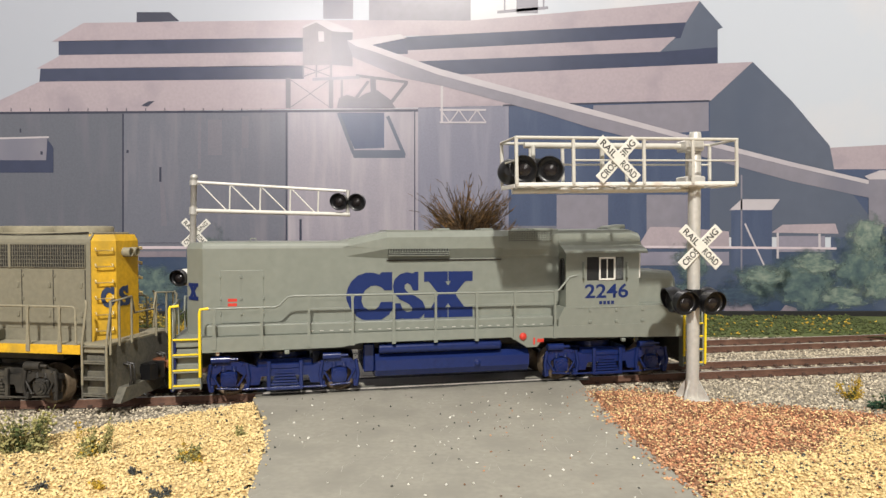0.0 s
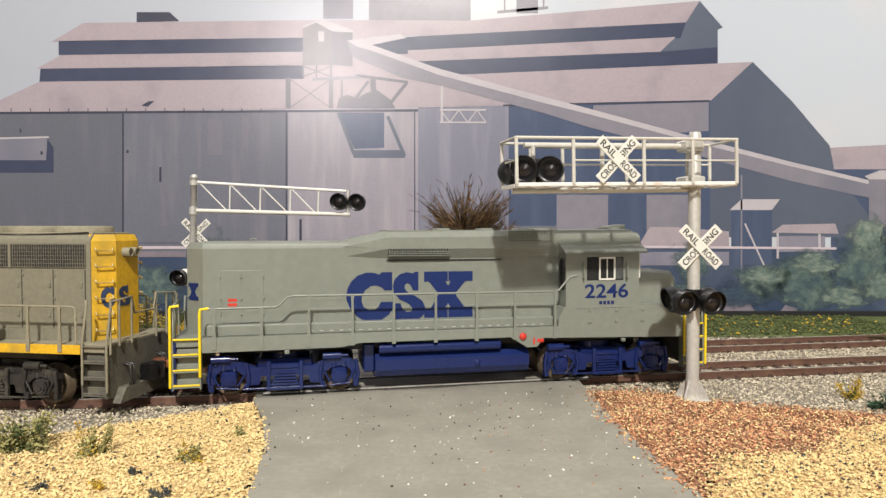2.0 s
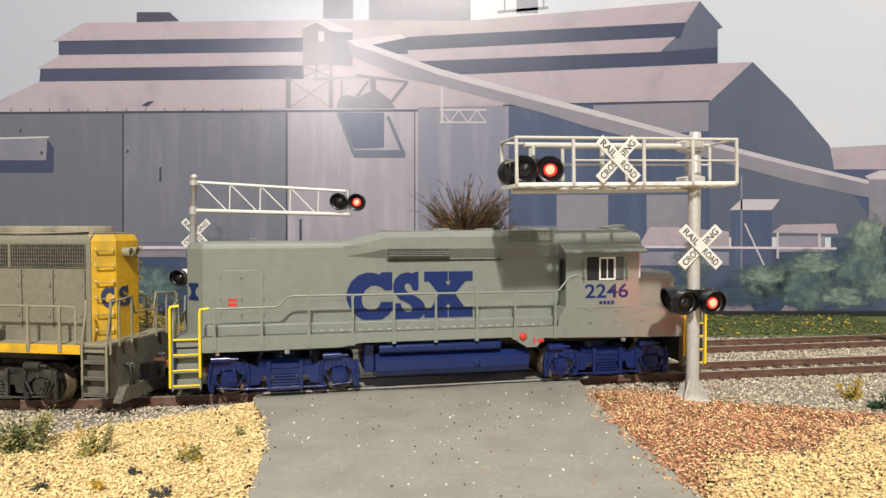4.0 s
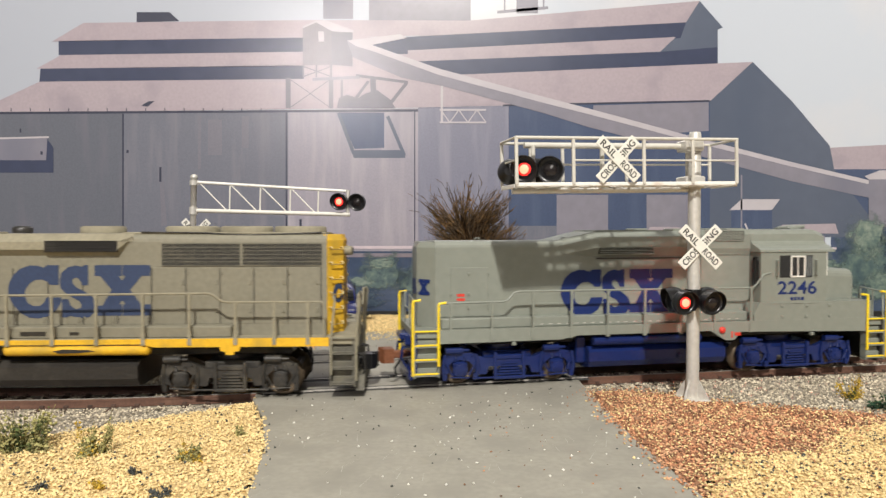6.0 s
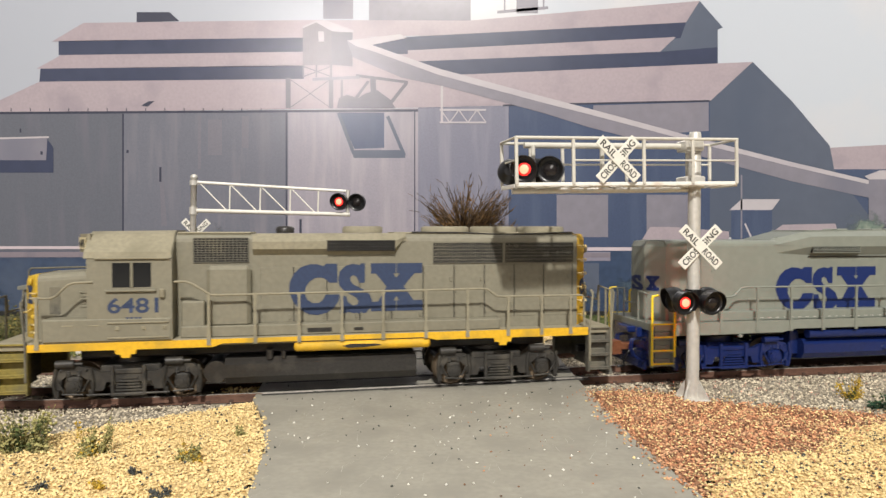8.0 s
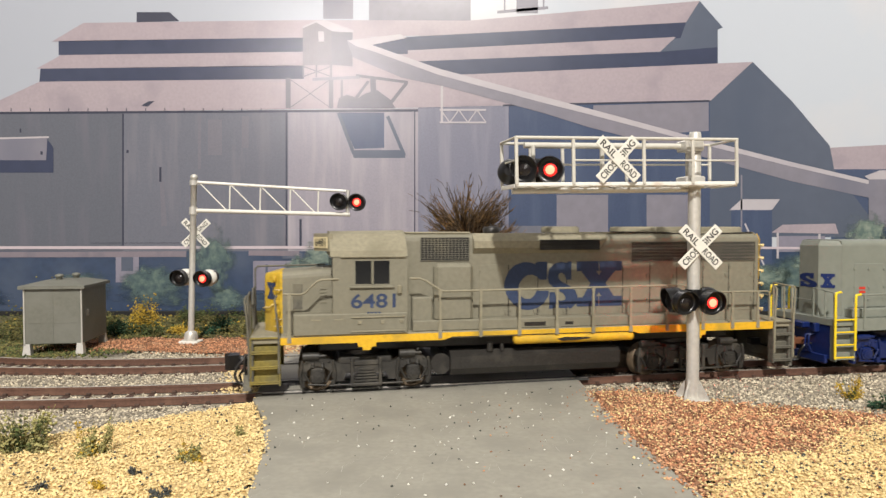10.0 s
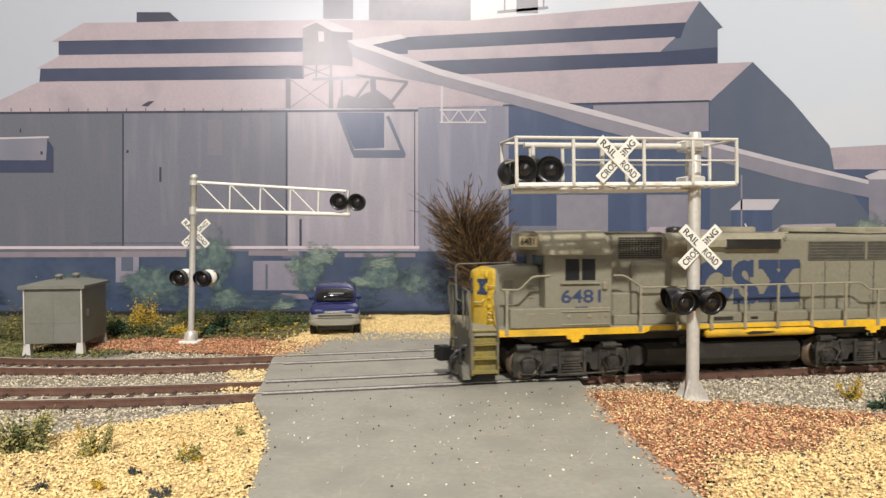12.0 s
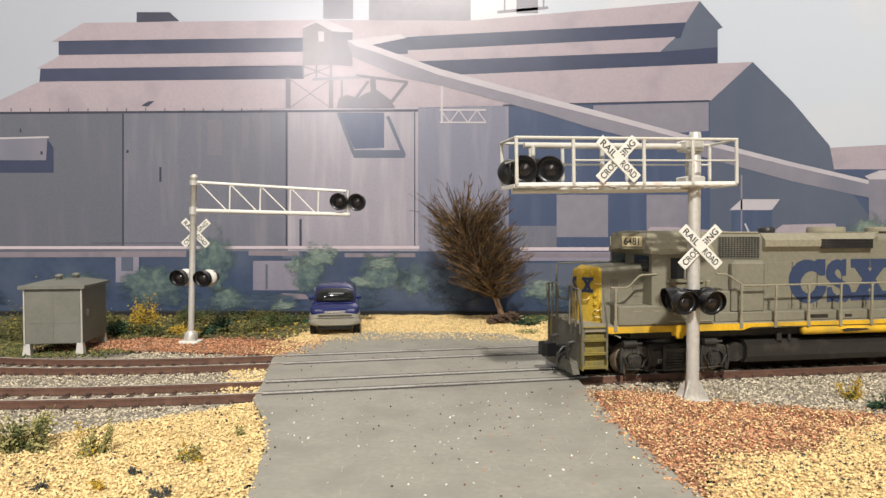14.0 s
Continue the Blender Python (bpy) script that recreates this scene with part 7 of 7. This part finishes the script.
scatter("sand_grains", "pale grains mixed into the red-brown gravel", GRAVEL_FRONT, 0.5, 0.36, -0.6, SAND, 76, 3.5)
scatter("gravel_grains", "red-brown grains strewn over the front sand", SAND_RIGHT, 0.12, 0.36, -0.6, GRAVEL, 78, 3.0)
ballast_level()


COUPLED = 0.2062

# (seconds, metres along the track of a locomotive's middle): the clean one starts first and takes up the slack
PULL_WORN = [(0, -0.1967), (4.2, -0.1967), (4.6, -0.1886), (5.3, -0.1592), (5.5, -0.1507), (6.0, -0.1295), (6.5, -0.1080), (7.0, -0.0864), (7.5, -0.0646), (8.0, -0.0434), (8.6, -0.0195), (9.2, 0.0030), (9.8, 0.0240), (10.5, 0.0484), (11.0, 0.0667), (11.5, 0.0851), (12.0, 0.1034), (12.5, 0.1220), (13.0, 0.1368), (13.5, 0.1422), (14.0, 0.1435)]
PULL_CLEAN = [(0, 0.00075), (4.0, 0.00075), (4.45, 0.0100), (5.3, 0.0462), (5.5, 0.0547)] + [(t, s + COUPLED) for t, s in PULL_WORN if t >= 6.0]


def travel(rows, t):
    """Metres along the track at t seconds, gliding through the rows."""
    i = max(0, min(len(rows) - 2, sum(1 for r in rows if r[0] <= t) - 1))
    def slope(j):
        if j <= 1 or j >= len(rows) - 1:
            return 0.0
        return (rows[j + 1][1] - rows[j - 1][1]) / (rows[j + 1][0] - rows[j - 1][0])
    h = rows[i + 1][0] - rows[i][0]
    u = (t - rows[i][0]) / h
    return (2 * u**3 - 3 * u**2 + 1) * rows[i][1] + (u**3 - 2 * u**2 + u) * h * slope(i) + (3 * u**2 - 2 * u**3) * rows[i + 1][1] + (u**3 - u**2) * h * slope(i + 1)


CHANGES = [3.85, 4.43, 5.02, 5.60, 6.20, 6.75, 7.35, 7.92, 8.50, 9.08, 9.65, 10.22, 10.78]


def flashing(side):
    """Times and turns of a bulb: dark at 180 degrees, lit at 360, and so on; side 0 is lit first."""
    turns = []
    for i in range(len(CHANGES) - 1):
        if i % 2 == side:
            turns += [CHANGES[i], CHANGES[i + 1]]
    rows, angle = [(0.0, 180)], 180
    for t in turns:
        f0 = round(t * FPS)
        for k, d in ((-2, 0), (-1, 60), (0, 120), (1, 180)):
            rows.append(((f0 + k) / FPS, angle + d))
        angle += 180
    return rows + [(14.0, angle)]


def motions():
    for bulb, side in BULBS:
        walk(bulb, [(t, pose(0, -0.0003, 0, 0, 0, a)) for t, a in flashing(side)])
    times = [0.0, 3.8] + [round(3.9 + 0.15 * i, 2) for i in range(67)] + [14.0]
    for loco, pivots, wheels, rows in ((LOCO_WORN, 0.119, WHEELS_WORN, PULL_WORN), (LOCO_CLEAN, 0.112, WHEELS_CLEAN, PULL_CLEAN)):
        walk(loco, [(t, on_track(travel(rows, t), pivots)) for t in times])
        for w, dx in wheels:
            walk(w, [(t, pose(dx * 0.001, 0, 0.00585, 0, math.degrees((travel(rows, t) - travel(rows, 0)) / 0.00585), 0)) for t in times])


motions()
